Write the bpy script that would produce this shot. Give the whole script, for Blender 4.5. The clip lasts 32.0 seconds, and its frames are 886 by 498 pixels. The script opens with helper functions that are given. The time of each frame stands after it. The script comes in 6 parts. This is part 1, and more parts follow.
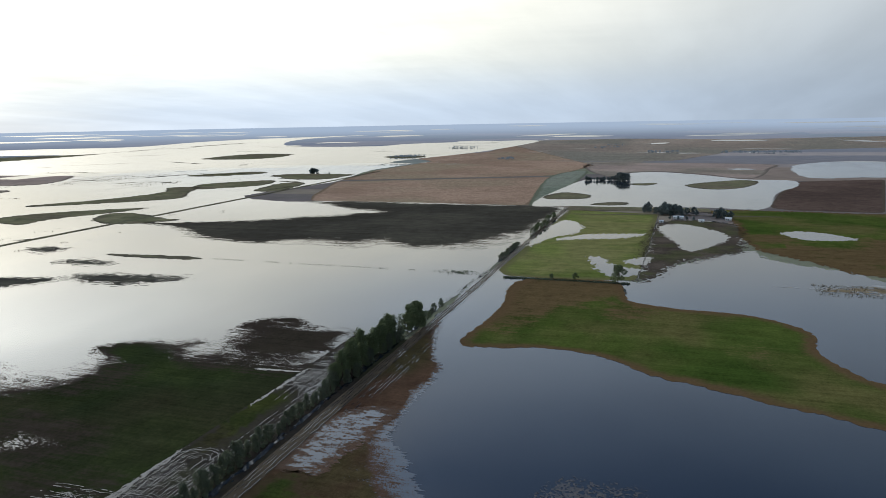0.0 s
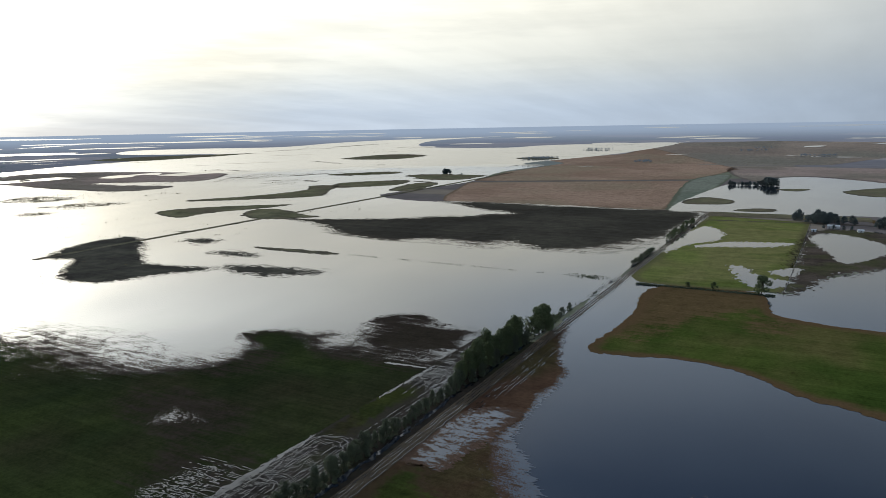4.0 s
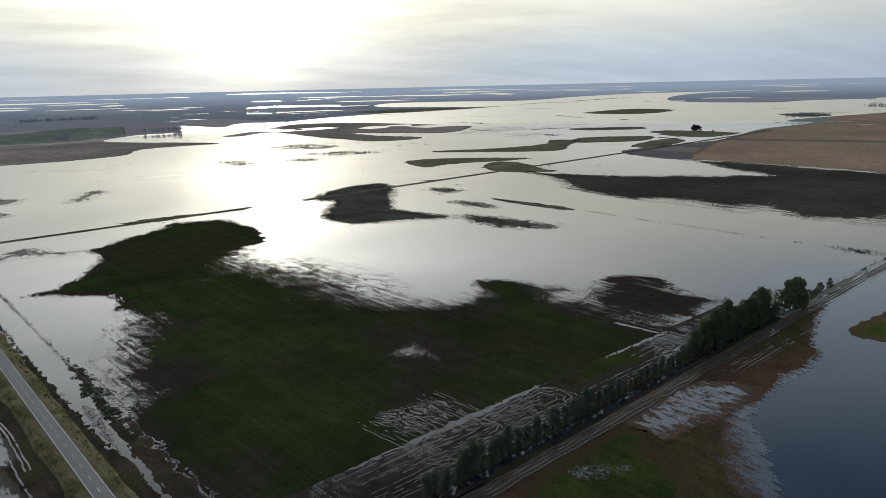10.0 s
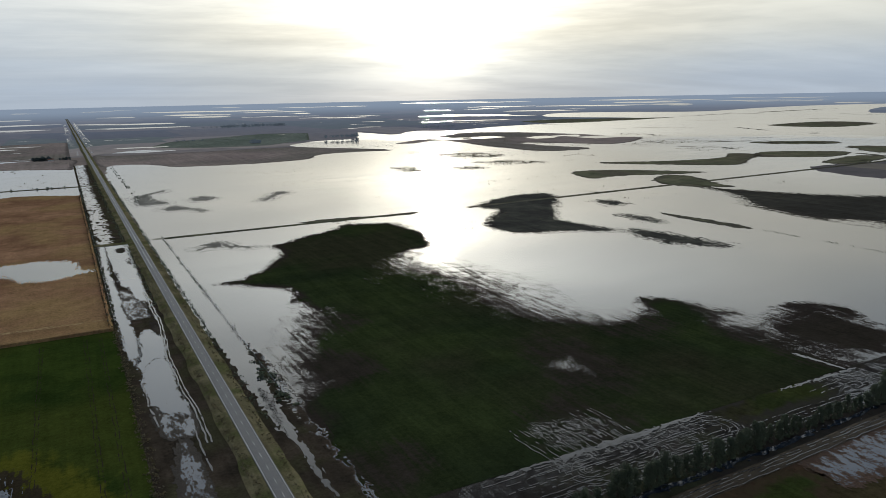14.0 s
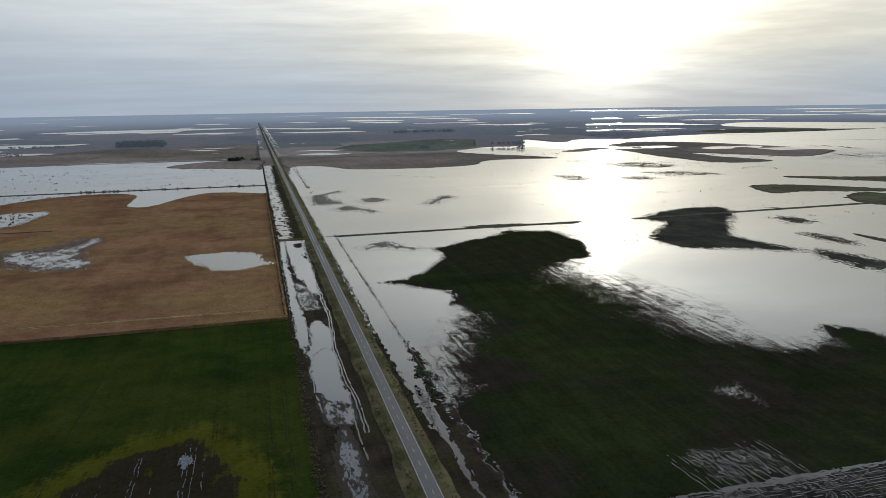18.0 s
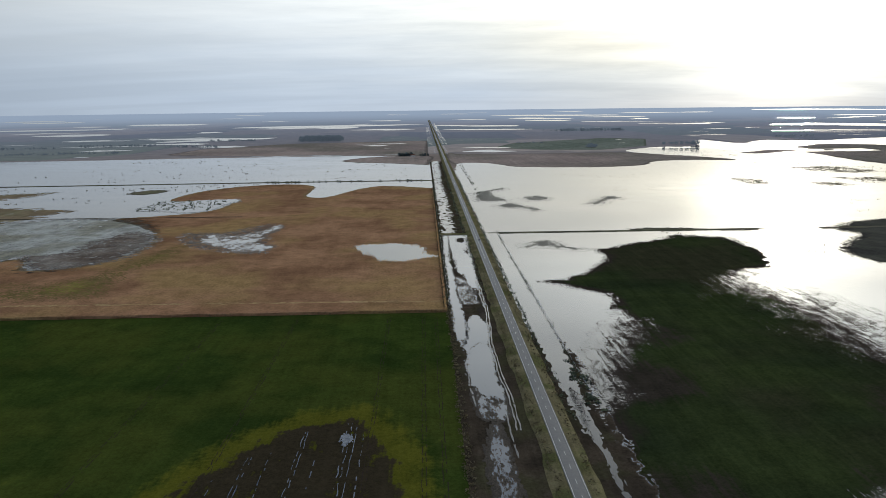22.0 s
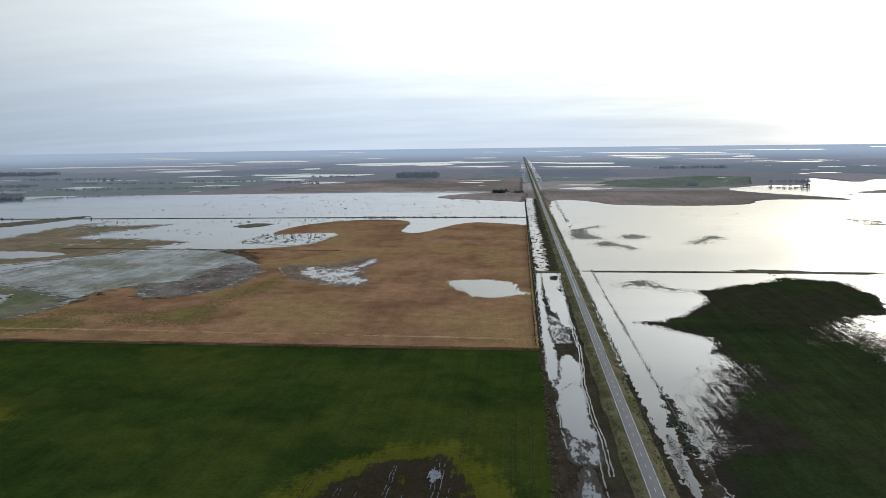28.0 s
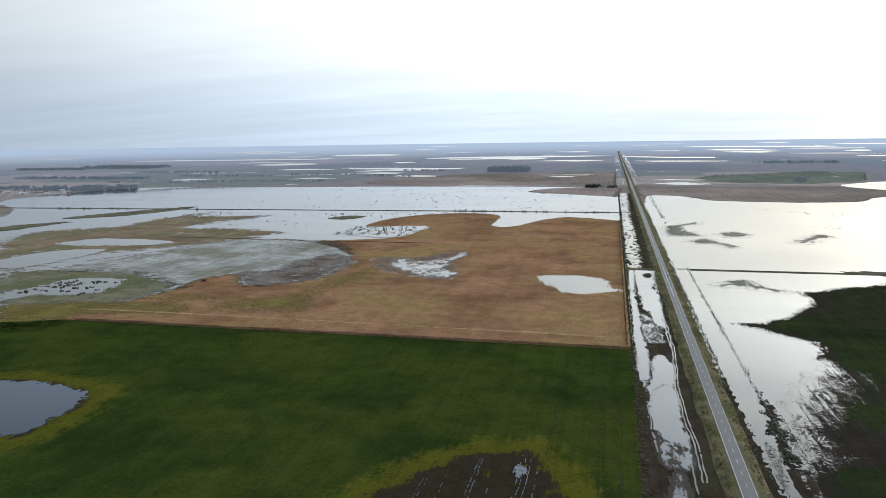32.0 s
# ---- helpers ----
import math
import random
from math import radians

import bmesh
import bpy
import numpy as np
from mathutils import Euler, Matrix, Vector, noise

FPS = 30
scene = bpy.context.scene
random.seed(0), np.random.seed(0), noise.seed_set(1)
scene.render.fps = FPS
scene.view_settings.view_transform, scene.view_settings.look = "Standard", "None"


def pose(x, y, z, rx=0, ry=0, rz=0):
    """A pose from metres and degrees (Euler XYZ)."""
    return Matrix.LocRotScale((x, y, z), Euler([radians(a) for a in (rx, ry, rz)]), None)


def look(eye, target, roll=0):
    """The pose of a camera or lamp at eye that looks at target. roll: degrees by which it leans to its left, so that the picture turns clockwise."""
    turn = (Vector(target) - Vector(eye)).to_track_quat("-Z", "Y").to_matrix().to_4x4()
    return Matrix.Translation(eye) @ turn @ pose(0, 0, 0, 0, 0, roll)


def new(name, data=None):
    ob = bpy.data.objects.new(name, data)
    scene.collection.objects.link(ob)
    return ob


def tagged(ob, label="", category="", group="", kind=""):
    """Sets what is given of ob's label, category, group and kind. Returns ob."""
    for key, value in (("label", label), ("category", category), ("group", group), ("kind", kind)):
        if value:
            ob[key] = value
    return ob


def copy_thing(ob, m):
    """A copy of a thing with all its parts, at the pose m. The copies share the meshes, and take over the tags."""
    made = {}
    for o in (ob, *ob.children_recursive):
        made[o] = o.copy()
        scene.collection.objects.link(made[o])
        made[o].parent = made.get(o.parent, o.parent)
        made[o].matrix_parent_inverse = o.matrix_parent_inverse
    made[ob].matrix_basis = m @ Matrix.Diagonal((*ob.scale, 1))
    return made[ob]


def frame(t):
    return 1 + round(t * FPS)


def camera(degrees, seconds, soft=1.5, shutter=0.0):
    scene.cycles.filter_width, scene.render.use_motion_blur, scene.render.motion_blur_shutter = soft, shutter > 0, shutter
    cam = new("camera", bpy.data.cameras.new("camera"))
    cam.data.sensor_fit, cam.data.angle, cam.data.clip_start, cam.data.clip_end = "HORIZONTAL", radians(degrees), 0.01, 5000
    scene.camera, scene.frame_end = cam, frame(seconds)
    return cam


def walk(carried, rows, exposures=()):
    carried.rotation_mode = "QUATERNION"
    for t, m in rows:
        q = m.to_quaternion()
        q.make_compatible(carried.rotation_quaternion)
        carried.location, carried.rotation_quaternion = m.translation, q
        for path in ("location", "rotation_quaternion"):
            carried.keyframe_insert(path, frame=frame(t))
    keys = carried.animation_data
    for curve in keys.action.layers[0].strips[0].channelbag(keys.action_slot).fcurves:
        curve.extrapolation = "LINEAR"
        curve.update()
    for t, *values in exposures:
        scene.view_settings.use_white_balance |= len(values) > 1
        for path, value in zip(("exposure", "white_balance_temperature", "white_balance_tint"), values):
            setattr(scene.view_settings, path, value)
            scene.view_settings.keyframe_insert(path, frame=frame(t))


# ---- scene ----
# the camera turns on one spot, high over the plain
EYE = 152.0
cam = camera(64.09, 32.0, 0.85)
PATH = [
    (0.0, pose(0, 0, EYE, 79.72, 1.02, -71.18)),
    (0.5, pose(0, 0, EYE, 79.76, 1.01, -70.08)),
    (1.0, pose(0, 0, EYE, 79.79, 0.98, -68.71)),
    (1.5, pose(0, 0, EYE, 79.83, 0.98, -67.36)),
    (2.0, pose(0, 0, EYE, 79.88, 0.95, -65.98)),
    (2.5, pose(0, 0, EYE, 79.90, 1.00, -64.66)),
    (3.0, pose(0, 0, EYE, 79.93, 0.98, -63.29)),
    (3.5, pose(0, 0, EYE, 79.97, 1.01, -61.91)),
    (5.5, pose(0, 0, EYE, 80.00, 1.04, -56.29)),
    (6.0, pose(0, 0, EYE, 79.95, 1.07, -54.64)),
    (6.5, pose(0, 0, EYE, 79.87, 1.15, -53.00)),
    (7.0, pose(0, 0, EYE, 79.14, 1.18, -51.35)),
    (7.5, pose(0, 0, EYE, 79.09, 1.19, -49.68)),
    (8.0, pose(0, 0, EYE, 76.76, 1.21, -48.06)),
    (8.5, pose(0, 0, EYE, 76.77, 1.25, -46.40)),
    (9.0, pose(0, 0, EYE, 76.77, 1.25, -44.75)),
    (9.5, pose(0, 0, EYE, 76.76, 1.27, -43.09)),
    (10.0, pose(0, 0, EYE, 76.77, 1.28, -41.42)),
    (10.5, pose(0, 0, EYE, 77.23, 1.28, -39.75)),
    (11.0, pose(0, 0, EYE, 77.61, 1.32, -38.13)),
    (11.5, pose(0, 0, EYE, 77.65, 1.31, -36.47)),
    (12.0, pose(0, 0, EYE, 77.69, 1.27, -34.78)),
    (12.5, pose(0, 0, EYE, 77.71, 1.27, -33.12)),
    (13.0, pose(0, 0, EYE, 77.74, 1.20, -31.45)),
    (13.5, pose(0, 0, EYE, 77.77, 1.17, -29.79)),
    (14.0, pose(0, 0, EYE, 77.80, 1.15, -28.09)),
    (14.5, pose(0, 0, EYE, 77.83, 1.14, -26.45)),
    (16.5, pose(0, 0, EYE, 77.88, 0.99, -19.85)),
    (17.0, pose(0, 0, EYE, 77.88, 0.83, -18.15)),
    (17.5, pose(0, 0, EYE, 78.58, 0.89, -16.50)),
    (18.0, pose(0, 0, EYE, 78.60, 0.86, -14.83)),
    (18.5, pose(0, 0, EYE, 78.64, 0.81, -13.15)),
    (19.0, pose(0, 0, EYE, 78.84, 0.81, -11.64)),
    (19.5, pose(0, 0, EYE, 78.82, 0.81, -9.96)),
    (20.0, pose(0, 0, EYE, 78.77, 0.74, -8.27)),
    (20.5, pose(0, 0, EYE, 78.74, 0.76, -6.60)),
    (21.0, pose(0, 0, EYE, 78.69, 0.71, -4.90)),
    (21.5, pose(0, 0, EYE, 78.64, 0.71, -3.24)),
    (22.0, pose(0, 0, EYE, 78.59, 0.66, -1.58)),
    (22.5, pose(0, 0, EYE, 78.54, 0.66, 0.02)),
    (23.0, pose(0, 0, EYE, 78.47, 0.68, 0.34)),
    (23.5, pose(0, 0, EYE, 78.37, 0.65, 0.59)),
    (24.0, pose(0, 0, EYE, 78.29, 0.68, 0.84)),
    (24.5, pose(0, 0, EYE, 78.41, 0.66, 1.09)),
    (25.0, pose(0, 0, EYE, 78.69, 0.70, 1.32)),
    (25.5, pose(0, 0, EYE, 79.29, 0.67, 1.54)),
    (27.5, pose(0, 0, EYE, 81.58, 0.70, 2.54)),
    (28.0, pose(0, 0, EYE, 81.62, 0.72, 6.03)),
    (28.5, pose(0, 0, EYE, 81.58, 0.64, 8.93)),
    (29.0, pose(0, 0, EYE, 81.53, 0.70, 9.10)),
    (29.5, pose(0, 0, EYE, 81.46, 0.71, 9.69)),
    (30.0, pose(0, 0, EYE, 81.41, 0.75, 10.41)),
    (30.5, pose(0, 0, EYE, 81.36, 0.77, 11.15)),
    (31.0, pose(0, 0, EYE, 81.31, 0.80, 11.89)),
    (31.5, pose(0, 0, EYE, 81.28, 0.81, 12.61)),
    (32.0, pose(0, 0, EYE, 81.22, 0.78, 13.35)),
]
EXPOSURES = [(0.0, 0.33), (3.0, 0.15), (6.0, -0.19), (8.0, -0.24), (9.5, -0.18), (13.0, -0.36), (17.0, -0.39), (20.0, -0.52), (22.0, -0.05), (24.0, 0.42), (25.5, 0.60), (28.0, 0.25), (30.0, 0.42), (32.0, 0.54)]
walk(cam, PATH, EXPOSURES)

# ---- world, sun ----
SUN_AZ, SUN_EL = 27.4, 9.2          # degrees clockwise from +y, and above the horizon
sun_dir = Vector((math.sin(radians(SUN_AZ)) * math.cos(radians(SUN_EL)),
                  math.cos(radians(SUN_AZ)) * math.cos(radians(SUN_EL)), math.sin(radians(SUN_EL))))


class Nodes:
    """Short way to build a node tree."""

    def __init__(self, tree):
        self.tree = tree
        tree.nodes.clear()

    def link(self, a, b):
        self.tree.links.new(a, b)

    def math(self, op, a, b=None, c=None, clamp=False):
        n = self.tree.nodes.new("ShaderNodeMath")
        n.operation, n.use_clamp = op, clamp
        for i, v in enumerate((a, b, c)):
            if v is None:
                continue
            if isinstance(v, (int, float)):
                n.inputs[i].default_value = v
            else:
                self.link(v, n.inputs[i])
        return n.outputs[0]

    def mix(self, fac, a, b, blend="MIX"):
        n = self.tree.nodes.new("ShaderNodeMix")
        n.data_type, n.blend_type = "RGBA", blend
        for i, v in ((0, fac), (6, a), (7, b)):
            if isinstance(v, (int, float)):
                n.inputs[i].default_value = v
            elif isinstance(v, tuple):
                n.inputs[i].default_value = (*v, 1)
            else:
                self.link(v, n.inputs[i])
        return n.outputs[2]

    def ramp(self, x, lo, hi):
        n = self.tree.nodes.new("ShaderNodeMapRange")
        n.interpolation_type = "SMOOTHSTEP"
        n.inputs[1].default_value, n.inputs[2].default_value = lo, hi
        self.link(x, n.inputs[0])
        return n.outputs[0]

    def noise(self, vec, scale, detail=3.0, rough=0.55):
        n = self.tree.nodes.new("ShaderNodeTexNoise")
        n.inputs["Scale"].default_value = scale
        n.inputs["Detail"].default_value = detail
        n.inputs["Roughness"].default_value = rough
        self.link(vec, n.inputs["Vector"])
        return n.outputs["Fac"]

    def mapped(self, vec, scale=(1, 1, 1), turn=0.0, move=(0, 0, 0)):
        n = self.tree.nodes.new("ShaderNodeMapping")
        n.inputs["Scale"].default_value = scale
        n.inputs["Location"].default_value = move
        n.inputs["Rotation"].default_value = (0, 0, radians(turn))
        self.link(vec, n.inputs["Vector"])
        return n.outputs[0]


world = bpy.data.worlds.new("sky")
scene.world = world
world.use_nodes = True
w = Nodes(world.node_tree)
way = w.tree.nodes.new("ShaderNodeTexCoord").outputs["Generated"]
nishita = w.tree.nodes.new("ShaderNodeTexSky")
nishita.sky_type, nishita.sun_disc = "NISHITA", False
nishita.sun_elevation, nishita.sun_rotation = radians(SUN_EL), radians(SUN_AZ)
nishita.air_density, nishita.dust_density, nishita.ozone_density = 1.0, 0.3, 1.5
split = w.tree.nodes.new("ShaderNodeSeparateXYZ")
w.link(way, split.inputs[0])
up = w.math("MAXIMUM", split.outputs[2], 0.0)
dot = w.tree.nodes.new("ShaderNodeVectorMath")
dot.operation = "DOT_PRODUCT"
w.link(way, dot.inputs[0])
dot.inputs[1].default_value = sun_dir
near_sun = w.math("MAXIMUM", dot.outputs["Value"], 0.0)
# thin high cloud, lit from behind: a veil that pales towards the sun and greys towards the horizon
veil = w.mix(w.ramp(up, 0.0, 0.20), (0.475, 0.550, 0.655), (0.78, 0.805, 0.815))
# higher up the blue shows through, but not round the sun
round_sun = w.ramp(near_sun, 0.72, 0.92)
veil = w.mix(w.ramp(up, 0.16, 0.27), veil, w.mix(round_sun, (0.67, 0.79, 0.945), (0.90, 0.925, 0.90)))
veil = w.mix(w.ramp(up, 0.29, 0.50), veil, w.mix(round_sun, (0.215, 0.360, 0.625), (0.92, 0.95, 0.94)))
veil = w.mix(w.ramp(up, 0.55, 0.85), veil, (0.60, 0.64, 0.68))       # unseen sky overhead, set paler to brighten the land below
veil = w.mix(1.0, veil, w.math("ADD", 0.60, w.math("MULTIPLY", w.ramp(near_sun, 0.10, 0.85), 0.46)), "MULTIPLY")
# a cream band of cloud over the blue haze of the horizon, strongest away from the highway
warm_side = w.tree.nodes.new("ShaderNodeVectorMath")
warm_side.operation = "DOT_PRODUCT"
w.link(way, warm_side.inputs[0])
warm_side.inputs[1].default_value = (math.sin(radians(48)), math.cos(radians(48)), 0.0)
cream = w.math("MULTIPLY", w.ramp(warm_side.outputs["Value"], 0.50, 0.96), w.math("SUBTRACT", w.ramp(up, 0.015, 0.09), w.ramp(up, 0.16, 0.30)))
veil = w.mix(1.0, veil, w.mix(cream, (0.950, 1.0, 1.040), (1.060, 1.02, 0.90)), "MULTIPLY")
low_warm = w.math("MULTIPLY", w.ramp(near_sun, 0.90, 0.985), w.math("SUBTRACT", 1.0, w.ramp(up, 0.07, 0.16)))
veil = w.mix(1.0, veil, w.mix(low_warm, (1.0, 1.0, 1.0), (1.07, 1.0, 0.90)), "MULTIPLY")
lift = w.ramp(up, 0.0, 0.15)
high = w.ramp(up, 0.13, 0.26)
glow_wide = w.math("MULTIPLY", w.math("POWER", near_sun, 4.0), w.math("ADD", 0.14, w.math("MULTIPLY", lift, 0.42)))
glow_near = w.math("MULTIPLY", w.math("POWER", near_sun, 40.0), w.math("ADD", 0.08, w.math("MULTIPLY", lift, 0.62)))
glow_high = w.math("MULTIPLY", w.math("POWER", near_sun, 12.0), w.math("MULTIPLY", w.math("SUBTRACT", high, w.ramp(up, 0.40, 0.62)), 1.5))
disc = w.math("ADD", w.math("MULTIPLY", w.math("POWER", near_sun, 110.0), 0.8), w.math("MULTIPLY", w.math("POWER", near_sun, 260.0), 3.0))       # the sun itself, blurred by the cloud
glow = w.math("ADD", w.math("ADD", glow_wide, glow_near), disc)
# streaks of cloud, drawn out along the horizon
flat = w.math("ADD", up, 0.10)
over = w.tree.nodes.new("ShaderNodeCombineXYZ")
w.link(w.math("DIVIDE", split.outputs[0], flat), over.inputs[0])
w.link(w.math("DIVIDE", split.outputs[1], flat), over.inputs[1])
streak = w.noise(w.mapped(over.outputs[0], (0.30, 1.5, 1), 28), 0.9, 5.0, 0.55)
cloud = w.math("ADD", 0.945, w.math("MULTIPLY", w.ramp(streak, 0.30, 0.74), 0.10))
lit = w.mix(1.0, (1.0, 0.935, 0.77), glow, "MULTIPLY")
# banks of cloud across the glow
bank = w.noise(w.mapped(way, (4.0, 4.0, 38.0)), 1.0, 5.0, 0.6)
lit = w.mix(1.0, lit, w.math("ADD", 0.62, w.math("MULTIPLY", w.ramp(bank, 0.30, 0.68), 0.66)), "MULTIPLY")
sky = w.mix(1.0, veil, lit, "ADD")
sky = w.mix(1.0, sky, w.mix(1.0, (0.94, 1.0, 1.03), glow_high, "MULTIPLY"), "ADD")
sky = w.mix(1.0, sky, cloud, "MULTIPLY")
blue = w.tree.nodes.new("ShaderNodeBackground")
blue.inputs["Strength"].default_value = 0.05
w.link(nishita.outputs[0], blue.inputs["Color"])
cover = w.tree.nodes.new("ShaderNodeBackground")
w.link(sky, cover.inputs["Color"])
both = w.tree.nodes.new("ShaderNodeMixShader")       # nearly all of the blue is covered
both.inputs[0].default_value = 0.96
w.link(blue.outputs[0], both.inputs[1])
w.link(cover.outputs[0], both.inputs[2])
out = w.tree.nodes.new("ShaderNodeOutputWorld")
w.link(both.outputs[0], out.inputs["Surface"])

sun = new("sun", bpy.data.lights.new("sun", "SUN"))
sun.data.energy, sun.data.angle, sun.data.color = 0.5, radians(3.0), (1.0, 0.93, 0.80)
sun.matrix_world = look((0, 0, 400), Vector((0, 0, 400)) - sun_dir)

# ---- materials ----
MATS = {}


def surface(name, rough=0.9, spec=0.3):
    m = bpy.data.materials.new(name)
    m.use_nodes = True
    n = Nodes(m.node_tree)
    bsdf = n.tree.nodes.new("ShaderNodeBsdfPrincipled")
    bsdf.inputs["Roughness"].default_value = rough
    bsdf.inputs["Specular IOR Level"].default_value = spec
    o = n.tree.nodes.new("ShaderNodeOutputMaterial")
    n.link(bsdf.outputs[0], o.inputs["Surface"])
    MATS[name] = m
    return m, n, bsdf


def relief(n, bsdf, height, strength, size):
    b = n.tree.nodes.new("ShaderNodeBump")
    b.inputs["Strength"].default_value, b.inputs["Distance"].default_value = strength, size
    n.link(height, b.inputs["Height"])
    n.link(b.outputs[0], bsdf.inputs["Normal"])


def field_material(name, dark, light, mud=(0.045, 0.034, 0.026), margin=20.0, rows=0.0, other=None, patch=90.0, grain=2.5, soak=0.0, speck=1.0, ring=None, stripe=1.0, mottle=1.0, pool_colour=(0.018, 0.022, 0.028)):
    """Crop or soil: patches, drilled rows, grain, and a muddy margin towards the water.
    soak: depth behind the rim in which water still lies between the rows, besides what a sheet gives itself;
    speck: how coarse that water is; ring: colours towards and inside the wet hollows of a crop;
    stripe, mottle: how strongly the drilled rows and the uneven growth show."""
    m, n, bsdf = surface(name, 0.95, 0.0)
    at = n.tree.nodes.new("ShaderNodeTexCoord").outputs["Object"]
    big = n.noise(at, 1.0 / patch, 4.0, 0.6)
    mid = n.noise(at, 1.0 / 14.0, 3.0)
    row = n.noise(n.mapped(at, (1.0 / 2.2, 1.0 / 45.0, 1), rows), 1.0, 2.0)
    fine = n.noise(at, 1.0 / grain, 4.0, 0.65)
    bout = n.noise(n.mapped(at, (1.0 / 8.0, 1.0 / 350.0, 1), rows, (3, 1, 0)), 1.0, 2.0)
    f1 = n.ramp(big, 0.36, 0.66)
    colour = n.mix(f1, dark, light)
    if other:
        colour = n.mix(n.ramp(n.noise(n.mapped(at, move=(311, 97, 0)), 0.7 / patch, 3.0), 0.45, 0.63), colour, other)
    if ring:
        h = n.tree.nodes.new("ShaderNodeAttribute")
        h.attribute_name = "soak"
        wetness = n.math("ADD", h.outputs["Fac"], n.math("ADD", n.math("MULTIPLY", n.math("SUBTRACT", mid, 0.5), 1.0), n.math("ADD", n.math("MULTIPLY", n.math("SUBTRACT", fine, 0.5), 0.5), n.math("MULTIPLY", n.math("SUBTRACT", row, 0.5), 0.5))))
        colour = n.mix(n.ramp(wetness, 0.15, 0.65), colour, ring[0])
        colour = n.mix(n.ramp(wetness, 0.86, 1.04), colour, ring[1])
    tiny = n.noise(n.mapped(at, move=(19, 83, 0)), 1.0 / 0.7, 2.0, 0.6)

    def swing_of(fac, amount):
        return n.math("MULTIPLY", n.math("SUBTRACT", fac, 0.5), amount)

    tone = n.math("ADD", 1.0, n.math("ADD", n.math("ADD", swing_of(bout, 0.50 * stripe), swing_of(row, 0.55 * stripe)),
                                     n.math("ADD", swing_of(mid, 0.75 * mottle), n.math("ADD", swing_of(fine, 1.0 * mottle), swing_of(tiny, 0.8 * mottle)))))
    mire = n.tree.nodes.new("ShaderNodeAttribute")
    mire.attribute_name = "mire"
    sour = n.ramp(n.math("ADD", mire.outputs["Fac"], n.math("ADD", swing_of(mid, 0.7), n.math("ADD", swing_of(fine, 0.5), swing_of(row, 0.7)))), 0.30, 0.75)
    colour = n.mix(n.math("MULTIPLY", sour, 0.9), colour, mud)
    colour = n.mix(1.0, colour, tone, "MULTIPLY")
    if margin:
        a = n.tree.nodes.new("ShaderNodeAttribute")
        a.attribute_name = "shore"
        edge = n.math("ADD", a.outputs["Fac"], n.math("MULTIPLY", n.math("SUBTRACT", big, 0.5), margin * 1.6))
        edge = n.math("ADD", edge, n.math("MULTIPLY", n.math("SUBTRACT", row, 0.5), margin * 0.5))
        drowned = n.tree.nodes.new("ShaderNodeAttribute")
        drowned.attribute_name = "soak"
        edge = n.math("SUBTRACT", edge, n.math("MULTIPLY", drowned.outputs["Fac"], 0.55))
        dry = n.ramp(edge, margin * 0.25, margin)
        wet = n.mix(1.0, mud, n.math("ADD", 0.6, n.math("MULTIPLY", fine, 0.8)), "MULTIPLY")
        colour = n.mix(dry, wet, colour)
        n.link(n.math("ADD", 0.62, n.math("MULTIPLY", dry, 0.33)), bsdf.inputs["Roughness"])
    n.link(colour, bsdf.inputs["Base Color"])
    relief(n, bsdf, fine, 0.6, 0.25)
    if soak:
        pool = n.tree.nodes.new("ShaderNodeBsdfPrincipled")
        pool.inputs["Base Color"].default_value = (*pool_colour, 1)
        pool.inputs["Roughness"].default_value, pool.inputs["IOR"].default_value = 0.08, 1.333
        a = n.tree.nodes.new("ShaderNodeAttribute")
        a.attribute_name = "shore"
        s1 = n.noise(n.mapped(at, (1.0 / (1.0 * speck), 1.0 / (1.9 * speck), 1), rows), 1.0, 3.0, 0.75)
        s2 = n.noise(n.mapped(at, (1.0 / (0.7 * speck), 1.0 / (1.0 * speck), 1), rows, (41, 17, 0)), 1.0, 2.0, 0.6)
        s3 = n.noise(n.mapped(at, (1.0 / (1.9 * speck), 1.0 / (70.0 * speck), 1), rows, (5, 11, 0)), 1.0, 1.0, 0.5)
        s4 = n.noise(n.mapped(at, (1.0 / (7.0 * speck), 1.0 / (13.0 * speck), 1), rows, (71, 29, 0)), 1.0, 3.0, 0.6)
        swing = n.noise(n.mapped(at, move=(7, 3, 0)), 1.0 / 110.0, 2.0)
        speck = n.math("ADD", n.math("MULTIPLY", s1, 0.50), n.math("ADD", n.math("MULTIPLY", s2, 0.60), n.math("ADD", n.math("MULTIPLY", s3, 0.26), n.math("MULTIPLY", s4, 0.36))))
        speck = n.math("SUBTRACT", speck, 0.36)
        depth = n.math("DIVIDE", a.outputs["Fac"], n.math("ADD", n.math("ADD", 2.0, drowned.outputs["Fac"]), n.math("MULTIPLY", n.ramp(swing, 0.30, 0.70), soak * 1.5)))
        level = n.math("ADD", 0.38, n.math("MULTIPLY", depth, 0.34))
        wet = n.ramp(n.math("SUBTRACT", speck, level), -0.015, 0.025)
        both = n.tree.nodes.new("ShaderNodeMixShader")
        n.link(wet, both.inputs[0])
        n.link(bsdf.outputs[0], both.inputs[1])
        n.link(pool.outputs[0], both.inputs[2])
        n.link(both.outputs[0], [q for q in n.tree.nodes if q.bl_idname == "ShaderNodeOutputMaterial"][0].inputs["Surface"])
    return m


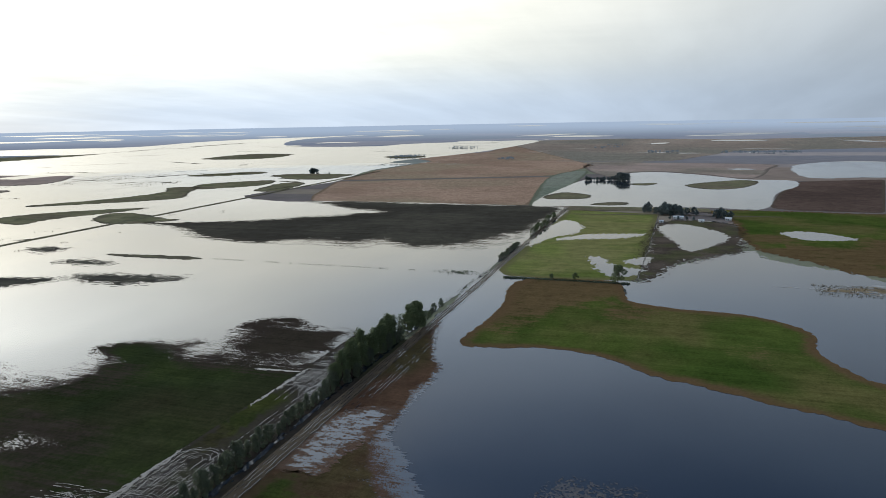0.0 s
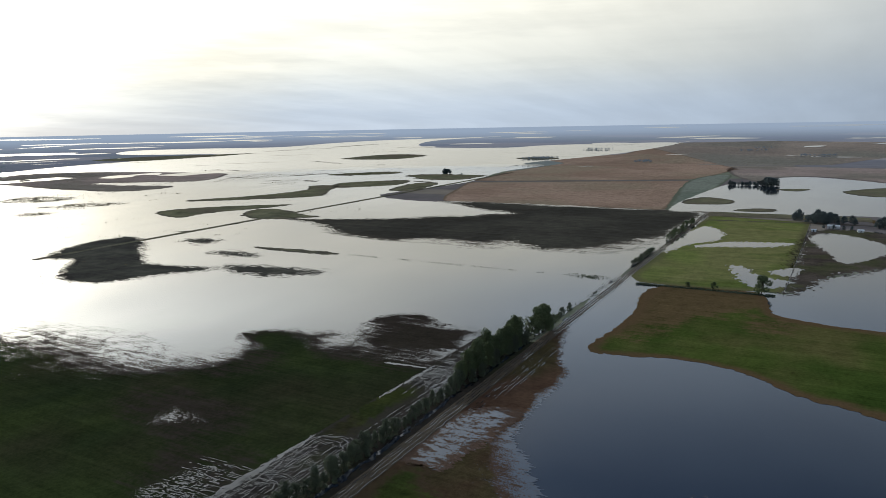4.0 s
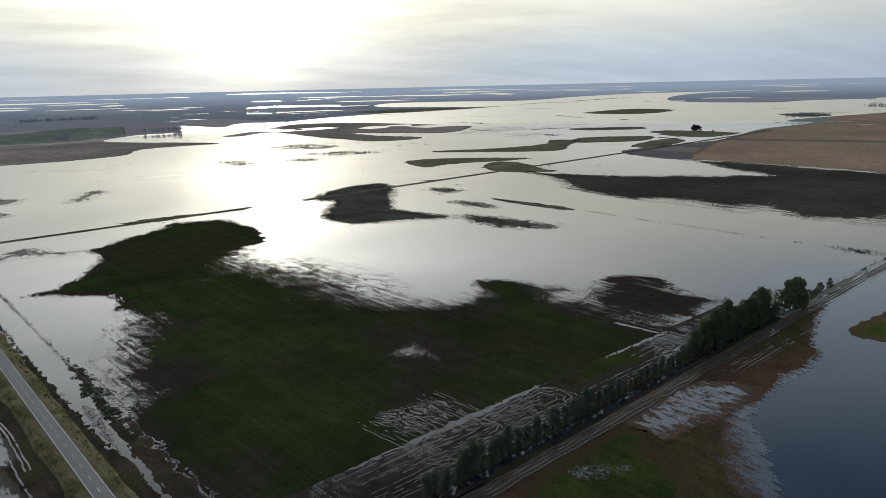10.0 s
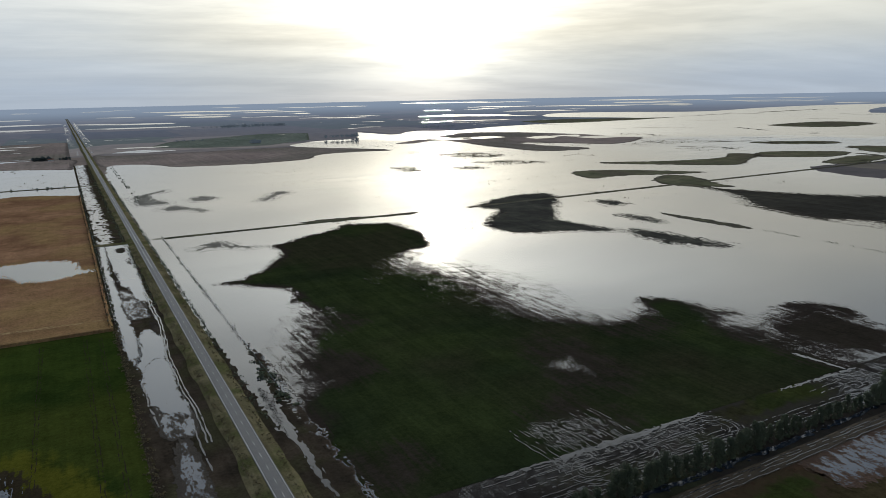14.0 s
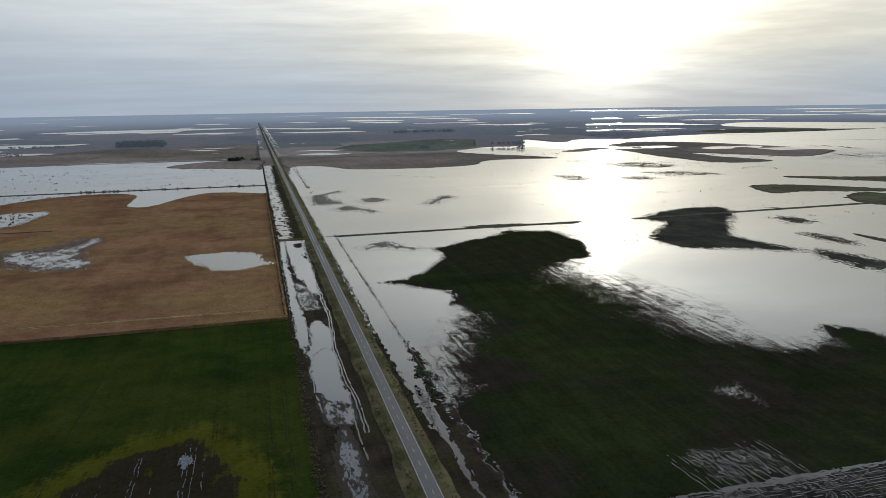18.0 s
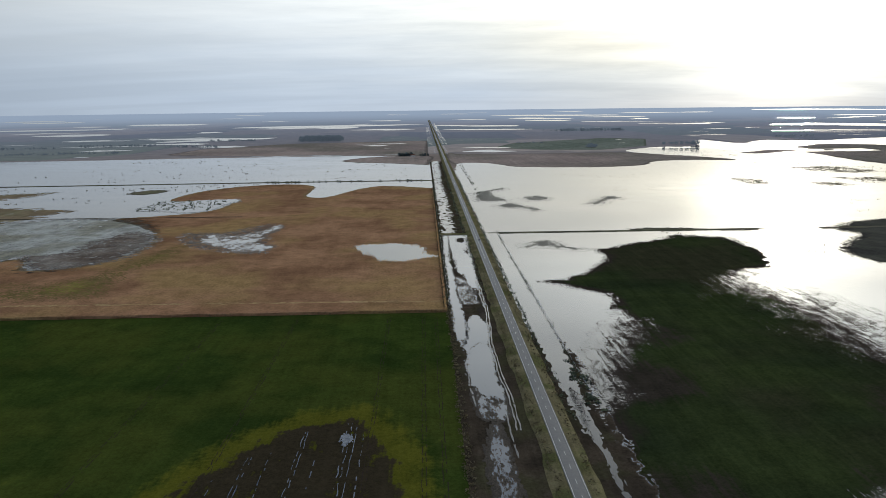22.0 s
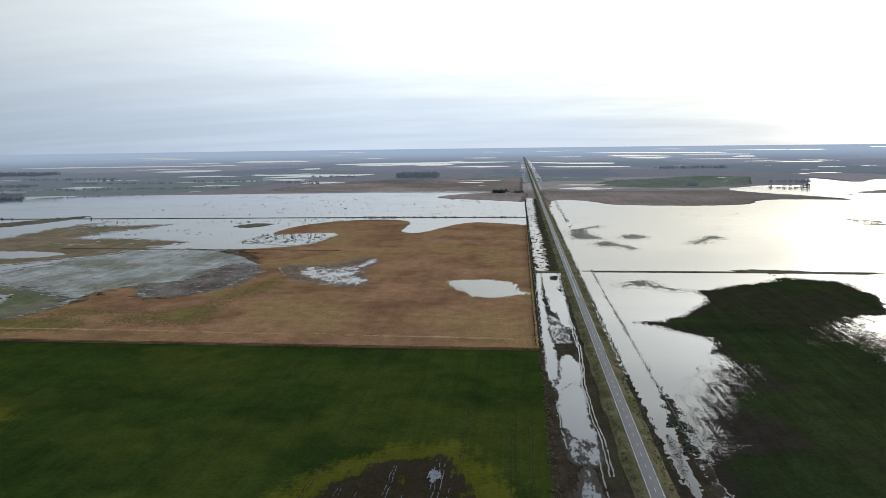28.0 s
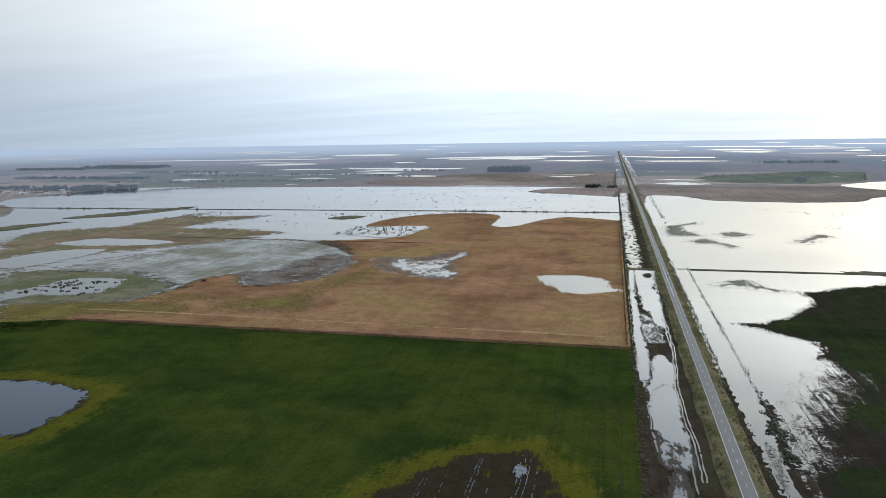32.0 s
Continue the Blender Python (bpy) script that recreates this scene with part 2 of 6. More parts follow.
def plain_material(name, dark, light, scale=3.0, rough=0.85, spec=0.3, bump=0.2):
    m, n, bsdf = surface(name, rough, spec)
    at = n.tree.nodes.new("ShaderNodeTexCoord").outputs["Object"]
    a, b = n.noise(at, scale, 4.0, 0.6), n.noise(at, scale * 0.13, 3.0)
    colour = n.mix(n.ramp(n.math("ADD", n.math("MULTIPLY", a, 0.5), n.math("MULTIPLY", b, 0.5)), 0.35, 0.65), dark, light)
    n.link(colour, bsdf.inputs["Base Color"])
    relief(n, bsdf, a, bump, 0.05)
    return m


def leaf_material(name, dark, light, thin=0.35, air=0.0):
    """Leaf clumps; thin: share of the light that comes through them; air: emission that paints haze over the woods of
    the backdrop.
    """
    m, n, bsdf = surface(name, 0.7, 0.25)
    g = n.tree.nodes.new("ShaderNodeNewGeometry")
    o = n.tree.nodes.new("ShaderNodeObjectInfo")
    mixed = n.math("ADD", n.math("MULTIPLY", g.outputs["Random Per Island"], 0.65), n.math("MULTIPLY", o.outputs["Random"], 0.35))
    colour = n.mix(mixed, dark, light)
    n.link(colour, bsdf.inputs["Base Color"])
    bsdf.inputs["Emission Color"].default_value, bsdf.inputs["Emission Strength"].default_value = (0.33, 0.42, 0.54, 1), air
    glow = n.tree.nodes.new("ShaderNodeBsdfTranslucent")
    n.link(colour, glow.inputs["Color"])
    both = n.tree.nodes.new("ShaderNodeMixShader")
    both.inputs[0].default_value = thin
    n.link(bsdf.outputs[0], both.inputs[1])
    n.link(glow.outputs[0], both.inputs[2])
    n.link(both.outputs[0], [q for q in n.tree.nodes if q.bl_idname == "ShaderNodeOutputMaterial"][0].inputs["Surface"])
    return m


def water_material():
    m, n, bsdf = surface("flood_water", 0.07, 0.5)
    bsdf.inputs["IOR"].default_value = 1.333
    at = n.tree.nodes.new("ShaderNodeTexCoord").outputs["Object"]
    silt = n.noise(at, 1.0 / 120.0, 4.0, 0.55)
    n.link(n.mix(n.ramp(silt, 0.35, 0.7), (0.008, 0.013, 0.024), (0.017, 0.024, 0.036)), bsdf.inputs["Base Color"])
    wind = n.noise(n.mapped(at, (1.0 / 160.0, 1.0 / 40.0, 1), 20), 1.0, 4.0)
    n.link(n.math("ADD", 0.06, n.math("MULTIPLY", n.ramp(wind, 0.35, 0.7), 0.05)), bsdf.inputs["Roughness"])
    ripple = n.noise(n.mapped(at, (1.0, 0.5, 1), 20), 0.35, 3.0)
    relief(n, bsdf, ripple, 0.03, 0.1)
    return m


def shallows_material(name, feather, fill, mud_dark, mud_light, water=(0.10, 0.115, 0.14), drawn=3.0, size=1.0, broken=1.5, sunken=False):
    """Water a few centimetres deep over uneven mud: it thins out in streaks towards the rim.
    feather: metres over which it thins out; fill: how much of the middle lies under water; drawn, size, broken: shape
    and strength of the streaks; sunken: the rim lies deeper than the middle, as on a mound."""
    m, n, bsdf = surface(name, 0.8, 0.1)
    at = n.tree.nodes.new("ShaderNodeTexCoord").outputs["Object"]
    coarse = n.noise(n.mapped(at, (1.0 / (4.5 * size), 1.0 / (4.5 * drawn * size), 1)), 1.0, 3.0, 0.6)
    streaks = n.noise(n.mapped(at, (1.0 / (1.1 * size), 1.0 / (1.1 * drawn * size), 1), 0, (31, 7, 0)), 1.0, 4.0, 0.7)
    fine = n.noise(at, 1.0 / 0.6, 3.0, 0.65)
    n.link(n.mix(n.ramp(fine, 0.3, 0.7), mud_dark, mud_light), bsdf.inputs["Base Color"])
    relief(n, bsdf, fine, 0.6, 0.2)
    rim = n.tree.nodes.new("ShaderNodeAttribute")
    rim.attribute_name = "shore"
    deep = n.math("MINIMUM", n.math("DIVIDE", rim.outputs["Fac"], feather), 1.0)
    if sunken:
        deep = n.math("SUBTRACT", 1.0, deep)
    uneven = n.math("ADD", n.math("MULTIPLY", n.math("SUBTRACT", coarse, 0.5), broken), n.math("MULTIPLY", n.math("SUBTRACT", streaks, 0.5), broken))
    wet = n.ramp(n.math("ADD", uneven, n.math("MULTIPLY", n.math("SUBTRACT", deep, 1.0), 0.75)), 0.40 - fill, 0.60 - fill)
    pool = n.tree.nodes.new("ShaderNodeBsdfPrincipled")
    pool.inputs["Base Color"].default_value = (*water, 1)
    pool.inputs["Roughness"].default_value, pool.inputs["IOR"].default_value = 0.08, 1.333
    both = n.tree.nodes.new("ShaderNodeMixShader")
    n.link(wet, both.inputs[0])
    n.link(bsdf.outputs[0], both.inputs[1])
    n.link(pool.outputs[0], both.inputs[2])
    n.link(both.outputs[0], [q for q in n.tree.nodes if q.bl_idname == "ShaderNodeOutputMaterial"][0].inputs["Surface"])
    return m


def plain_far_material(name, haze=0.0):
    """The wide plain: a patchwork of fields in dull greens, tans and browns."""
    m, n, bsdf = surface(name, 0.95, 0.0)
    at = n.tree.nodes.new("ShaderNodeTexCoord").outputs["UV"]
    v = n.tree.nodes.new("ShaderNodeTexVoronoi")
    v.distance, v.feature = "CHEBYCHEV", "F1"
    v.inputs["Scale"].default_value = 1.0
    v.inputs["Randomness"].default_value = 0.85
    n.link(n.mapped(at, (1 / 620.0, 1 / 900.0, 1)), v.inputs["Vector"])
    pick = n.tree.nodes.new("ShaderNodeSeparateColor")
    n.link(v.outputs["Color"], pick.inputs[0])
    c = n.mix(n.ramp(pick.outputs[0], 0.25, 0.75), (0.25, 0.200, 0.170), (0.39, 0.310, 0.250))
    c = n.mix(n.ramp(pick.outputs[1], 0.62, 0.70), c, (0.185, 0.195, 0.140))
    c = n.mix(n.ramp(pick.outputs[2], 0.72, 0.78), c, (0.165, 0.145, 0.140))
    mid = n.noise(at, 1 / 60.0, 5.0, 0.65)
    c = n.mix(1.0, c, n.math("ADD", 0.6, n.math("MULTIPLY", mid, 0.8)), "MULTIPLY")
    n.link(c, bsdf.inputs["Base Color"])
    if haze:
        # the farthest ring is a backdrop; its haze is painted as emission, growing outward
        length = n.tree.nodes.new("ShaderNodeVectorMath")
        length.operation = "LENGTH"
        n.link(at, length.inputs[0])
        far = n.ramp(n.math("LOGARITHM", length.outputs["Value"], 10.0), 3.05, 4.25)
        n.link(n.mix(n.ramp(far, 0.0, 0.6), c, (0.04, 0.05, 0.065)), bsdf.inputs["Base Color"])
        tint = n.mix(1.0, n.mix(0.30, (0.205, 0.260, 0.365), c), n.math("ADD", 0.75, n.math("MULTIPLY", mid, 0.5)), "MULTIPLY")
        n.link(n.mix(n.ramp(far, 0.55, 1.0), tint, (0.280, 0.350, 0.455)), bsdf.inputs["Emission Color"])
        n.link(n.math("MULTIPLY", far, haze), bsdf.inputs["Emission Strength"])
    return m


water_material()
plain_far_material("plain")
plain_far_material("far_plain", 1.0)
field_material("young_wheat", (0.021, 0.029, 0.013), (0.035, 0.047, 0.016), (0.036, 0.028, 0.023), 14.0, 0, (0.034, 0.034, 0.018), 120, 2.5, 5.0, 1.0)
field_material("wheat_west", (0.024, 0.040, 0.009), (0.040, 0.060, 0.012), (0.13, 0.115, 0.012), 0.0, 0, (0.050, 0.063, 0.013), 70, ring=((0.088, 0.088, 0.013), (0.038, 0.030, 0.018)), stripe=0.5, mottle=0.9)
field_material("ripe_maize", (0.225, 0.120, 0.066), (0.365, 0.202, 0.112), (0.23, 0.155, 0.080), 8.0, 90, (0.32, 0.200, 0.090), 90, 2.2, stripe=0.3, mottle=1.15)
field_material("maize_tan", (0.28, 0.188, 0.137), (0.37, 0.255, 0.187), (0.18, 0.13, 0.09), 10.0, 0, (0.29, 0.222, 0.155), 260, 6.0)
# maize stubble greyed and paled in its base colour to imitate distance haze
field_material("hazed_stubble", (0.25, 0.200, 0.165), (0.33, 0.265, 0.215), (0.20, 0.16, 0.13), 10.0, 0, (0.22, 0.20, 0.165), 400, 9.0)
field_material("ploughed_soil", (0.049, 0.045, 0.037), (0.073, 0.067, 0.053), (0.070, 0.060, 0.048), 20.0, 0, None, 150, 2.5, 22.0, 2.6)
# purple-brown fallow, its base colour lightened in place of haze
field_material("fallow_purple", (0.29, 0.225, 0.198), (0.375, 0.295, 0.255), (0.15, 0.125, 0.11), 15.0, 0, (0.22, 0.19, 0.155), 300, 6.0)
field_material("marsh_grass", (0.125, 0.124, 0.075), (0.190, 0.178, 0.110), (0.105, 0.094, 0.072), 10.0, 30, (0.150, 0.128, 0.090), 60)
field_material("marsh_light", (0.16, 0.150, 0.095), (0.23, 0.210, 0.135), (0.15, 0.13, 0.095), 10.0, 30, (0.14, 0.145, 0.075), 40, 2.5, 9.0)
field_material("red_soil", (0.080, 0.056, 0.047), (0.115, 0.080, 0.066), (0.09, 0.07, 0.055), 8.0, 0, None, 200, 5.0)
field_material("marsh_brown", (0.20, 0.150, 0.095), (0.29, 0.220, 0.140), (0.17, 0.13, 0.09), 10.0, 70, (0.20, 0.175, 0.10), 80, 2.5, 12.0, pool_colour=(0.14, 0.15, 0.16))
field_material("bar_grass", (0.030, 0.038, 0.013), (0.050, 0.056, 0.018), (0.045, 0.04, 0.032), 10.0, 10, (0.044, 0.040, 0.022), 40)
field_material("dark_weeds", (0.058, 0.055, 0.047), (0.090, 0.086, 0.068), (0.044, 0.040, 0.036), 12.0, 0, None, 60, 2.5, 9.0, 0.8)
field_material("pasture", (0.105, 0.130, 0.036), (0.160, 0.185, 0.056), (0.14, 0.135, 0.06), 12.0, 40, (0.18, 0.175, 0.07), 90)
# pasture with haze mixed into the base colour: paler and less green
field_material("hazed_pasture", (0.165, 0.185, 0.145), (0.215, 0.230, 0.185), (0.13, 0.14, 0.10), 12.0, 40, None, 200, 6.0)
field_material("tongue_grass", (0.040, 0.066, 0.014), (0.070, 0.094, 0.022), (0.110, 0.072, 0.038), 13.0, 60, (0.100, 0.094, 0.034), 90)
field_material("verge_green", (0.028, 0.041, 0.012), (0.047, 0.058, 0.016), (0.062, 0.044, 0.026), 9.0, 30, (0.060, 0.056, 0.024), 50)
field_material("wet_mud", (0.027, 0.022, 0.019), (0.048, 0.037, 0.030), (0.04, 0.03, 0.025), 10.0, 0, None, 40)
field_material("ditch_mud", (0.038, 0.030, 0.022), (0.068, 0.052, 0.037), (0.06, 0.046, 0.034), 4.0, 0, (0.055, 0.050, 0.028), 22, 2.0, 0.5, 0.8, pool_colour=(0.10, 0.115, 0.14))
field_material("islet_mud", (0.044, 0.036, 0.029), (0.072, 0.060, 0.048), (0.05, 0.042, 0.034), 3.0, 0, (0.055, 0.052, 0.032), 12)
field_material("farm_mud", (0.060, 0.048, 0.040), (0.100, 0.080, 0.066), (0.06, 0.05, 0.042), 10.0, 0, (0.075, 0.075, 0.04), 40, 2.5, 6.0, 1.6)
field_material("rutted_mud", (0.026, 0.023, 0.020), (0.046, 0.038, 0.031), (0.033, 0.029, 0.026), 4.0, 90, (0.040, 0.040, 0.024), 30, 2.5, 0.5, 0.6)
field_material("verge_mud", (0.062, 0.036, 0.024), (0.104, 0.062, 0.040), (0.080, 0.050, 0.034), 6.0, 0, (0.060, 0.048, 0.024), 60, 2.5, 3.0, 0.6, pool_colour=(0.085, 0.095, 0.11))
field_material("weedy_green", (0.15, 0.125, 0.035), (0.24, 0.190, 0.060), (0.16, 0.12, 0.05), 8.0, 90, (0.20, 0.150, 0.06), 30)
field_material("grey_flat", (0.33, 0.325, 0.290), (0.45, 0.445, 0.405), (0.24, 0.225, 0.195), 10.0, 20, (0.26, 0.245, 0.19), 60, 2.5, 4.0, pool_colour=(0.20, 0.21, 0.215), mottle=1.4)
field_material("flat_mud", (0.115, 0.088, 0.070), (0.185, 0.148, 0.120), (0.14, 0.11, 0.09), 10.0, 0, (0.23, 0.20, 0.17), 30, 2.5, 1.5, 0.9, pool_colour=(0.18, 0.19, 0.20), mottle=1.4)
field_material("verge_grass", (0.135, 0.114, 0.062), (0.210, 0.178, 0.098), (0.06, 0.05, 0.025), 0.0, 0, (0.105, 0.105, 0.044), 16, 0.8)
field_material("straw", (0.36, 0.235, 0.115), (0.46, 0.315, 0.160), (0.3, 0.2, 0.1), 0.0, 90, None, 40, stripe=0.4)
drowned_mat, drowned_nodes, drowned_bsdf = surface("drowned_weed", 0.14, 0.5)        # weed just under the water
drowned_bsdf.inputs["IOR"].default_value = 1.333
weed_noise = drowned_nodes.noise(drowned_nodes.tree.nodes.new("ShaderNodeTexCoord").outputs["Object"], 0.6, 4.0, 0.6)
drowned_nodes.link(drowned_nodes.mix(drowned_nodes.ramp(weed_noise, 0.35, 0.65), (0.030, 0.030, 0.032), (0.085, 0.064, 0.046)), drowned_bsdf.inputs["Base Color"])
shallow, shallow_nodes, shallow_bsdf = surface("shallow_water", 0.10, 0.5)     # thin silty water over mud
shallow_bsdf.inputs["IOR"].default_value = 1.333
silt = shallow_nodes.noise(shallow_nodes.tree.nodes.new("ShaderNodeTexCoord").outputs["Object"], 0.4, 4.0, 0.6)
shallow_nodes.link(shallow_nodes.mix(shallow_nodes.ramp(silt, 0.35, 0.65), (0.07, 0.078, 0.09), (0.15, 0.16, 0.175)), shallow_bsdf.inputs["Base Color"])
DITCH = ((0.036, 0.030, 0.024), (0.064, 0.052, 0.040))
shallows_material("ditch_shallows", 2.2, 1.05, *DITCH)
shallows_material("ditch_mottle", 3.5, 0.52, *DITCH)
shallows_material("verge_shallows", 9.0, 0.66, (0.062, 0.036, 0.024), (0.104, 0.062, 0.040), (0.11, 0.12, 0.135), 2.6, 0.6, 2.6)
shallows_material("maize_shallows", 8.0, 0.60, (0.125, 0.090, 0.065), (0.20, 0.150, 0.115), (0.20, 0.21, 0.215), 1.5, 2.0, 3.6)
shallows_material("awash_weeds", 17.0, 0.98, (0.075, 0.072, 0.060), (0.125, 0.118, 0.095), (0.03, 0.036, 0.045), 2.5, 0.7, 1.9, True)
plain_material("asphalt", (0.065, 0.067, 0.072), (0.100, 0.102, 0.106), 6.0, 0.62, 0.5)
plain_material("road_paint", (0.60, 0.60, 0.57), (0.78, 0.78, 0.75), 3.0, 0.7)
plain_material("dirt_track", (0.050, 0.036, 0.022), (0.085, 0.062, 0.038), 1.0, 0.95)
plain_material("bark", (0.045, 0.035, 0.026), (0.10, 0.08, 0.06), 4.0, 0.9)
plain_material("post_wood", (0.06, 0.05, 0.04), (0.14, 0.12, 0.10), 8.0, 0.9)
plain_material("whitewash", (0.62, 0.61, 0.57), (0.80, 0.79, 0.76), 2.0, 0.8)
plain_material("sheet_metal", (0.45, 0.47, 0.48), (0.68, 0.70, 0.72), 1.0, 0.45)
plain_material("roof_tile", (0.16, 0.07, 0.045), (0.26, 0.12, 0.08), 3.0, 0.8)
plain_material("window_dark", (0.02, 0.025, 0.03), (0.04, 0.045, 0.05), 2.0, 0.15)
plain_material("rubber", (0.015, 0.015, 0.015), (0.03, 0.03, 0.03), 10.0, 0.8)
plain_material("car_paint", (0.03, 0.032, 0.036), (0.045, 0.047, 0.052), 1.0, 0.3)
leaf_material("leaf_poplar", (0.070, 0.095, 0.046), (0.17, 0.205, 0.100))
leaf_material("leaf_hedge", (0.060, 0.076, 0.050), (0.150, 0.172, 0.110))
# leaf green paled and blued in the base colour to suggest haze
leaf_material("leaf_far", (0.085, 0.110, 0.110), (0.150, 0.185, 0.185), 0.5)
# greyed leaves with distance haze painted on as a weak emission
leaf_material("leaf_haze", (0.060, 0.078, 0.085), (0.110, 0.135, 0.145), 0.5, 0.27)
leaf_material("leaf_reed", (0.085, 0.070, 0.040), (0.17, 0.14, 0.08))

# ---- ground: the plain, laid flat to 2.6 km and drawn together beyond, up to the horizon ----
NEAR, RISE = 2600.0, 0.0531      # where it begins to rise, and how steeply
LEVEL = 0.06


def lay(x, y, z=0.0, level=0.0):
    """Place of a point of the plan, as arrays: far off the plain closes up and lifts, at one even slope, by as much as the eye sees of it."""
    x, y = np.asarray(x, float), np.asarray(y, float)
    d = np.maximum(np.hypot(x, y), 1e-6)
    k = np.where(d > NEAR, (EYE + RISE * NEAR) / (EYE + RISE * d), 1.0)
    h = np.where(d > NEAR, EYE * (1 - k), 0.0)
    return x * k, y * k, h + z * k + level * (LEVEL + d * 6e-5), k


def value_noise(u, v, seed):
    iu, iv = np.floor(u).astype(np.int64), np.floor(v).astype(np.int64)
    fu, fv = u - iu, v - iv
    fu, fv = fu * fu * (3 - 2 * fu), fv * fv * (3 - 2 * fv)

    def h(a, b):
        n = (a * 374761393 + b * 668265263 + seed * 1442695041) & 0xFFFFFFFF
        n = ((n ^ (n >> 13)) * 1274126177) & 0xFFFFFFFF
        return ((n ^ (n >> 16)) & 0xFFFF) / 65535.0

    top = h(iu, iv) * (1 - fu) + h(iu + 1, iv) * fu
    low = h(iu, iv + 1) * (1 - fu) + h(iu + 1, iv + 1) * fu
    return top * (1 - fv) + low * fv


def rounded_outline(pts, steps=5):
    """A closed smooth curve through the corners of a plan outline."""
    p = np.array(pts, float)
    a, b, c, d = np.roll(p, 1, 0), p, np.roll(p, -1, 0), np.roll(p, -2, 0)
    made = []
    for k in range(steps):
        t = k / steps
        made.append(0.5 * (2 * b + (c - a) * t + (2 * a - 5 * b + 4 * c - d) * t * t + (3 * b - a - 3 * c + d) * t ** 3))
    return np.stack(made, 1).reshape(-1, 2)


def inside_distance(poly, gx, gy):
    """Signed distance to an outline, positive inside."""
    best = np.full(gx.shape, 1e18)
    odd = np.zeros(gx.shape, bool)
    for (x0, y0), (x1, y1) in zip(poly, np.roll(poly, -1, 0)):
        dx, dy = x1 - x0, y1 - y0
        t = np.clip(((gx - x0) * dx + (gy - y0) * dy) / max(dx * dx + dy * dy, 1e-9), 0, 1)
        best = np.minimum(best, (gx - x0 - t * dx) ** 2 + (gy - y0 - t * dy) ** 2)
        if y0 != y1:
            odd ^= ((y0 > gy) != (y1 > gy)) & (gx < dx * (gy - y0) / dy + x0)
    return np.where(odd, 1, -1) * np.sqrt(best)


def upsample(a, k, ny, nx):
    iy, ix = np.arange(ny) / k, np.arange(nx) / k
    y0, x0 = np.minimum(iy.astype(int), a.shape[0] - 2), np.minimum(ix.astype(int), a.shape[1] - 2)
    fy, fx = (iy - y0)[:, None], (ix - x0)[None]
    return ((a[y0][:, x0] * (1 - fx) + a[y0][:, x0 + 1] * fx) * (1 - fy)
            + (a[y0 + 1][:, x0] * (1 - fx) + a[y0 + 1][:, x0 + 1] * fx) * fy)


# corners 0-3 counter-clockwise, edges 4-7 after each corner
CASES = {}
for mask in range(1, 15):
    ring = []
    for corner in range(4):
        here, after = mask >> corner & 1, mask >> (corner + 1) % 4 & 1
        if here:
            ring.append(corner)
        if here != after:
            ring.append(4 + corner)
    CASES[mask] = ring


def sheet_polys(field, x0, y0, cx_m, cy_m, sizes=(16, 4, 1)):
    """Polygons of the area where field > 0: large squares inside, cut cells along the rim."""
    ny, nx = field.shape[0] - 1, field.shape[1] - 1
    pos = field > 0
    code = (pos[:-1, :-1] * 1 + pos[:-1, 1:] * 2 + pos[1:, 1:] * 4 + pos[1:, :-1] * 8)
    full = code == 15
    polys = {3: [], 4: [], 5: [], 6: []}
    left = full.copy()
    for k in sizes:
        my, mx = ny // k, nx // k
        blocks = left[:my * k, :mx * k].reshape(my, k, mx, k).all(axis=(1, 3))
        by, bx = np.nonzero(blocks)
        if k > 1:
            left[:my * k, :mx * k] &= ~np.repeat(np.repeat(blocks, k, 0), k, 1)
        fx, fy = bx * k, by * k
        polys[4].append(np.stack([np.stack([fx, fy], -1), np.stack([fx + k, fy], -1),
                                  np.stack([fx + k, fy + k], -1), np.stack([fx, fy + k], -1)], 1).astype(float))
    for mask, ring in CASES.items():
        cy, cx = np.nonzero(code == mask)
        if not len(cy):
            continue
        v = [field[cy, cx], field[cy, cx + 1], field[cy + 1, cx + 1], field[cy + 1, cx]]
        corner = [(0, 0), (1, 0), (1, 1), (0, 1)]
        pts = []
        for k in ring:
            if k < 4:
                pts.append(np.stack([cx + corner[k][0], cy + corner[k][1]], -1).astype(float))
            else:
                a, b = k - 4, (k - 3) % 4
                t = v[a] / (v[a] - v[b] + 1e-12)
                pts.append(np.stack([cx + corner[a][0] + t * (corner[b][0] - corner[a][0]),
                                     cy + corner[a][1] + t * (corner[b][1] - corner[a][1])], -1))
        polys[len(ring)].append(np.stack(pts, 1))
    out = []
    for size, groups in polys.items():
        groups = [q for q in groups if len(q)]
        if groups:
            q = np.concatenate(groups)
            out.append((size, q[..., 0] * cx_m + x0, q[..., 1] * cy_m + y0))
    return out


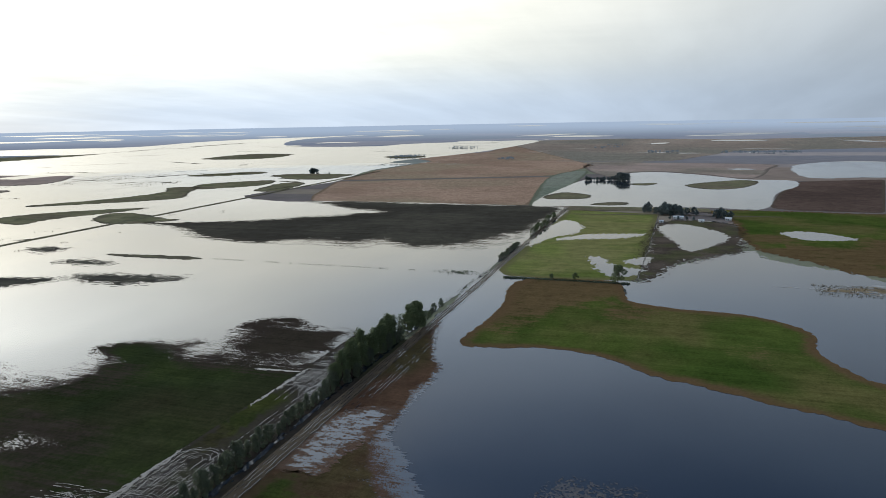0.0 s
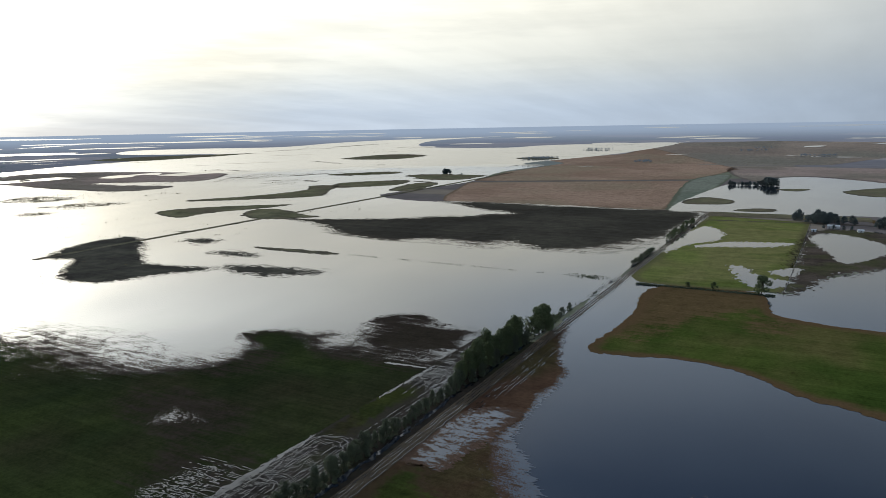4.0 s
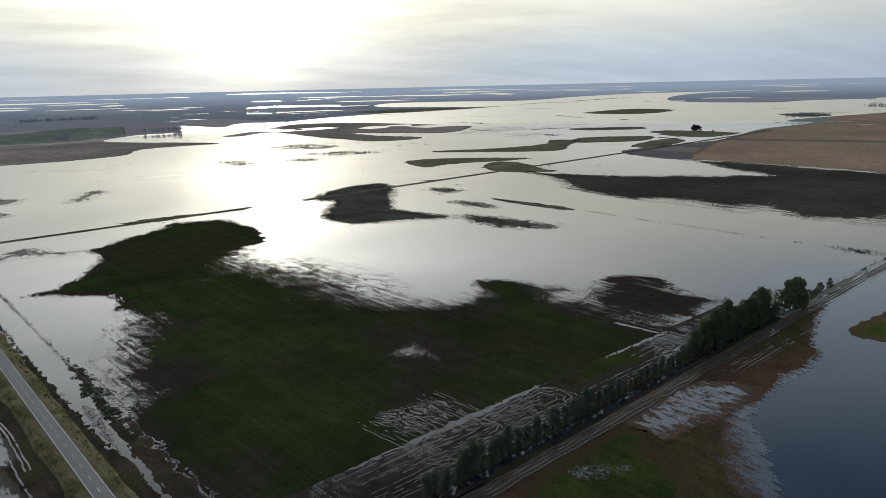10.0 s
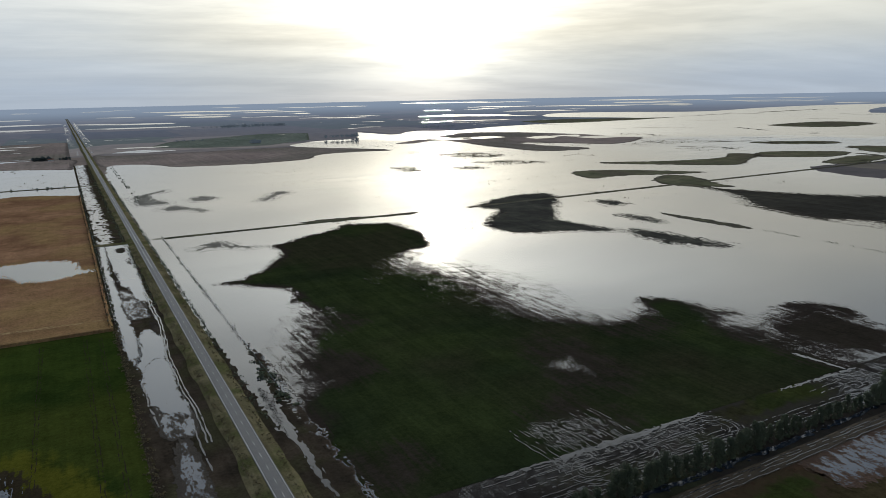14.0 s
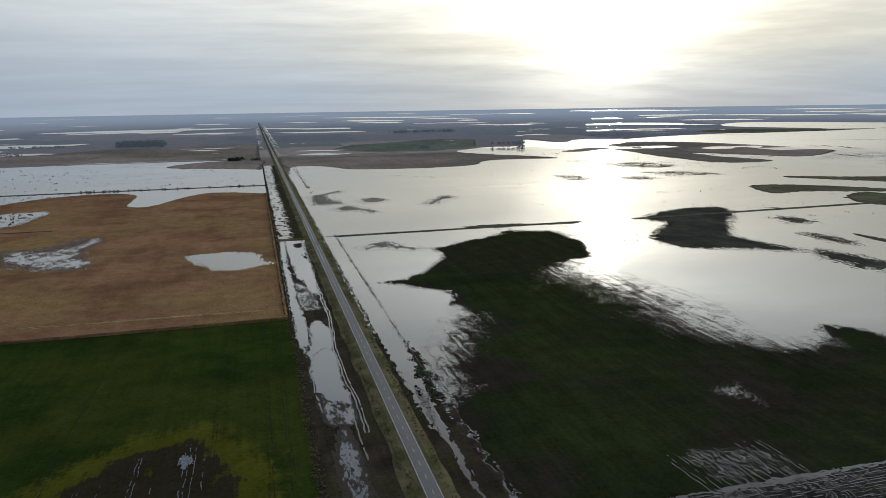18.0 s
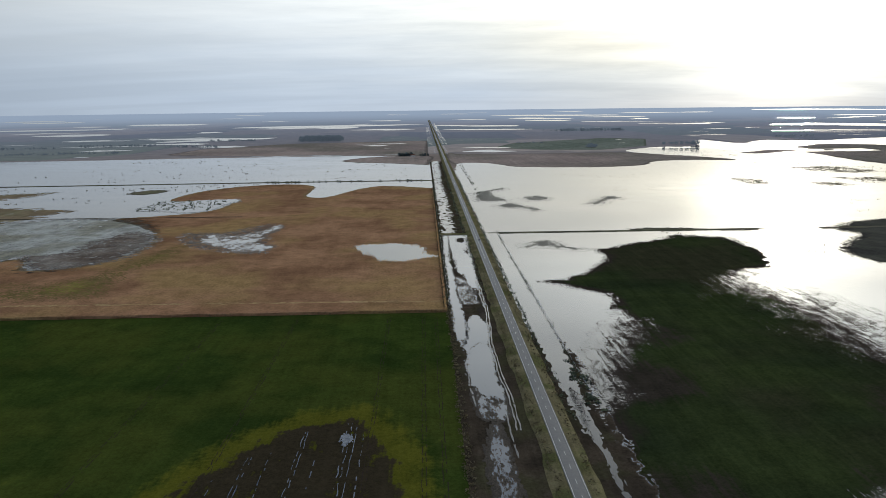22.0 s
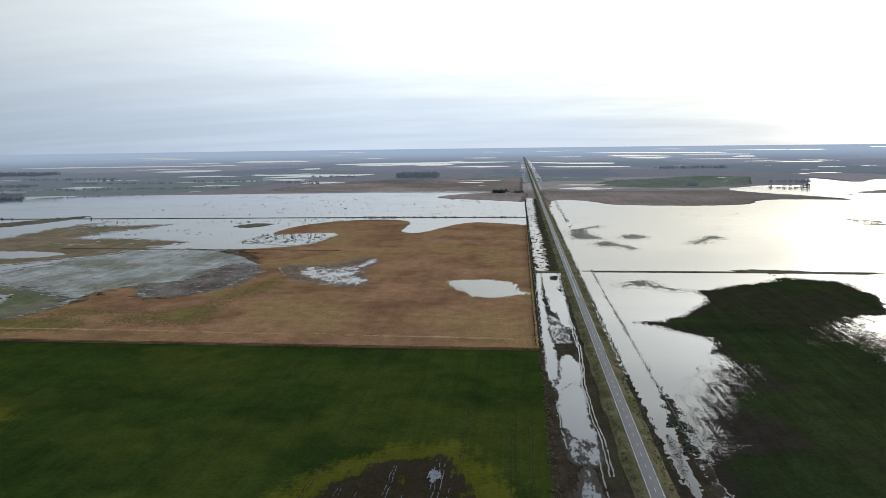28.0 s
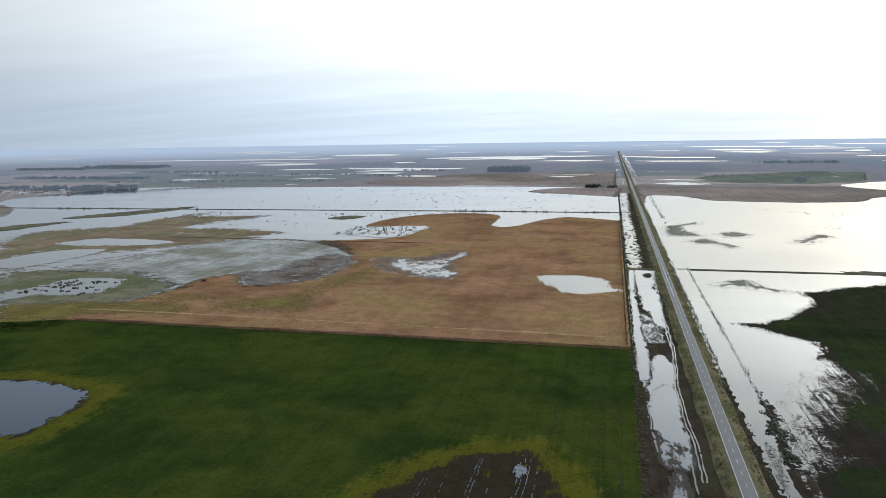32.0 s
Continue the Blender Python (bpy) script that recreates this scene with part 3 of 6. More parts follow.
def mesh_from_polys(name, polys, level, shore=None):
    xs = np.concatenate([q[1].reshape(-1) for q in polys])
    ys = np.concatenate([q[2].reshape(-1) for q in polys])
    starts, at = [], 0
    for size, qx, _ in polys:
        starts.append(at + np.arange(len(qx)) * size)
        at += qx.size
    starts = np.concatenate(starts)
    mesh = bpy.data.meshes.new(name)
    mesh.vertices.add(len(xs))
    mesh.loops.add(len(xs))
    mesh.polygons.add(len(starts))
    px, py, pz, _ = lay(xs, ys, 0.0, level)
    mesh.vertices.foreach_set("co", np.stack([px, py, pz], -1).astype(np.float32).reshape(-1))
    mesh.loops.foreach_set("vertex_index", np.arange(len(xs), dtype=np.int32))
    mesh.polygons.foreach_set("loop_start", starts.astype(np.int32))
    if shore is not None:
        attr = mesh.attributes.new("shore", "FLOAT", "POINT")
        attr.data.foreach_set("value", shore(xs, ys).astype(np.float32))
    mesh.update(calc_edges=True)
    return mesh


SEED = [10]


def area(pts, cell=1.0, ragged=0.0, along=90.0, long=9.0, wide=0.9, holes=0.0, hard=False, wander=0.0, clip=None,
         slim=1.0, grow=0.0, fine=False):
    """Polygons of a stretch of land or water, and its depth behind the rim. ragged: metres over which the rim breaks up into
    streaks of that length and width, drawn along that angle; wander: slow swing of the rim; holes: share of open patches;
    clip: straight limits (west, south, east, north); slim: how narrow the cells are across the rows;
    grow: metres by which the outline is widened; fine: no large squares inside."""
    SEED[0] += 1
    seed = SEED[0]
    poly = np.array(pts, float) if hard else rounded_outline(pts)
    pad = ragged * 1.2 + wander + 2 * cell + grow
    lo, hi = poly.min(0) - pad, poly.max(0) + pad
    if clip:
        lo, hi = np.maximum(lo, np.array(clip[:2]) - 2 * cell), np.minimum(hi, np.array(clip[2:]) + 2 * cell)
    while (hi - lo).prod() / cell ** 2 > 520000:
        cell *= 1.1
    tall_y = abs(math.sin(radians(along))) > 0.7
    sx, sy = (cell * slim, cell / slim) if tall_y else (cell / slim, cell * slim)
    k = 4
    cnx, cny = int((hi[0] - lo[0]) / (sx * k)) + 2, int((hi[1] - lo[1]) / (sy * k)) + 2
    gx, gy = np.meshgrid(lo[0] + np.arange(cnx) * sx * k, lo[1] + np.arange(cny) * sy * k)
    nx, ny = (cnx - 1) * k + 1, (cny - 1) * k + 1
    d = upsample(inside_distance(poly, gx, gy), k, ny, nx)
    x, y = np.meshgrid(lo[0] + np.arange(nx) * sx, lo[1] + np.arange(ny) * sy)
    d = d + grow
    if wander:
        d = d + wander * 2 * (value_noise(x / (wander * 4), y / (wander * 4), seed) - 0.5)
        d = d + wander * 0.8 * (value_noise(x / wander, y / wander, seed + 5) - 0.5)
    if ragged:
        ca, sa = math.cos(radians(along)), math.sin(radians(along))
        u, v = x * ca + y * sa, y * ca - x * sa
        n = (value_noise(u / long, v / wide, seed + 1) * 0.40 + value_noise(u / (long * 0.3), v / (wide * 0.75), seed + 2) * 0.46
             + value_noise(u / (long * 3.5), v / (wide * 12), seed + 3) * 0.14)
        d = d + ragged * 2.6 * (n - 0.5)
        if holes:
            d = np.minimum(d, ragged * 3.0 * (1 - holes - n))
    rim = d
    if clip:
        d = np.minimum.reduce([d, x - clip[0], y - clip[1], clip[2] - x, clip[3] - y])

    def shore(xs, ys):
        ix = np.clip(((xs - lo[0]) / sx).round().astype(int), 0, nx - 1)
        iy = np.clip(((ys - lo[1]) / sy).round().astype(int), 0, ny - 1)
        return np.clip(rim[iy, ix], 0, 90)

    return sheet_polys(d, lo[0], lo[1], sx, sy, (4, 1) if fine else (16, 4, 1)), shore


def sheet(name, pts, level, mat, label, category="field", wet=(), hollows=(), mire=(), **shape):
    """A flat stretch of land or water as one object. wet: places (x, y, radius, depth) where its rim is drowned deeper;
    hollows: outlines with the reach of the yellowing round them; mire: places (x, y, radius, strength) where mud shows between the crop."""
    polys, shore = area(pts, **shape)
    mesh = mesh_from_polys(name, polys, level, shore)
    if wet or hollows or mire:
        co = np.empty(len(mesh.vertices) * 3, np.float32)
        mesh.vertices.foreach_get("co", co)
        co = co.reshape(-1, 3)
        deep = np.zeros(len(co))
        for cx, cy, r, depth in wet:
            f = np.clip(1.6 - 1.6 * np.hypot(co[:, 0] - cx, co[:, 1] - cy) / r, 0, 1)
            deep = np.maximum(deep, depth * f * f * (3 - 2 * f))
        for ring, reach in hollows:
            f = np.clip(1 + inside_distance(rounded_outline(ring), co[:, 0], co[:, 1]) / reach, 0, 1.15)
            deep = np.maximum(deep, f)
        mesh.attributes.new("soak", "FLOAT", "POINT").data.foreach_set("value", deep.astype(np.float32))
        sour = np.zeros(len(co))
        for cx, cy, r, strength in mire:
            f = np.clip(1.5 - 1.5 * np.hypot(co[:, 0] - cx, co[:, 1] - cy) / r, 0, 1)
            sour = np.maximum(sour, strength * f * f * (3 - 2 * f))
        mesh.attributes.new("mire", "FLOAT", "POINT").data.foreach_set("value", sour.astype(np.float32))
    mesh.materials.append(MATS[mat])
    return tagged(new(name, mesh), label, category, kind="structure")


def rings(name, mat, inner, outer, count, label):
    """Rings of the plain about the middle, from one radius of the plan to another."""
    radii = np.exp(np.linspace(math.log(inner), math.log(outer), count))
    if inner <= 1.0:
        radii = np.concatenate([[0.001], radii])
    turn = 240
    a = np.arange(turn) * 2 * math.pi / turn
    x, y = radii[:, None] * np.sin(a)[None], radii[:, None] * np.cos(a)[None]
    px, py, pz, _ = lay(x, y)
    i, j = np.meshgrid(np.arange(len(radii) - 1), np.arange(turn), indexing="ij")
    quad = np.stack([i * turn + j, (i + 1) * turn + j, (i + 1) * turn + (j + 1) % turn, i * turn + (j + 1) % turn], -1).reshape(-1, 4)
    mesh = bpy.data.meshes.new(name)
    mesh.from_pydata(np.stack([px, py, pz], -1).reshape(-1, 3).tolist(), [], quad[:, ::-1].tolist())
    uv = mesh.uv_layers.new(name="plan")
    idx = quad[:, ::-1].reshape(-1)
    uv.data.foreach_set("uv", np.stack([x.reshape(-1)[idx], y.reshape(-1)[idx]], -1).astype(np.float32).reshape(-1))
    mesh.materials.append(MATS[mat])
    return tagged(new(name, mesh), label, name, kind="structure")


rings("ground", "plain", 1.0, 2300.0, 70, "wide flat farmland plain in dull browns and greens")
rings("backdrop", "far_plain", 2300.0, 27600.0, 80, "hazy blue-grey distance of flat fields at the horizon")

# ---- fields, floods, islands and pools ----
sheet('maize_field', [(1240, 704), (1331, 750), (1666, 865), (1880, 328), (1237, 265), (1246, 491)],
      1, 'maize_tan', 'tan field of ripe maize beside the flood', 'field', hard=True, cell=8)
sheet('maize_field', [(1701, 874), (2075, 934), (2345, 924), (2558, 917), (2780, 1096), (3316, 907), (4098, 957), (2348, 282), (1918, 332)],
      1, 'maize_tan', 'pale olive-tan maize stubble field bordering floodwater', 'field', hard=True, cell=14)
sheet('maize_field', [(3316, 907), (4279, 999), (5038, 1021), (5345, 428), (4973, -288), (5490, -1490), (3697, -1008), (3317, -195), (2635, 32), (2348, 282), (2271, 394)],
      0.5, 'hazed_stubble', 'far tan maize stubble field on the plain', 'field', hard=True, cell=16)
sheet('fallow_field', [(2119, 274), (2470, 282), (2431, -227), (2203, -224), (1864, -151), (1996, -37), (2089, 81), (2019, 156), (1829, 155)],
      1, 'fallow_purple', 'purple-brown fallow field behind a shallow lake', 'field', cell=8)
sheet('fallow_field', [(1281, -134), (1507, -172), (1796, -243), (1881, -437), (1239, -292), (1249, -162)],
      1, 'red_soil', 'dark reddish-brown bare field beside pasture', 'field', hard=True, cell=6)
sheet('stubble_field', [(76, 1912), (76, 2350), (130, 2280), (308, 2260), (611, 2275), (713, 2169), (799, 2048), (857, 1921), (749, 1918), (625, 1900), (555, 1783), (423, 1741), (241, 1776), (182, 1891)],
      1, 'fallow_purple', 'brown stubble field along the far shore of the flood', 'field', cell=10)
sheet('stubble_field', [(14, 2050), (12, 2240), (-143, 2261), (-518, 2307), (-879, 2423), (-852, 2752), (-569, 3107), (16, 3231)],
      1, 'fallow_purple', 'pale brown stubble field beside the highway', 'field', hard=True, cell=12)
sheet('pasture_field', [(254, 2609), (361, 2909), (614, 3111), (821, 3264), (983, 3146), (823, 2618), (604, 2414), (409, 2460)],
      1, 'hazed_pasture', 'dull green pasture behind the brown stubble', 'field', cell=12, hard=True)
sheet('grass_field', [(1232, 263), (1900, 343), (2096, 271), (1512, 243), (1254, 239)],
      1.5, 'hazed_pasture', 'green grass strip beside the maize', 'field', cell=4, ragged=3)
sheet('flood_water', [(70, 120), (70, 900), (72, 1500), (93, 1906), (182, 1891), (241, 1776), (423, 1741), (555, 1783), (625, 1900), (749, 1918), (852, 1899), (799, 2048), (713, 2169), (666, 2343), (835, 2529), (982, 2564), (1162, 2996), (1207, 2694), (1367, 2876), (1511, 2786), (1848, 2953), (2306, 3060), (3035, 3222), (2916, 3965), (3448, 4574), (3875, 4379), (4218, 3837), (5259, 4110), (6195, 4158), (6981, 3775), (7609, 3508), (6444, 3532), (5290, 3177), (4220, 2513), (4110, 1887), (4515, 1779), (4840, 1485), (5035, 1001), (3436, 940), (2534, 1068), (2410, 939), (2071, 952), (1666, 865), (1250, 860), (1225, 250), (1190, 190), (700, 187), (120, 187)],
      2, 'flood_water', 'broad sheet of still floodwater mirroring the pale sky', 'water', cell=8, wander=5)
sheet('lake', [(1242, 259), (1485, 262), (1803, 233), (1813, 151), (1999, 152), (2068, 80), (1977, -37), (1846, -137), (1825, -233), (1682, -229), (1518, -170), (1264, -126), (1263, -35), (1245, 102), (1244, 199)],
      2, 'flood_water', 'shallow grey lake of floodwater behind the farm', 'water', cell=4, ragged=5, along=0)
sheet('lake', [(150, 176), (480, 177), (700, 180), (669, 40), (722, 36), (759, 4), (816, -37), (860, -74), (812, -87), (777, -130), (758, -161), (724, -176), (690, -260), (480, -200), (300, -160), (150, -100)],
      2, 'flood_water', 'dark blue still floodwater beside the dirt road', 'water', cell=1.5, ragged=8, along=0, long=8, wide=1.5)
sheet('lake', [(2407, -320), (2559, -591), (1700, -700), (1930, -449), (1912, -281)],
      2, 'flood_water', 'long grey lake of floodwater among brown fields', 'water', cell=8, ragged=10, along=0)
sheet('flood_water', [(60, 480), (60, 1470), (60, 1951), (-73, 2237), (-696, 2246), (-1043, 2208), (-1597, 2162), (-1668, 1972), (-1639, 1616), (-1300, 1300), (-900, 540), (-440, 480)],
      2, 'flood_water', 'pale floodwater lying behind the ripe maize', 'water', cell=6, wander=6, clip=(-2200, 505, 19, 2300))
sheet('wheat_field', [(60, 20), (60, 250), (89, 300), (85, 338), (87, 360), (90, 397), (104, 434), (124, 476), (140, 508), (148, 555), (133, 566), (115, 588), (102, 603), (131, 614), (153, 645), (180, 690), (181, 735), (200, 744), (239, 776), (275, 798), (296, 816), (329, 808), (355, 789), (353, 736), (339, 670), (316, 633), (304, 622), (315, 578), (327, 536), (334, 483), (335, 456), (321, 412), (326, 379), (340, 368), (369, 385), (379, 383), (400, 349), (405, 323), (395, 309), (410, 310), (449, 320), (475, 297), (464, 271), (454, 227), (437, 221), (402, 213), (470, 200), (430, 190), (60, 190)],
      3, 'young_wheat', 'dark green young wheat field with a drowned streaky edge', 'field', cell=0.85, slim=0.62, ragged=6, long=4, wide=0.8, grow=1, wander=3, clip=(88, 222, 900, 900), wet=[(119, 418, 75, 40), (98, 367, 50, 28), (141, 458, 60, 36), (279, 544, 110, 90), (287, 471, 110, 95), (294, 411, 80, 75), (305, 372, 60, 45), (332, 356, 45, 28), (387, 308, 60, 22), (405, 283, 55, 24), (430, 285, 40, 30), (438, 239, 40, 16), (360, 318, 32, 30), (382, 300, 34, 40), (379, 278, 32, 50), (378, 255, 32, 64), (385, 232, 30, 56), (329, 808, 50, 16), (345, 765, 35, 16), (250, 785, 40, 10)], mire=[(405, 285, 75, 1.0), (438, 245, 60, 1.0), (380, 240, 45, 0.7), (320, 340, 55, 0.6), (290, 400, 50, 0.7), (250, 330, 45, 0.6), (245, 290, 45, 0.7), (200, 245, 50, 0.6), (120, 370, 50, 0.8), (150, 450, 45, 0.6), (105, 255, 40, 0.6)])
sheet('ploughed_field', [(1231, 698), (1237, 487), (1229, 265), (1222, 250), (1195, 195), (904, 208), (831, 225), (805, 238), (800, 272), (796, 314), (814, 359), (778, 382), (788, 452), (779, 499), (792, 571), (809, 642), (868, 716), (905, 811), (909, 756), (965, 660), (1015, 603), (1064, 532), (1105, 482), (1139, 558), (1190, 631)],
      3, 'ploughed_soil', 'dark ploughed field with water creeping between the furrows', 'field', cell=1.9, slim=0.6, ragged=15, long=30, wide=2.2, grow=5, wet=[(807, 443, 90, 60), (831, 399, 90, 50), (825, 206, 110, 70), (849, 238, 80, 50)])
sheet('island', [(502, 848), (569, 894), (653, 902), (630, 828), (542, 719), (529, 673), (541, 623), (541, 593), (495, 620), (446, 645), (428, 682), (446, 730), (503, 792), (500, 822)],
      3, 'dark_weeds', 'dark weedy island of drowned field crossed by a causeway', 'island', grow=2, cell=1.0, slim=0.6, ragged=10, long=12, wide=1.2)
sheet('island', [(562, 602), (574, 554), (578, 483), (560, 484), (537, 519), (538, 572)],
      3, 'dark_weeds', 'thin dark bar of weeds standing in floodwater', 'island', cell=1.0, slim=0.6, ragged=20, long=14, wide=1.3)
sheet('island', [(669, 786), (692, 778), (679, 743), (653, 740)],
      3, 'dark_weeds', 'thin dark bar of weeds standing in floodwater', 'island', cell=1.0, slim=0.6, ragged=20, long=14, wide=1.3)
sheet('island', [(614, 683), (632, 651), (618, 611), (605, 642)],
      3, 'dark_weeds', 'thin dark bar of weeds standing in floodwater', 'island', cell=1.0, slim=0.6, ragged=20, long=14, wide=1.3)
sheet('island', [(667, 654), (676, 540), (660, 535), (656, 633)],
      3, 'marsh_grass', 'narrow grassy bar in the floodwater', 'island', cell=1.5, ragged=5, long=14, wide=2)
sheet('island', [(933, 945), (994, 961), (1000, 908), (957, 823), (942, 779), (887, 830), (884, 882)],
      3, 'marsh_grass', 'olive-green grassy island in the floodwater', 'island', cell=4, ragged=8, long=30, wide=6)
sheet('island', [(879, 1115), (966, 1093), (1075, 961), (1001, 968), (904, 1008), (833, 1006)],
      3, 'marsh_grass', 'olive-green grassy island in the floodwater', 'island', cell=4, ragged=8, long=30, wide=6)
sheet('island', [(1035, 1239), (1201, 1160), (1343, 1146), (1441, 1212), (1468, 1143), (1339, 1074), (1227, 1015), (1109, 1124)],
      3, 'marsh_grass', 'olive-green grassy island in the floodwater', 'island', cell=4, ragged=8, long=30, wide=6)
sheet('island', [(1416, 1128), (1548, 1187), (1677, 1068), (1545, 1007), (1431, 1080)],
      3, 'marsh_grass', 'olive-green grassy island in the floodwater', 'island', cell=4, ragged=8, long=30, wide=6)
sheet('island', [(1414, 950), (1600, 987), (1605, 923), (1411, 884)],
      3, 'marsh_grass', 'olive-green grassy island in the floodwater', 'island', cell=4, ragged=8, long=30, wide=6)
sheet('island', [(1841, 1164), (1913, 1093), (1913, 1010), (1890, 928), (1721, 937), (1734, 1054)],
      3, 'marsh_grass', 'low marshy island carrying a clump of trees', 'island', cell=5, ragged=20, long=30, wide=6)
sheet('island', [(2702, 2077), (3145, 2107), (3098, 1848), (2709, 1786)],
      3, 'marsh_grass', 'distant olive grass bank in the flood', 'island', cell=9, ragged=18, long=60, wide=14)
sheet('island', [(1816, 1437), (1980, 1323), (1901, 1250), (1773, 1361)],
      3, 'marsh_grass', 'distant thin grass bank in the flood', 'island', cell=7, ragged=18, long=60, wide=10)
sheet('island', [(980, 2173), (1100, 2273), (1446, 2572), (1656, 2431), (1746, 2038), (1746, 1839), (1493, 1662), (1406, 1751), (1301, 1912), (1283, 1764), (1306, 1575), (1153, 1585), (1139, 1856), (1174, 2208), (1033, 2138)],
      3, 'fallow_purple', 'large purple-brown island of stubble in the flood', 'island', cell=6, ragged=10, long=30, wide=8)
sheet('island', [(2800, 1080), (2870, 1060), (2960, 1120), (2960, 1230), (2860, 1250), (2790, 1170)],
      3, 'marsh_grass', 'low island under a distant wood in the flood', 'island', cell=6, ragged=8, long=30, wide=8)
sheet('island', [(2318, 3398), (2697, 3464), (3035, 3222), (3242, 3136), (2682, 3032), (2306, 3060)],
      3, 'marsh_grass', 'far grassy spit along the edge of the flood', 'island', cell=14, ragged=20, long=60, wide=20)
for pts in ([(252, 1091), (280, 1142), (300, 1176), (326, 1186), (324, 1142), (304, 1132), (280, 1087), (262, 1076)], [(165, 1178), (192, 1206), (209, 1164), (187, 1130), (161, 1145)],
            [(110, 1087), (142, 1121), (152, 1085), (175, 1039), (158, 1021), (142, 1050), (120, 1054)], [(87, 1254), (109, 1286), (150, 1332), (150, 1298), (126, 1264), (123, 1209), (138, 1142), (101, 1131), (83, 1152)]):
    sheet('island', pts, 3, 'awash_weeds', 'small grey smudge of weeds awash in the floodwater', 'island', cell=0.8, ragged=7, long=12, wide=2, grow=5, fine=True)
sheet('reed_bed', [(106, 773), (132, 796), (151, 791), (155, 762), (176, 742), (161, 731), (144, 743), (126, 750), (105, 753)],
      3, 'awash_weeds', 'sparse reeds in rows standing in shallow water', 'reeds', cell=0.8, ragged=7, long=10, wide=1.4, grow=3, fine=True)
sheet('reed_bed', [(621, 1443), (675, 1432), (679, 1322), (611, 1324)],
      3, 'marsh_grass', 'sparse patch of reeds in the shining flood', 'reeds', cell=2.2, ragged=40, along=20, long=16, wide=3, holes=0.52)
sheet('reed_bed', [(844, 1654), (964, 1690), (1021, 1555), (920, 1503)],
      3, 'marsh_grass', 'sparse patch of reeds in the shining flood', 'reeds', cell=2.2, ragged=40, along=20, long=16, wide=3, holes=0.52)
sheet('reed_bed', [(816, 1432), (931, 1418), (982, 1307), (893, 1315)],
      3, 'marsh_grass', 'sparse patch of reeds in the shining flood', 'reeds', cell=2.2, ragged=40, along=20, long=16, wide=3, holes=0.52)
sheet('reed_bed', [(719, 1360), (792, 1343), (806, 1272), (742, 1280)],
      3, 'marsh_grass', 'sparse patch of reeds in the shining flood', 'reeds', cell=2.2, ragged=40, along=20, long=16, wide=3, holes=0.52)
sheet('island', [(247, 858), (310, 862), (376, 841), (420, 833), (344, 839), (287, 838)],
      3, 'marsh_grass', 'grassy bank beside the flooded causeway', 'island', cell=1.5, ragged=5, along=0, long=14, wide=2)
sheet('grass_field', [(628, 150), (557, 140), (496, 142), (459, 145), (443, 138), (447, 108), (453, 90), (452, 68), (446, 48), (433, 30), (418, 12), (412, -7), (401, -30), (391, -52), (384, -72), (372, -97), (357, -142), (445, -157), (440, -112), (462, -97), (492, -86), (537, -88), (571, -56), (578, -20), (582, 10), (597, 40), (647, 51), (668, 63), (667, 106), (665, 133)],
      3, 'tongue_grass', 'green grass tongue with brown margins between lakes', 'field', cell=1.2, ragged=1.5, wander=1.2, along=60, long=7, wide=2,
      mire=[(615, 110, 75, 1.0), (640, 75, 60, 1.0), (560, 128, 60, 0.8), (505, 125, 45, 0.6), (560, 40, 45, 0.6), (480, -50, 40, 0.4)])
sheet('mud_field', [(100, 200), (520, 195), (421, 154), (399, 142), (370, 137), (342, 138), (316, 136), (298, 132), (281, 119), (263, 107), (251, 99), (190, 60), (100, 40)],
      3, 'verge_mud', 'brown muddy verge with water standing in its furrows', 'field', cell=0.6, slim=0.7, ragged=4, long=7, wide=0.8, grow=1, clip=(100, 60, 700, 177), wet=[(297, 130, 24, 14), (282, 120, 34, 26), (255, 108, 36, 26), (258, 150, 26, 22), (240, 110, 30, 10), (355, 138, 22, 7)])
sheet('weed_bed', [(268, 53), (282, 44), (282, 20), (276, 11), (228, 68)],
      3, 'drowned_weed', 'drowned weeds showing through dark water', 'weeds', cell=0.7, ragged=22, along=40, long=3, wide=0.9, holes=0.42)
sheet('pasture_field', [(690, 178), (1180, 183), (1191, 181), (1160, 39), (765, 38), (676, 41), (664, 105), (667, 165)],
      3, 'pasture', 'bright green pasture with pools of floodwater', 'field', hard=True, cell=2)
sheet('mud_field', [(1065, 35), (1070, -68), (877, -71), (816, -37), (759, 4), (681, 38)],
      3, 'farm_mud', 'dark trampled mud paddock round the farm pond', 'field', cell=1.5, ragged=16, along=20, long=6, wide=2)
sheet('pasture_field', [(1219, -44), (1234, -161), (1224, -289), (1250, -480), (860, -300), (745, -181), (798, -134), (862, -86), (959, -69), (1087, -69)],
      3, 'tongue_grass', 'green pasture turning brown towards the lake', 'field', cell=3, ragged=10, along=0,
      mire=[(790, -150, 80, 1.0), (850, -110, 60, 0.9), (860, -200, 90, 1.0), (900, -260, 90, 1.0), (950, -100, 60, 0.7), (960, -230, 60, 0.6)])
sheet('reed_bed', [(682, -84), (681, -116), (705, -172), (640, -210), (669, -164), (670, -123)],
      3, 'marsh_brown', 'brown reed bank standing in grey floodwater', 'reeds', cell=1.5, ragged=14, long=12, wide=2.5, holes=0.2)
sheet('island', [(1405, 265), (1477, 237), (1429, 179), (1367, 181), (1345, 248)],
      3, 'marsh_grass', 'low green grass island in the grey lake', 'island', cell=3, ragged=4, along=90, long=20, wide=5)
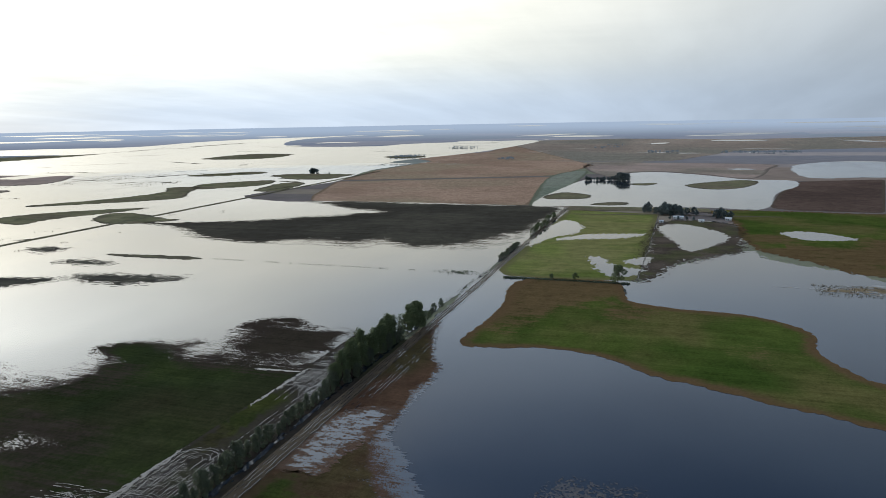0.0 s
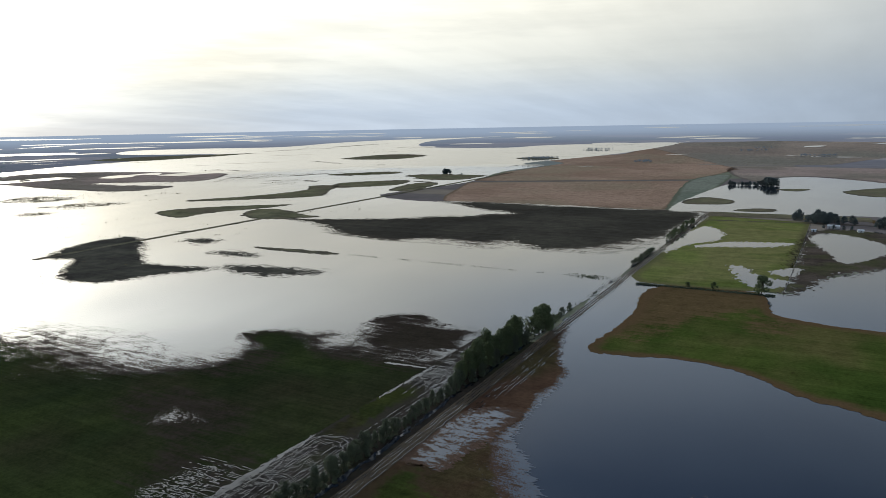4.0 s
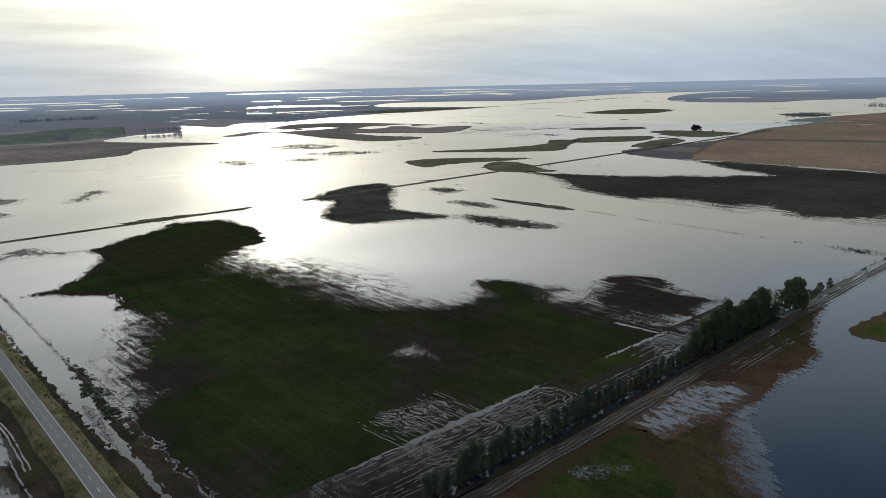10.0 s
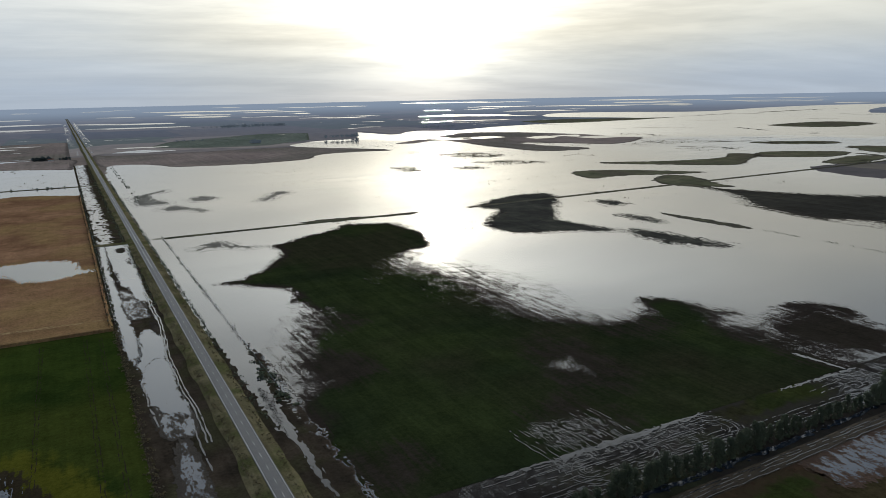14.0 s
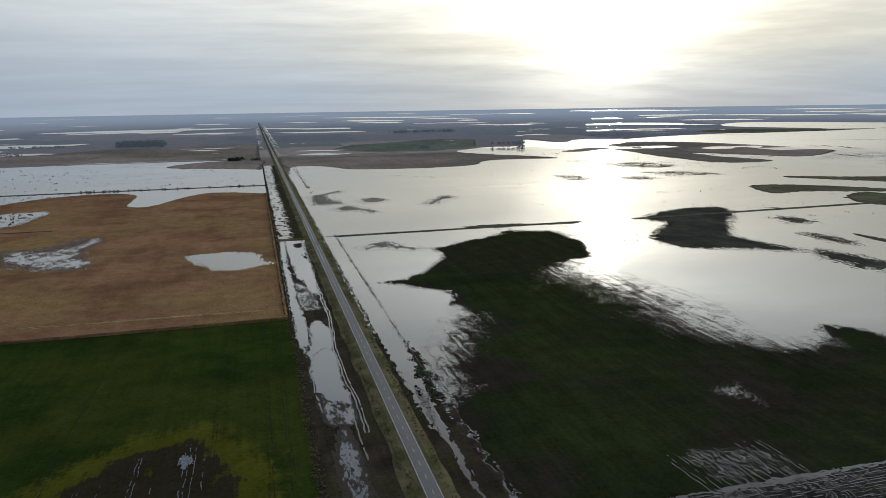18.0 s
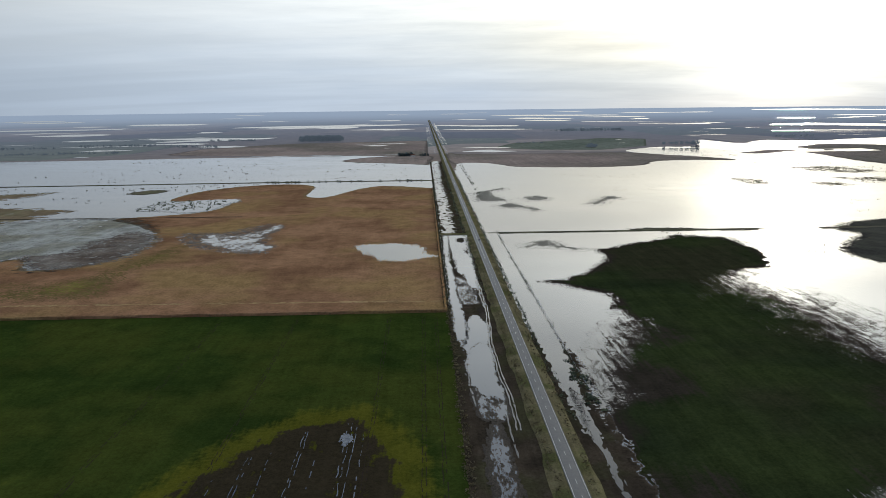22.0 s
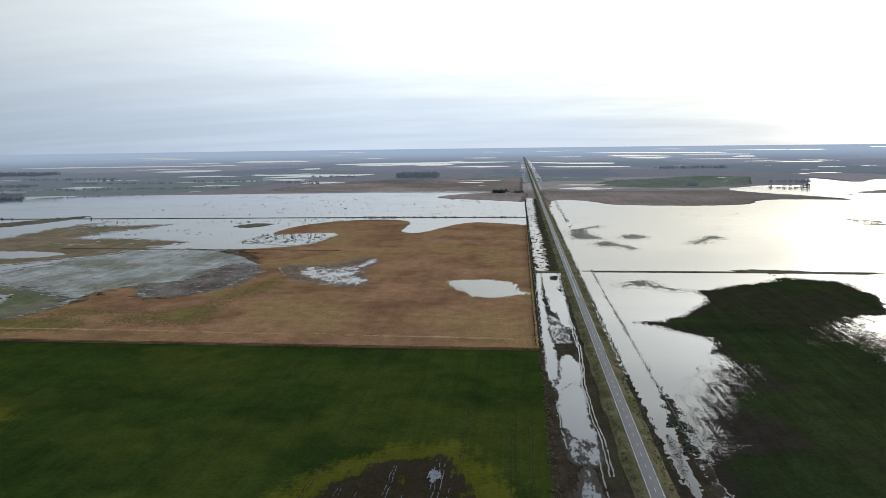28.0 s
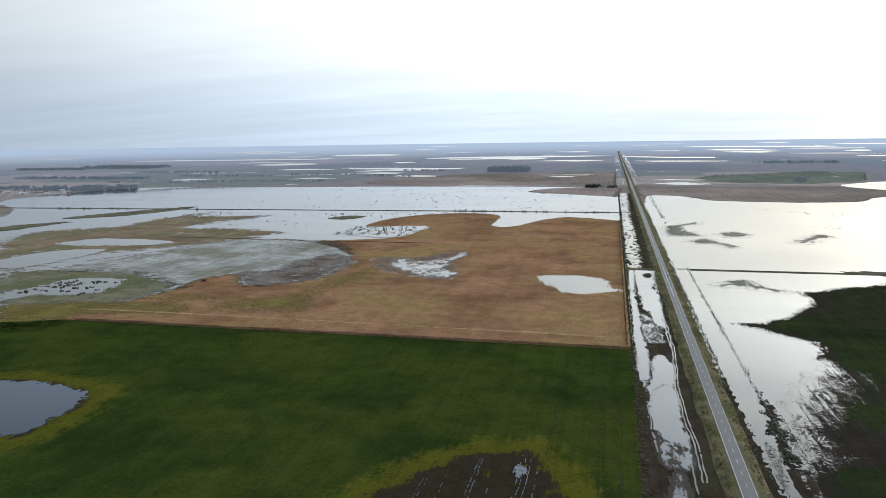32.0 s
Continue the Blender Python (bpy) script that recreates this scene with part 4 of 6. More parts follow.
sheet('island', [(1286, 157), (1322, 109), (1280, 94), (1263, 143)],
      3, 'marsh_grass', 'low green grass island in the grey lake', 'island', cell=3, ragged=4, along=90, long=20, wide=5)
sheet('island', [(1678, 0), (1811, -110), (1786, -159), (1641, -123), (1581, -53)],
      3, 'marsh_grass', 'low green grass island in the grey lake', 'island', cell=3, ragged=4, along=90, long=20, wide=5)
sheet('island', [(1690, 128), (1713, 60), (1652, 88)],
      3, 'marsh_grass', 'low green grass island in the grey lake', 'island', cell=3, ragged=4, along=90, long=20, wide=5)
sheet('maize_field', [(40, 480), (40, 1330), (24, 1328), (-76, 1384), (-125, 1330), (-169, 1220), (-207, 1240), (-215, 1389), (-276, 1438), (-364, 1406), (-421, 1316), (-426, 1196), (-324, 1209), (-313, 1139), (-338, 1053), (-439, 1001), (-391, 950), (-336, 873), (-315, 780), (-333, 708), (-372, 680), (-397, 691), (-421, 737), (-452, 698), (-447, 638), (-465, 574), (-508, 550), (-513, 480)],
      3, 'ripe_maize', 'golden-brown field of ripe standing maize with flooded edges', 'field', cell=2.0, ragged=5, along=0, long=6, wide=2, clip=(-560, 511, 16, 1500))
sheet('mud_flat', [(-663, 724), (-630, 842), (-582, 981), (-404, 1006), (-334, 873), (-311, 773), (-330, 702), (-369, 674), (-399, 691), (-425, 744), (-448, 692), (-447, 638), (-491, 691), (-587, 729)],
      3, 'grey_flat', 'grey wet mud flat with shallow shining water', 'mud', cell=1.6, ragged=30, along=15, long=20, wide=3.5, holes=0.20)
sheet('marsh_field', [(-930, 908), (-981, 1054), (-901, 1130), (-893, 1274), (-855, 1403), (-839, 1312), (-697, 1360), (-733, 1241), (-754, 1139), (-649, 1136), (-550, 1101), (-570, 995), (-636, 915), (-709, 816), (-728, 706)],
      3, 'marsh_brown', 'brown marsh land broken by shallow pools', 'field', cell=2.4, ragged=30, along=10, long=24, wide=5, holes=0.2)
sheet('marsh_field', [(-705, 684), (-592, 736), (-488, 692), (-449, 646), (-462, 570), (-505, 546), (-548, 527)],
      3, 'marsh_light', 'olive marsh grass beside a reedy pool', 'field', cell=1.6, ragged=22, along=20, long=12, wide=3)
sheet('island', [(-1124, 1248), (-1059, 1408), (-974, 1525), (-990, 1353), (-1067, 1254)],
      3, 'marsh_grass', 'long green grass bank in pale floodwater', 'island', cell=5, ragged=8, along=45, long=30, wide=6)
sheet('island', [(-1065, 1043), (-1124, 1102), (-1072, 1182), (-1046, 1205), (-1051, 1103)],
      3, 'marsh_grass', 'long green grass bank in pale floodwater', 'island', cell=5, ragged=8, along=45, long=30, wide=6)
sheet('island', [(-549, 1312), (-523, 1367), (-480, 1350), (-508, 1296)],
      3, 'marsh_grass', 'long green grass bank in pale floodwater', 'island', cell=5, ragged=8, along=45, long=30, wide=6)
sheet('farm_yard', [(-234, 2041), (-140, 2210), (20, 2215), (16, 1960), (16, 1700), (11, 1858), (-62, 1927)],
      3, 'fallow_purple', 'bare brown yard land beside the highway', 'ground', cell=5, ragged=5)
sheet('mud_flat', [(-425, 746), (-392, 764), (-388, 848), (-364, 895), (-325, 845), (-314, 787), (-319, 725), (-340, 698), (-368, 678), (-392, 694)],
      4, 'flat_mud', 'dark brown streaky mud at the flooded maize edge', 'mud', cell=0.9, ragged=24, along=0, long=10, wide=1.3, holes=0.30)
sheet('weed_patch', [(-372, 583), (-350, 617), (-323, 643), (-305, 691), (-296, 760), (-276, 799), (-261, 740), (-280, 665), (-268, 575), (-309, 565), (-352, 566)],
      4, 'weedy_green', 'yellow-green weeds grown through the ripe maize', 'weeds', cell=0.9, ragged=44, along=0, long=4, wide=1.2, holes=0.40)
sheet('weed_patch', [(-470, 600), (-430, 640), (-385, 640), (-340, 640), (-350, 600), (-420, 575)],
      4, 'weedy_green', 'scattered olive weeds in the thin maize', 'weeds', cell=0.9, ragged=44, along=0, long=4, wide=1.2, holes=0.52)
sheet('weed_patch', [(-545, 511), (-562, 552), (-470, 581), (-391, 583), (-386, 548), (-460, 530), (-453, 488), (-495, 462)],
      4, 'weedy_green', 'olive weeds along the border of wheat and marsh', 'weeds', cell=0.9, ragged=24, along=0, long=5, wide=1.1, holes=0.34)
sheet('mud_flat', [(-300, 850), (-300, 880), (-247, 886), (-234, 912), (-200, 945), (-188, 860), (-168, 773), (-174, 737), (-240, 763), (-285, 805)],
      3.6, 'flat_mud', 'grey-brown mud round a broken pool in the maize', 'mud', cell=0.8, ragged=22, along=0, long=9, wide=1.4, holes=0.46)
sheet('grass_field', [(180, 160), (214, 166), (241, 169), (254, 161), (251, 152), (238, 146), (234, 132), (226, 118), (205, 108), (175, 130)],
      4, 'verge_green', 'patch of green grass on the muddy verge', 'field', cell=0.7, ragged=5, along=90, long=5, wide=1)
sheet('puddle', [(201, 162), (212, 161), (227, 146), (222, 140), (206, 145), (197, 155)],
      5, 'shallow_water', 'speckled shallow water in the grass verge', 'water', cell=0.32, slim=0.9, ragged=10, along=90, long=1.3, wide=0.5, holes=0.54)
sheet('pond', [(1010, 33), (1059, 8), (1001, -43), (934, -54), (867, -26), (843, -4), (898, 9)],
      4, 'flood_water', 'round grey pond in the muddy farm paddock', 'water', cell=1.2, ragged=7, along=30, long=4, wide=1.5)
sheet('pond', [(883, 152), (917, 139), (944, 106), (957, 45), (914, 74), (898, 122)],
      4, 'flood_water', 'pool of floodwater lying in green pasture', 'water', cell=1.3, ragged=8, along=0, long=6, wide=2)
sheet('pond', [(773, 97), (786, 88), (743, 65), (727, 39), (693, 44), (687, 65), (719, 81)],
      4, 'flood_water', 'pool of floodwater lying in green pasture', 'water', cell=1.3, ragged=8, along=0, long=6, wide=2)
sheet('pond', [(767, 59), (796, 33), (750, 37)],
      4, 'flood_water', 'pool of floodwater lying in green pasture', 'water', cell=1.3, ragged=8, along=0, long=6, wide=2)
sheet('pond', [(827, 178), (941, 185), (1067, 171), (1004, 135), (942, 137), (904, 159)],
      4, 'flood_water', 'pool of floodwater lying in green pasture', 'water', cell=1.3, ragged=8, along=0, long=6, wide=2)
sheet('pond', [(1008, -122), (1017, -161), (967, -202), (947, -150), (968, -128)],
      4, 'flood_water', 'long pool of floodwater in the farm pasture', 'water', cell=1.5, ragged=6, along=0, long=6, wide=2)
sheet('pond', [(283, 173), (303, 174), (318, 168), (330, 156), (328, 141), (305, 140), (285, 141), (273, 145), (255, 145), (252, 152), (253, 167), (270, 170)],
      4, 'verge_shallows', 'pale shallow pool thinning out in the muddy verge', 'water', cell=0.5, ragged=3, along=90, long=5, wide=0.9, fine=True)
sheet('pond', [(-843, 926), (-797, 984), (-668, 969), (-690, 924), (-797, 909)],
      4, 'flood_water', 'long pale pool among brown marsh', 'water', cell=2.5, ragged=8, along=0, long=20, wide=4)
sheet('pond', [(-796, 774), (-785, 849), (-715, 881), (-709, 766), (-741, 719)],
      4, 'flood_water', 'long pale pool among brown marsh', 'water', cell=2.5, ragged=6, along=0, long=20, wide=4)
sheet('pond', [(-616, 595), (-604, 625), (-598, 677), (-531, 678), (-521, 611), (-578, 590), (-582, 561)],
      4, 'flood_water', 'reedy pool dotted with dark tussocks', 'water', cell=1.8, ragged=10, along=0, long=6, wide=3)
sheet('pond', [(-78, 770), (-58, 786), (-24, 785), (-2, 763), (1, 728), (17, 717), (-2, 708), (-26, 694), (-49, 706)],
      4, 'flood_water', 'white shining pool in the ripe maize', 'water', cell=0.7, slim=0.7, ragged=9, along=90, long=9, wide=0.8)
sheet('pond', [(-264, 839), (-262, 869), (-231, 852), (-219, 865), (-200, 860), (-194, 833), (-195, 810), (-181, 791), (-171, 780), (-182, 750), (-208, 760), (-233, 789), (-256, 811)],
      4, 'maize_shallows', 'shallow broken pool in the ripe maize', 'water', cell=0.8, ragged=9, along=0, long=6, wide=1.5, grow=3, fine=True)
sheet('pond', [(-206, 874), (-198, 894), (-191, 926), (-187, 904), (-193, 868)],
      4, 'maize_shallows', 'thin streak of water in the ripe maize', 'water', cell=0.8, ragged=5, along=0, long=6, wide=1.5, grow=4, fine=True)
sheet('pond', [(-449, 1093), (-420, 1180), (-322, 1209), (-317, 1146), (-340, 1059), (-403, 1077)],
      4, 'flood_water', 'flooded inlet dotted with maize stalks', 'water', cell=1.6, ragged=14, along=0, long=4, wide=2)
west = sheet("wheat_field", [(40, 20), (40, 530), (-160, 512), (-305, 512), (-448, 518), (-520, 492), (-640, 440), (-640, 60)],
             4, "wheat_west", "deep green wheat field with yellowed wet patches", cell=1.2, hard=True, clip=(-900, 40, 16, 511), fine=True,
             hollows=[([(-100, 262), (-90, 279), (-82, 298), (-70, 309), (-58, 321), (-47, 325), (-36, 326), (-29, 312), (-21, 292), (-16, 274), (-14, 250), (-14, 200), (-105, 200)], 26.0), ([(-384, 364), (-362, 367), (-328, 362), (-310, 353), (-302, 319), (-310, 290), (-380, 300), (-400, 350)], 30.0)])
sheet('pond', [(-384, 364), (-362, 367), (-328, 362), (-310, 353), (-302, 319), (-310, 290), (-380, 300), (-400, 350)],
      6, 'flood_water', 'blue-grey pool ringed by yellowed wheat', 'water', cell=0.9, ragged=5, along=60, long=8, wide=1)

# thin bars of grass and reed in the wide flood, drawn out across the view
BARS = (((1697, 1528), (1852, 1473), 26), ((1802, 1423), (1926, 1286), 30), ((1586, 1367), (1554, 1282), 18), ((2501, 2111), (2346, 1796), 34), ((2288, 1598), (2322, 1572), 30),
        ((1902, 1997), (1873, 1890), 30), ((1626, 1726), (1591, 1544), 18), ((1523, 1455), (1570, 1424), 14), ((1426, 921), (1533, 907), 22), ((1653, 1032), (1631, 936), 22),
        ((1286, 1587), (1315, 1576), 12), ((714, 872), (740, 847), 10), ((3242, 3205), (5309, 3427), 60))
for a, b, depth in BARS:
    a, b = np.array(a, float), np.array(b, float)
    mid, half = (a + b) / 2, (b - a) / 2
    away = mid / np.linalg.norm(mid) * depth / 2
    sheet('island', [tuple(q) for q in (a, mid - half * 0.4 + away, mid + half * 0.5 + away * 0.7, b, mid + half * 0.4 - away, mid - half * 0.5 - away * 0.8)],
          3, 'marsh_grass', 'thin bar of olive grass awash in the flood', 'island', cell=max(2.0, depth / 9), ragged=depth * 0.3,
          along=math.degrees(math.atan2(half[1], half[0])), long=depth * 1.2, wide=depth * 0.2, holes=0.08)

# ---- roads, causeways, ditches ----
def strip(name, mat, line, profile, level, label="", category="", parent=None, kind="structure", sway=0.0):
    """A long body: a cross-section of (offset, height) swept along a plan line of (x, y)."""
    line = np.array(line, float)
    way = np.gradient(line, axis=0)
    way /= np.linalg.norm(way, axis=1)[:, None]
    side = np.stack([way[:, 1], -way[:, 0]], -1)
    prof = np.array(profile, float)
    off = np.broadcast_to(prof[None, :, 0], (len(line), len(prof))).copy()
    if sway:
        s = np.arange(len(line))[:, None] * 0.37
        off += (value_noise(s + 0 * off, np.arange(len(prof))[None] * 7.3 + 0 * off, 77) - 0.5) * 2 * sway
    x = line[:, None, 0] + side[:, None, 0] * off
    y = line[:, None, 1] + side[:, None, 1] * off
    px, py, pz, _ = lay(x, y, np.broadcast_to(prof[None, :, 1], x.shape), level)
    n, m = x.shape
    quads = [(i * m + j, (i + 1) * m + j, (i + 1) * m + j + 1, i * m + j + 1) for i in range(n - 1) for j in range(m - 1)]
    mesh = bpy.data.meshes.new(name)
    mesh.from_pydata(np.stack([px, py, pz], -1).reshape(-1, 3).tolist(), [], quads)
    attr = mesh.attributes.new("shore", "FLOAT", "POINT")
    attr.data.foreach_set("value", np.full(n * m, 60.0, np.float32))
    mesh.materials.append(MATS[mat])
    ob = new(name, mesh)
    if parent:
        ob.parent = parent
        return ob
    return tagged(ob, label, category, kind=kind)


def plan_line(a, b, step):
    a, b = np.array(a, float), np.array(b, float)
    n = max(int(np.linalg.norm(b - a) / step), 2)
    return [tuple(a + (b - a) * i / n) for i in range(n + 1)]


ROAD_X = 59.6
W = "flood_water"
# beds of the two highway ditches: mud with standing water
sheet("ditch_bed", [(10, 40), (56, 40), (56, 1990), (10, 1990)], 3, "ditch_mud", "wet brown mud bed of the highway ditch", "ditch",
      cell=1.0, hard=True, fine=True, clip=(16, 40, 52, 1990), wet=[(33, 850 + 18 * k, 15, 16) for k in range(8)])
sheet("ditch_bed", [(66, 40), (91, 40), (90, 330), (90, 430), (66, 450)], 4, "ditch_mud", "wet brown mud bank between highway and wheat", "ditch",
      cell=0.9, ragged=5, along=90, long=6, wide=1.5, clip=(66, 40, 97, 460))
shape = dict(cell=0.5, ragged=2.2, along=90, long=7, wide=1.2, fine=True, clip=(17.5, 40, 52, 838))
sheet("ditch_water", [(27.8, 836), (48.8, 836), (49, 800), (47.8, 734), (47.0, 654), (45.8, 590), (46.4, 528), (43.4, 522), (42.5, 580), (37.4, 571), (33.5, 625), (28.3, 645), (26.9, 734)], 5,
      "ditch_shallows", "pale shallow water filling the roadside ditch", "water", **shape)
sheet("ditch_water", [(21.1, 836), (27.3, 830), (24.7, 706), (26.2, 632), (26.0, 554), (28.0, 492), (27.5, 446), (22.0, 434), (18.6, 472), (18.2, 537), (18.9, 632), (18.6, 735)], 5,
      "ditch_shallows", "long shallow strip of water along the maize", "water", **shape)
sheet("ditch_water", [(24.9, 625), (38.6, 600), (43.5, 553), (43.4, 534), (27.7, 530), (23.9, 553)], 4.5, "ditch_mottle", "mottled thin water among mud in the ditch", "water", **shape)
sheet("ditch_water", [(29.0, 488), (37, 502), (43.5, 480), (43.0, 453), (38, 428), (27.7, 418), (22.2, 430), (26.0, 453)], 5, "ditch_shallows", "milky shallow pool in the ditch mud", "water", **shape)
sheet("ditch_water", [(25.0, 418), (34.2, 440), (40.8, 428), (40.2, 391), (40.7, 366), (41.1, 346), (34.3, 352), (29.8, 354), (23.7, 370), (22.8, 396)], 5.3,
      "ditch_shallows", "milky shallow pool in the ditch mud", "water", **shape)
sheet("puddle", [(24.2, 392), (29.8, 364), (41.1, 354), (42, 326), (30.3, 322), (24.0, 332)], 4.5, "ditch_mottle", "streaks of thin water over dark mud", "water", **shape)
sheet("puddle", [(26.0, 306), (32.2, 324), (36.7, 314), (37.5, 289), (38, 252), (37, 160), (26, 160), (25.0, 252), (24.4, 279)], 4.5,
      "ditch_mottle", "mottled shallow water over the mud of the ditch", "water", **shape)
sheet("ditch_water", [(19, 850), (36, 850), (36, 1480), (40, 1990), (19, 1990)], 5, W, "patchy water in the weedy roadside ditch", "water",
      cell=1.6, ragged=12, along=90, long=14, wide=4, holes=0.36, clip=(19.5, 846, 42, 1990))
sheet("ditch_water", [(73, 345), (80, 340), (87, 440), (90, 600), (92, 845), (72, 845)], 5, W,
      "pale flooded ditch between highway and fence", "water", cell=0.7, ragged=3, along=90, long=5, wide=1.2, holes=0.06, clip=(72, 300, 89, 2000))
sheet("ditch_water", [(76, 150), (78, 150), (79, 260), (81, 352), (75, 352), (76.5, 270)], 5, W, "narrow wavy run of water in the muddy ditch", "water",
      cell=0.4, ragged=2.0, along=90, long=7, wide=1.0)
sheet("puddle", [(82, 300), (89, 300), (89, 372), (83, 372)], 5, W, "small puddles in the mud beside the fence", "water",
      cell=0.6, ragged=7, along=90, long=4, wide=2, holes=0.58)
sheet("ditch_water", [(22, 2350), (36, 2350), (36, 3600), (36, 6000), (20, 6000)], 5, W, "distant strip of water beside the highway", "water",
      cell=5, ragged=9, along=90, long=90, wide=9, holes=0.34)
sheet("ditch_water", [(78, 2500), (90, 2400), (96, 3600), (96, 6400), (80, 6400)], 5, W, "distant strip of water beside the highway", "water",
      cell=5, ragged=9, along=90, long=90, wide=9, holes=0.34)
for x, y, half_x, half_y in ((42.5, 548, 3.0, 11), (41.8, 505, 2.6, 20), (43.5, 740, 1.6, 16), (40, 800, 4.5, 14), (28, 668, 1.6, 24)):
    sheet("weed_bank", [(x - half_x, y), (x - half_x * 0.6, y - half_y * 0.8), (x + half_x * 0.7, y - half_y), (x + half_x, y + half_y * 0.1), (x + half_x * 0.4, y + half_y), (x - half_x * 0.7, y + half_y * 0.7)],
          6, "islet_mud", "dark weedy mud islet in the ditch water", "weeds", cell=0.35, ragged=3.0, along=90, long=5, wide=0.9)

road_line = plan_line((ROAD_X, 20), (ROAD_X, 2600), 5) + plan_line((ROAD_X, 2660), (ROAD_X, 7800), 60)
strip("verge", "verge_grass", road_line, [(-10.5, -0.3), (-8, 0.7), (-4.3, 1.4), (4.3, 1.4), (8, 0.7), (10.5, -0.3)], 5,
      "dry yellow-green grass embankment carrying the highway", "embankment", sway=1.2)
highway = strip("road", "asphalt", road_line, [(-3.6, 1.3), (-3.5, 1.56), (0, 1.62), (3.5, 1.56), (3.6, 1.3)], 5,
                "straight two-lane grey asphalt highway with painted lines", "road")
near_road = plan_line((ROAD_X, 20), (ROAD_X, 2600), 10)
for off in (-3.0, 3.0):
    strip("edge_line", "road_paint", near_road, [(off - 0.08, 1.62), (off + 0.08, 1.62)], 5, parent=highway)
dash_mesh = bpy.data.meshes.new("dash")
dash_mesh.from_pydata([(-0.07, -1.8, 0), (0.07, -1.8, 0), (0.07, 1.8, 0), (-0.07, 1.8, 0), (-0.07, -1.8, -0.01), (0.07, -1.8, -0.01),
                       (0.07, 1.8, -0.01), (-0.07, 1.8, -0.01)],
                      [], [(0, 1, 2, 3), (0, 4, 5, 1), (1, 5, 6, 2), (2, 6, 7, 3), (3, 7, 4, 0)])
dash_mesh.materials.append(MATS["road_paint"])
for k in range(90):
    dash = new("lane_dash", dash_mesh)
    dash.parent = highway
    dash.location = lay(ROAD_X, 105.5 + 12.0 * k, 1.655, 5)[:3]
# double solid line where overtaking is barred
for off in (-0.25, 0.25):
    strip("centre_line", "road_paint", plan_line((ROAD_X, 690), (ROAD_X, 1500), 10), [(off - 0.07, 1.655), (off + 0.07, 1.655)], 5, parent=highway)

# a pale track cut along the edge of the maize, and the maize standing along its border
sheet('headland', [(-470, 548), (-376, 549), (-116, 544), (14, 541), (14, 543.5), (-116, 547), (-376, 552.5), (-470, 551)],
      4.4, 'straw', 'narrow pale straw track along the maize edge', 'track', cell=0.7, ragged=2.5, along=0, long=8, wide=0.8, holes=0.15)
strip("maize_stand", "ripe_maize", plan_line((-455, 511.6), (15.6, 511.6), 3), [(0.0, -0.1), (-0.1, 1.0), (-0.4, 1.9), (-2.2, 2.0), (-2.6, 0.0)], 4.2,
      "upright front of the ripe maize over the wheat", "maize", sway=0.35)
strip("maize_stand", "ripe_maize", plan_line((15.6, 1325), (15.6, 511.6), 6), [(-0.0, -0.1), (0.1, 1.0), (0.4, 1.9), (1.8, 2.0), (2.2, 0.0)], 4.2,
      "upright side of the ripe maize along the ditch", "maize", sway=0.35)

# the dirt road at right angles to the highway, with its ruts
def dirt_y(x):
    return 168.5 + 0.019 * x


dirt_line = [(x, dirt_y(x)) for x in np.arange(90, 485, 6.0)]
awash_line = [(x, dirt_y(x)) for x in np.arange(480, 1215, 6.0)]
dirt = strip("dirt_road", "dirt_track", dirt_line, [(-4.6, -0.3), (-3.2, 0.3), (-1.2, 0.38), (1.2, 0.38), (3.2, 0.3), (4.6, -0.3)], 5,
             "wet brown dirt road running dead straight through the flood", "road", sway=0.4)
for off in (-2.4, 0.2, 2.5):
    strip("dirt_road", "dirt_track", awash_line, [(off - 0.7, -0.1), (off - 0.3, 0.08), (off + 0.3, 0.08), (off + 0.7, -0.1)], 5,
          "narrow brown shoulder of the dirt road awash in floodwater", "road", sway=0.5)


def bank_pair(line, gap, label):
    """A drowned causeway: two narrow grassed shoulders with the wet track between them."""
    for off in (-gap, gap):
        strip("causeway", "marsh_grass", line, [(off - 1.1, -0.25), (off - 0.4, 0.3), (off + 0.4, 0.3), (off + 1.1, -0.25)], 4.2, label, "causeway", sway=0.7)


bank_pair(plan_line((76, 845), (420, 845), 6), 2.6, "thin grassed shoulder of a causeway awash in the flood")
bank_pair(plan_line((485, 843), (1250, 868), 6) + plan_line((1262, 868), (2050, 905), 12), 3.2, "thin grassed shoulder of a causeway awash in the flood")
strip("causeway_track", "dirt_track", plan_line((500, 843.5), (1250, 868), 8), [(-1.6, 0.05), (1.6, 0.05)], 4,
      "wet brown track along the causeway", "track", sway=0.5)
bank_pair(plan_line((-1650, 1440), (-350, 1478), 14) + plan_line((-340, 1478), (50, 1478), 10), 3.4, "grassed shoulder of a causeway in pale floodwater")
strip("field_access", "verge_grass", plan_line((17, 838), (50, 838), 4), [(-5, -0.3), (-3, 0.8), (3, 0.8), (5, -0.3)], 5.5,
      "grassed field access over the roadside ditch", "causeway")
strip("farm_lane", "dirt_track", plan_line((1135, 178), (1150, 45), 8) + plan_line((1150, 36), (1160, -140), 8), [(-3, 0.0), (3, 0.0)], 5,
      "narrow earth lane leading to the farm", "lane", sway=0.6)
strip("meadow_strip", "marsh_grass", plan_line((1214, 190), (1222, -40), 10), [(-26, 0.0), (26, 0.0)], 4,
      "dull green strip of meadow before the lake", "field", sway=3)

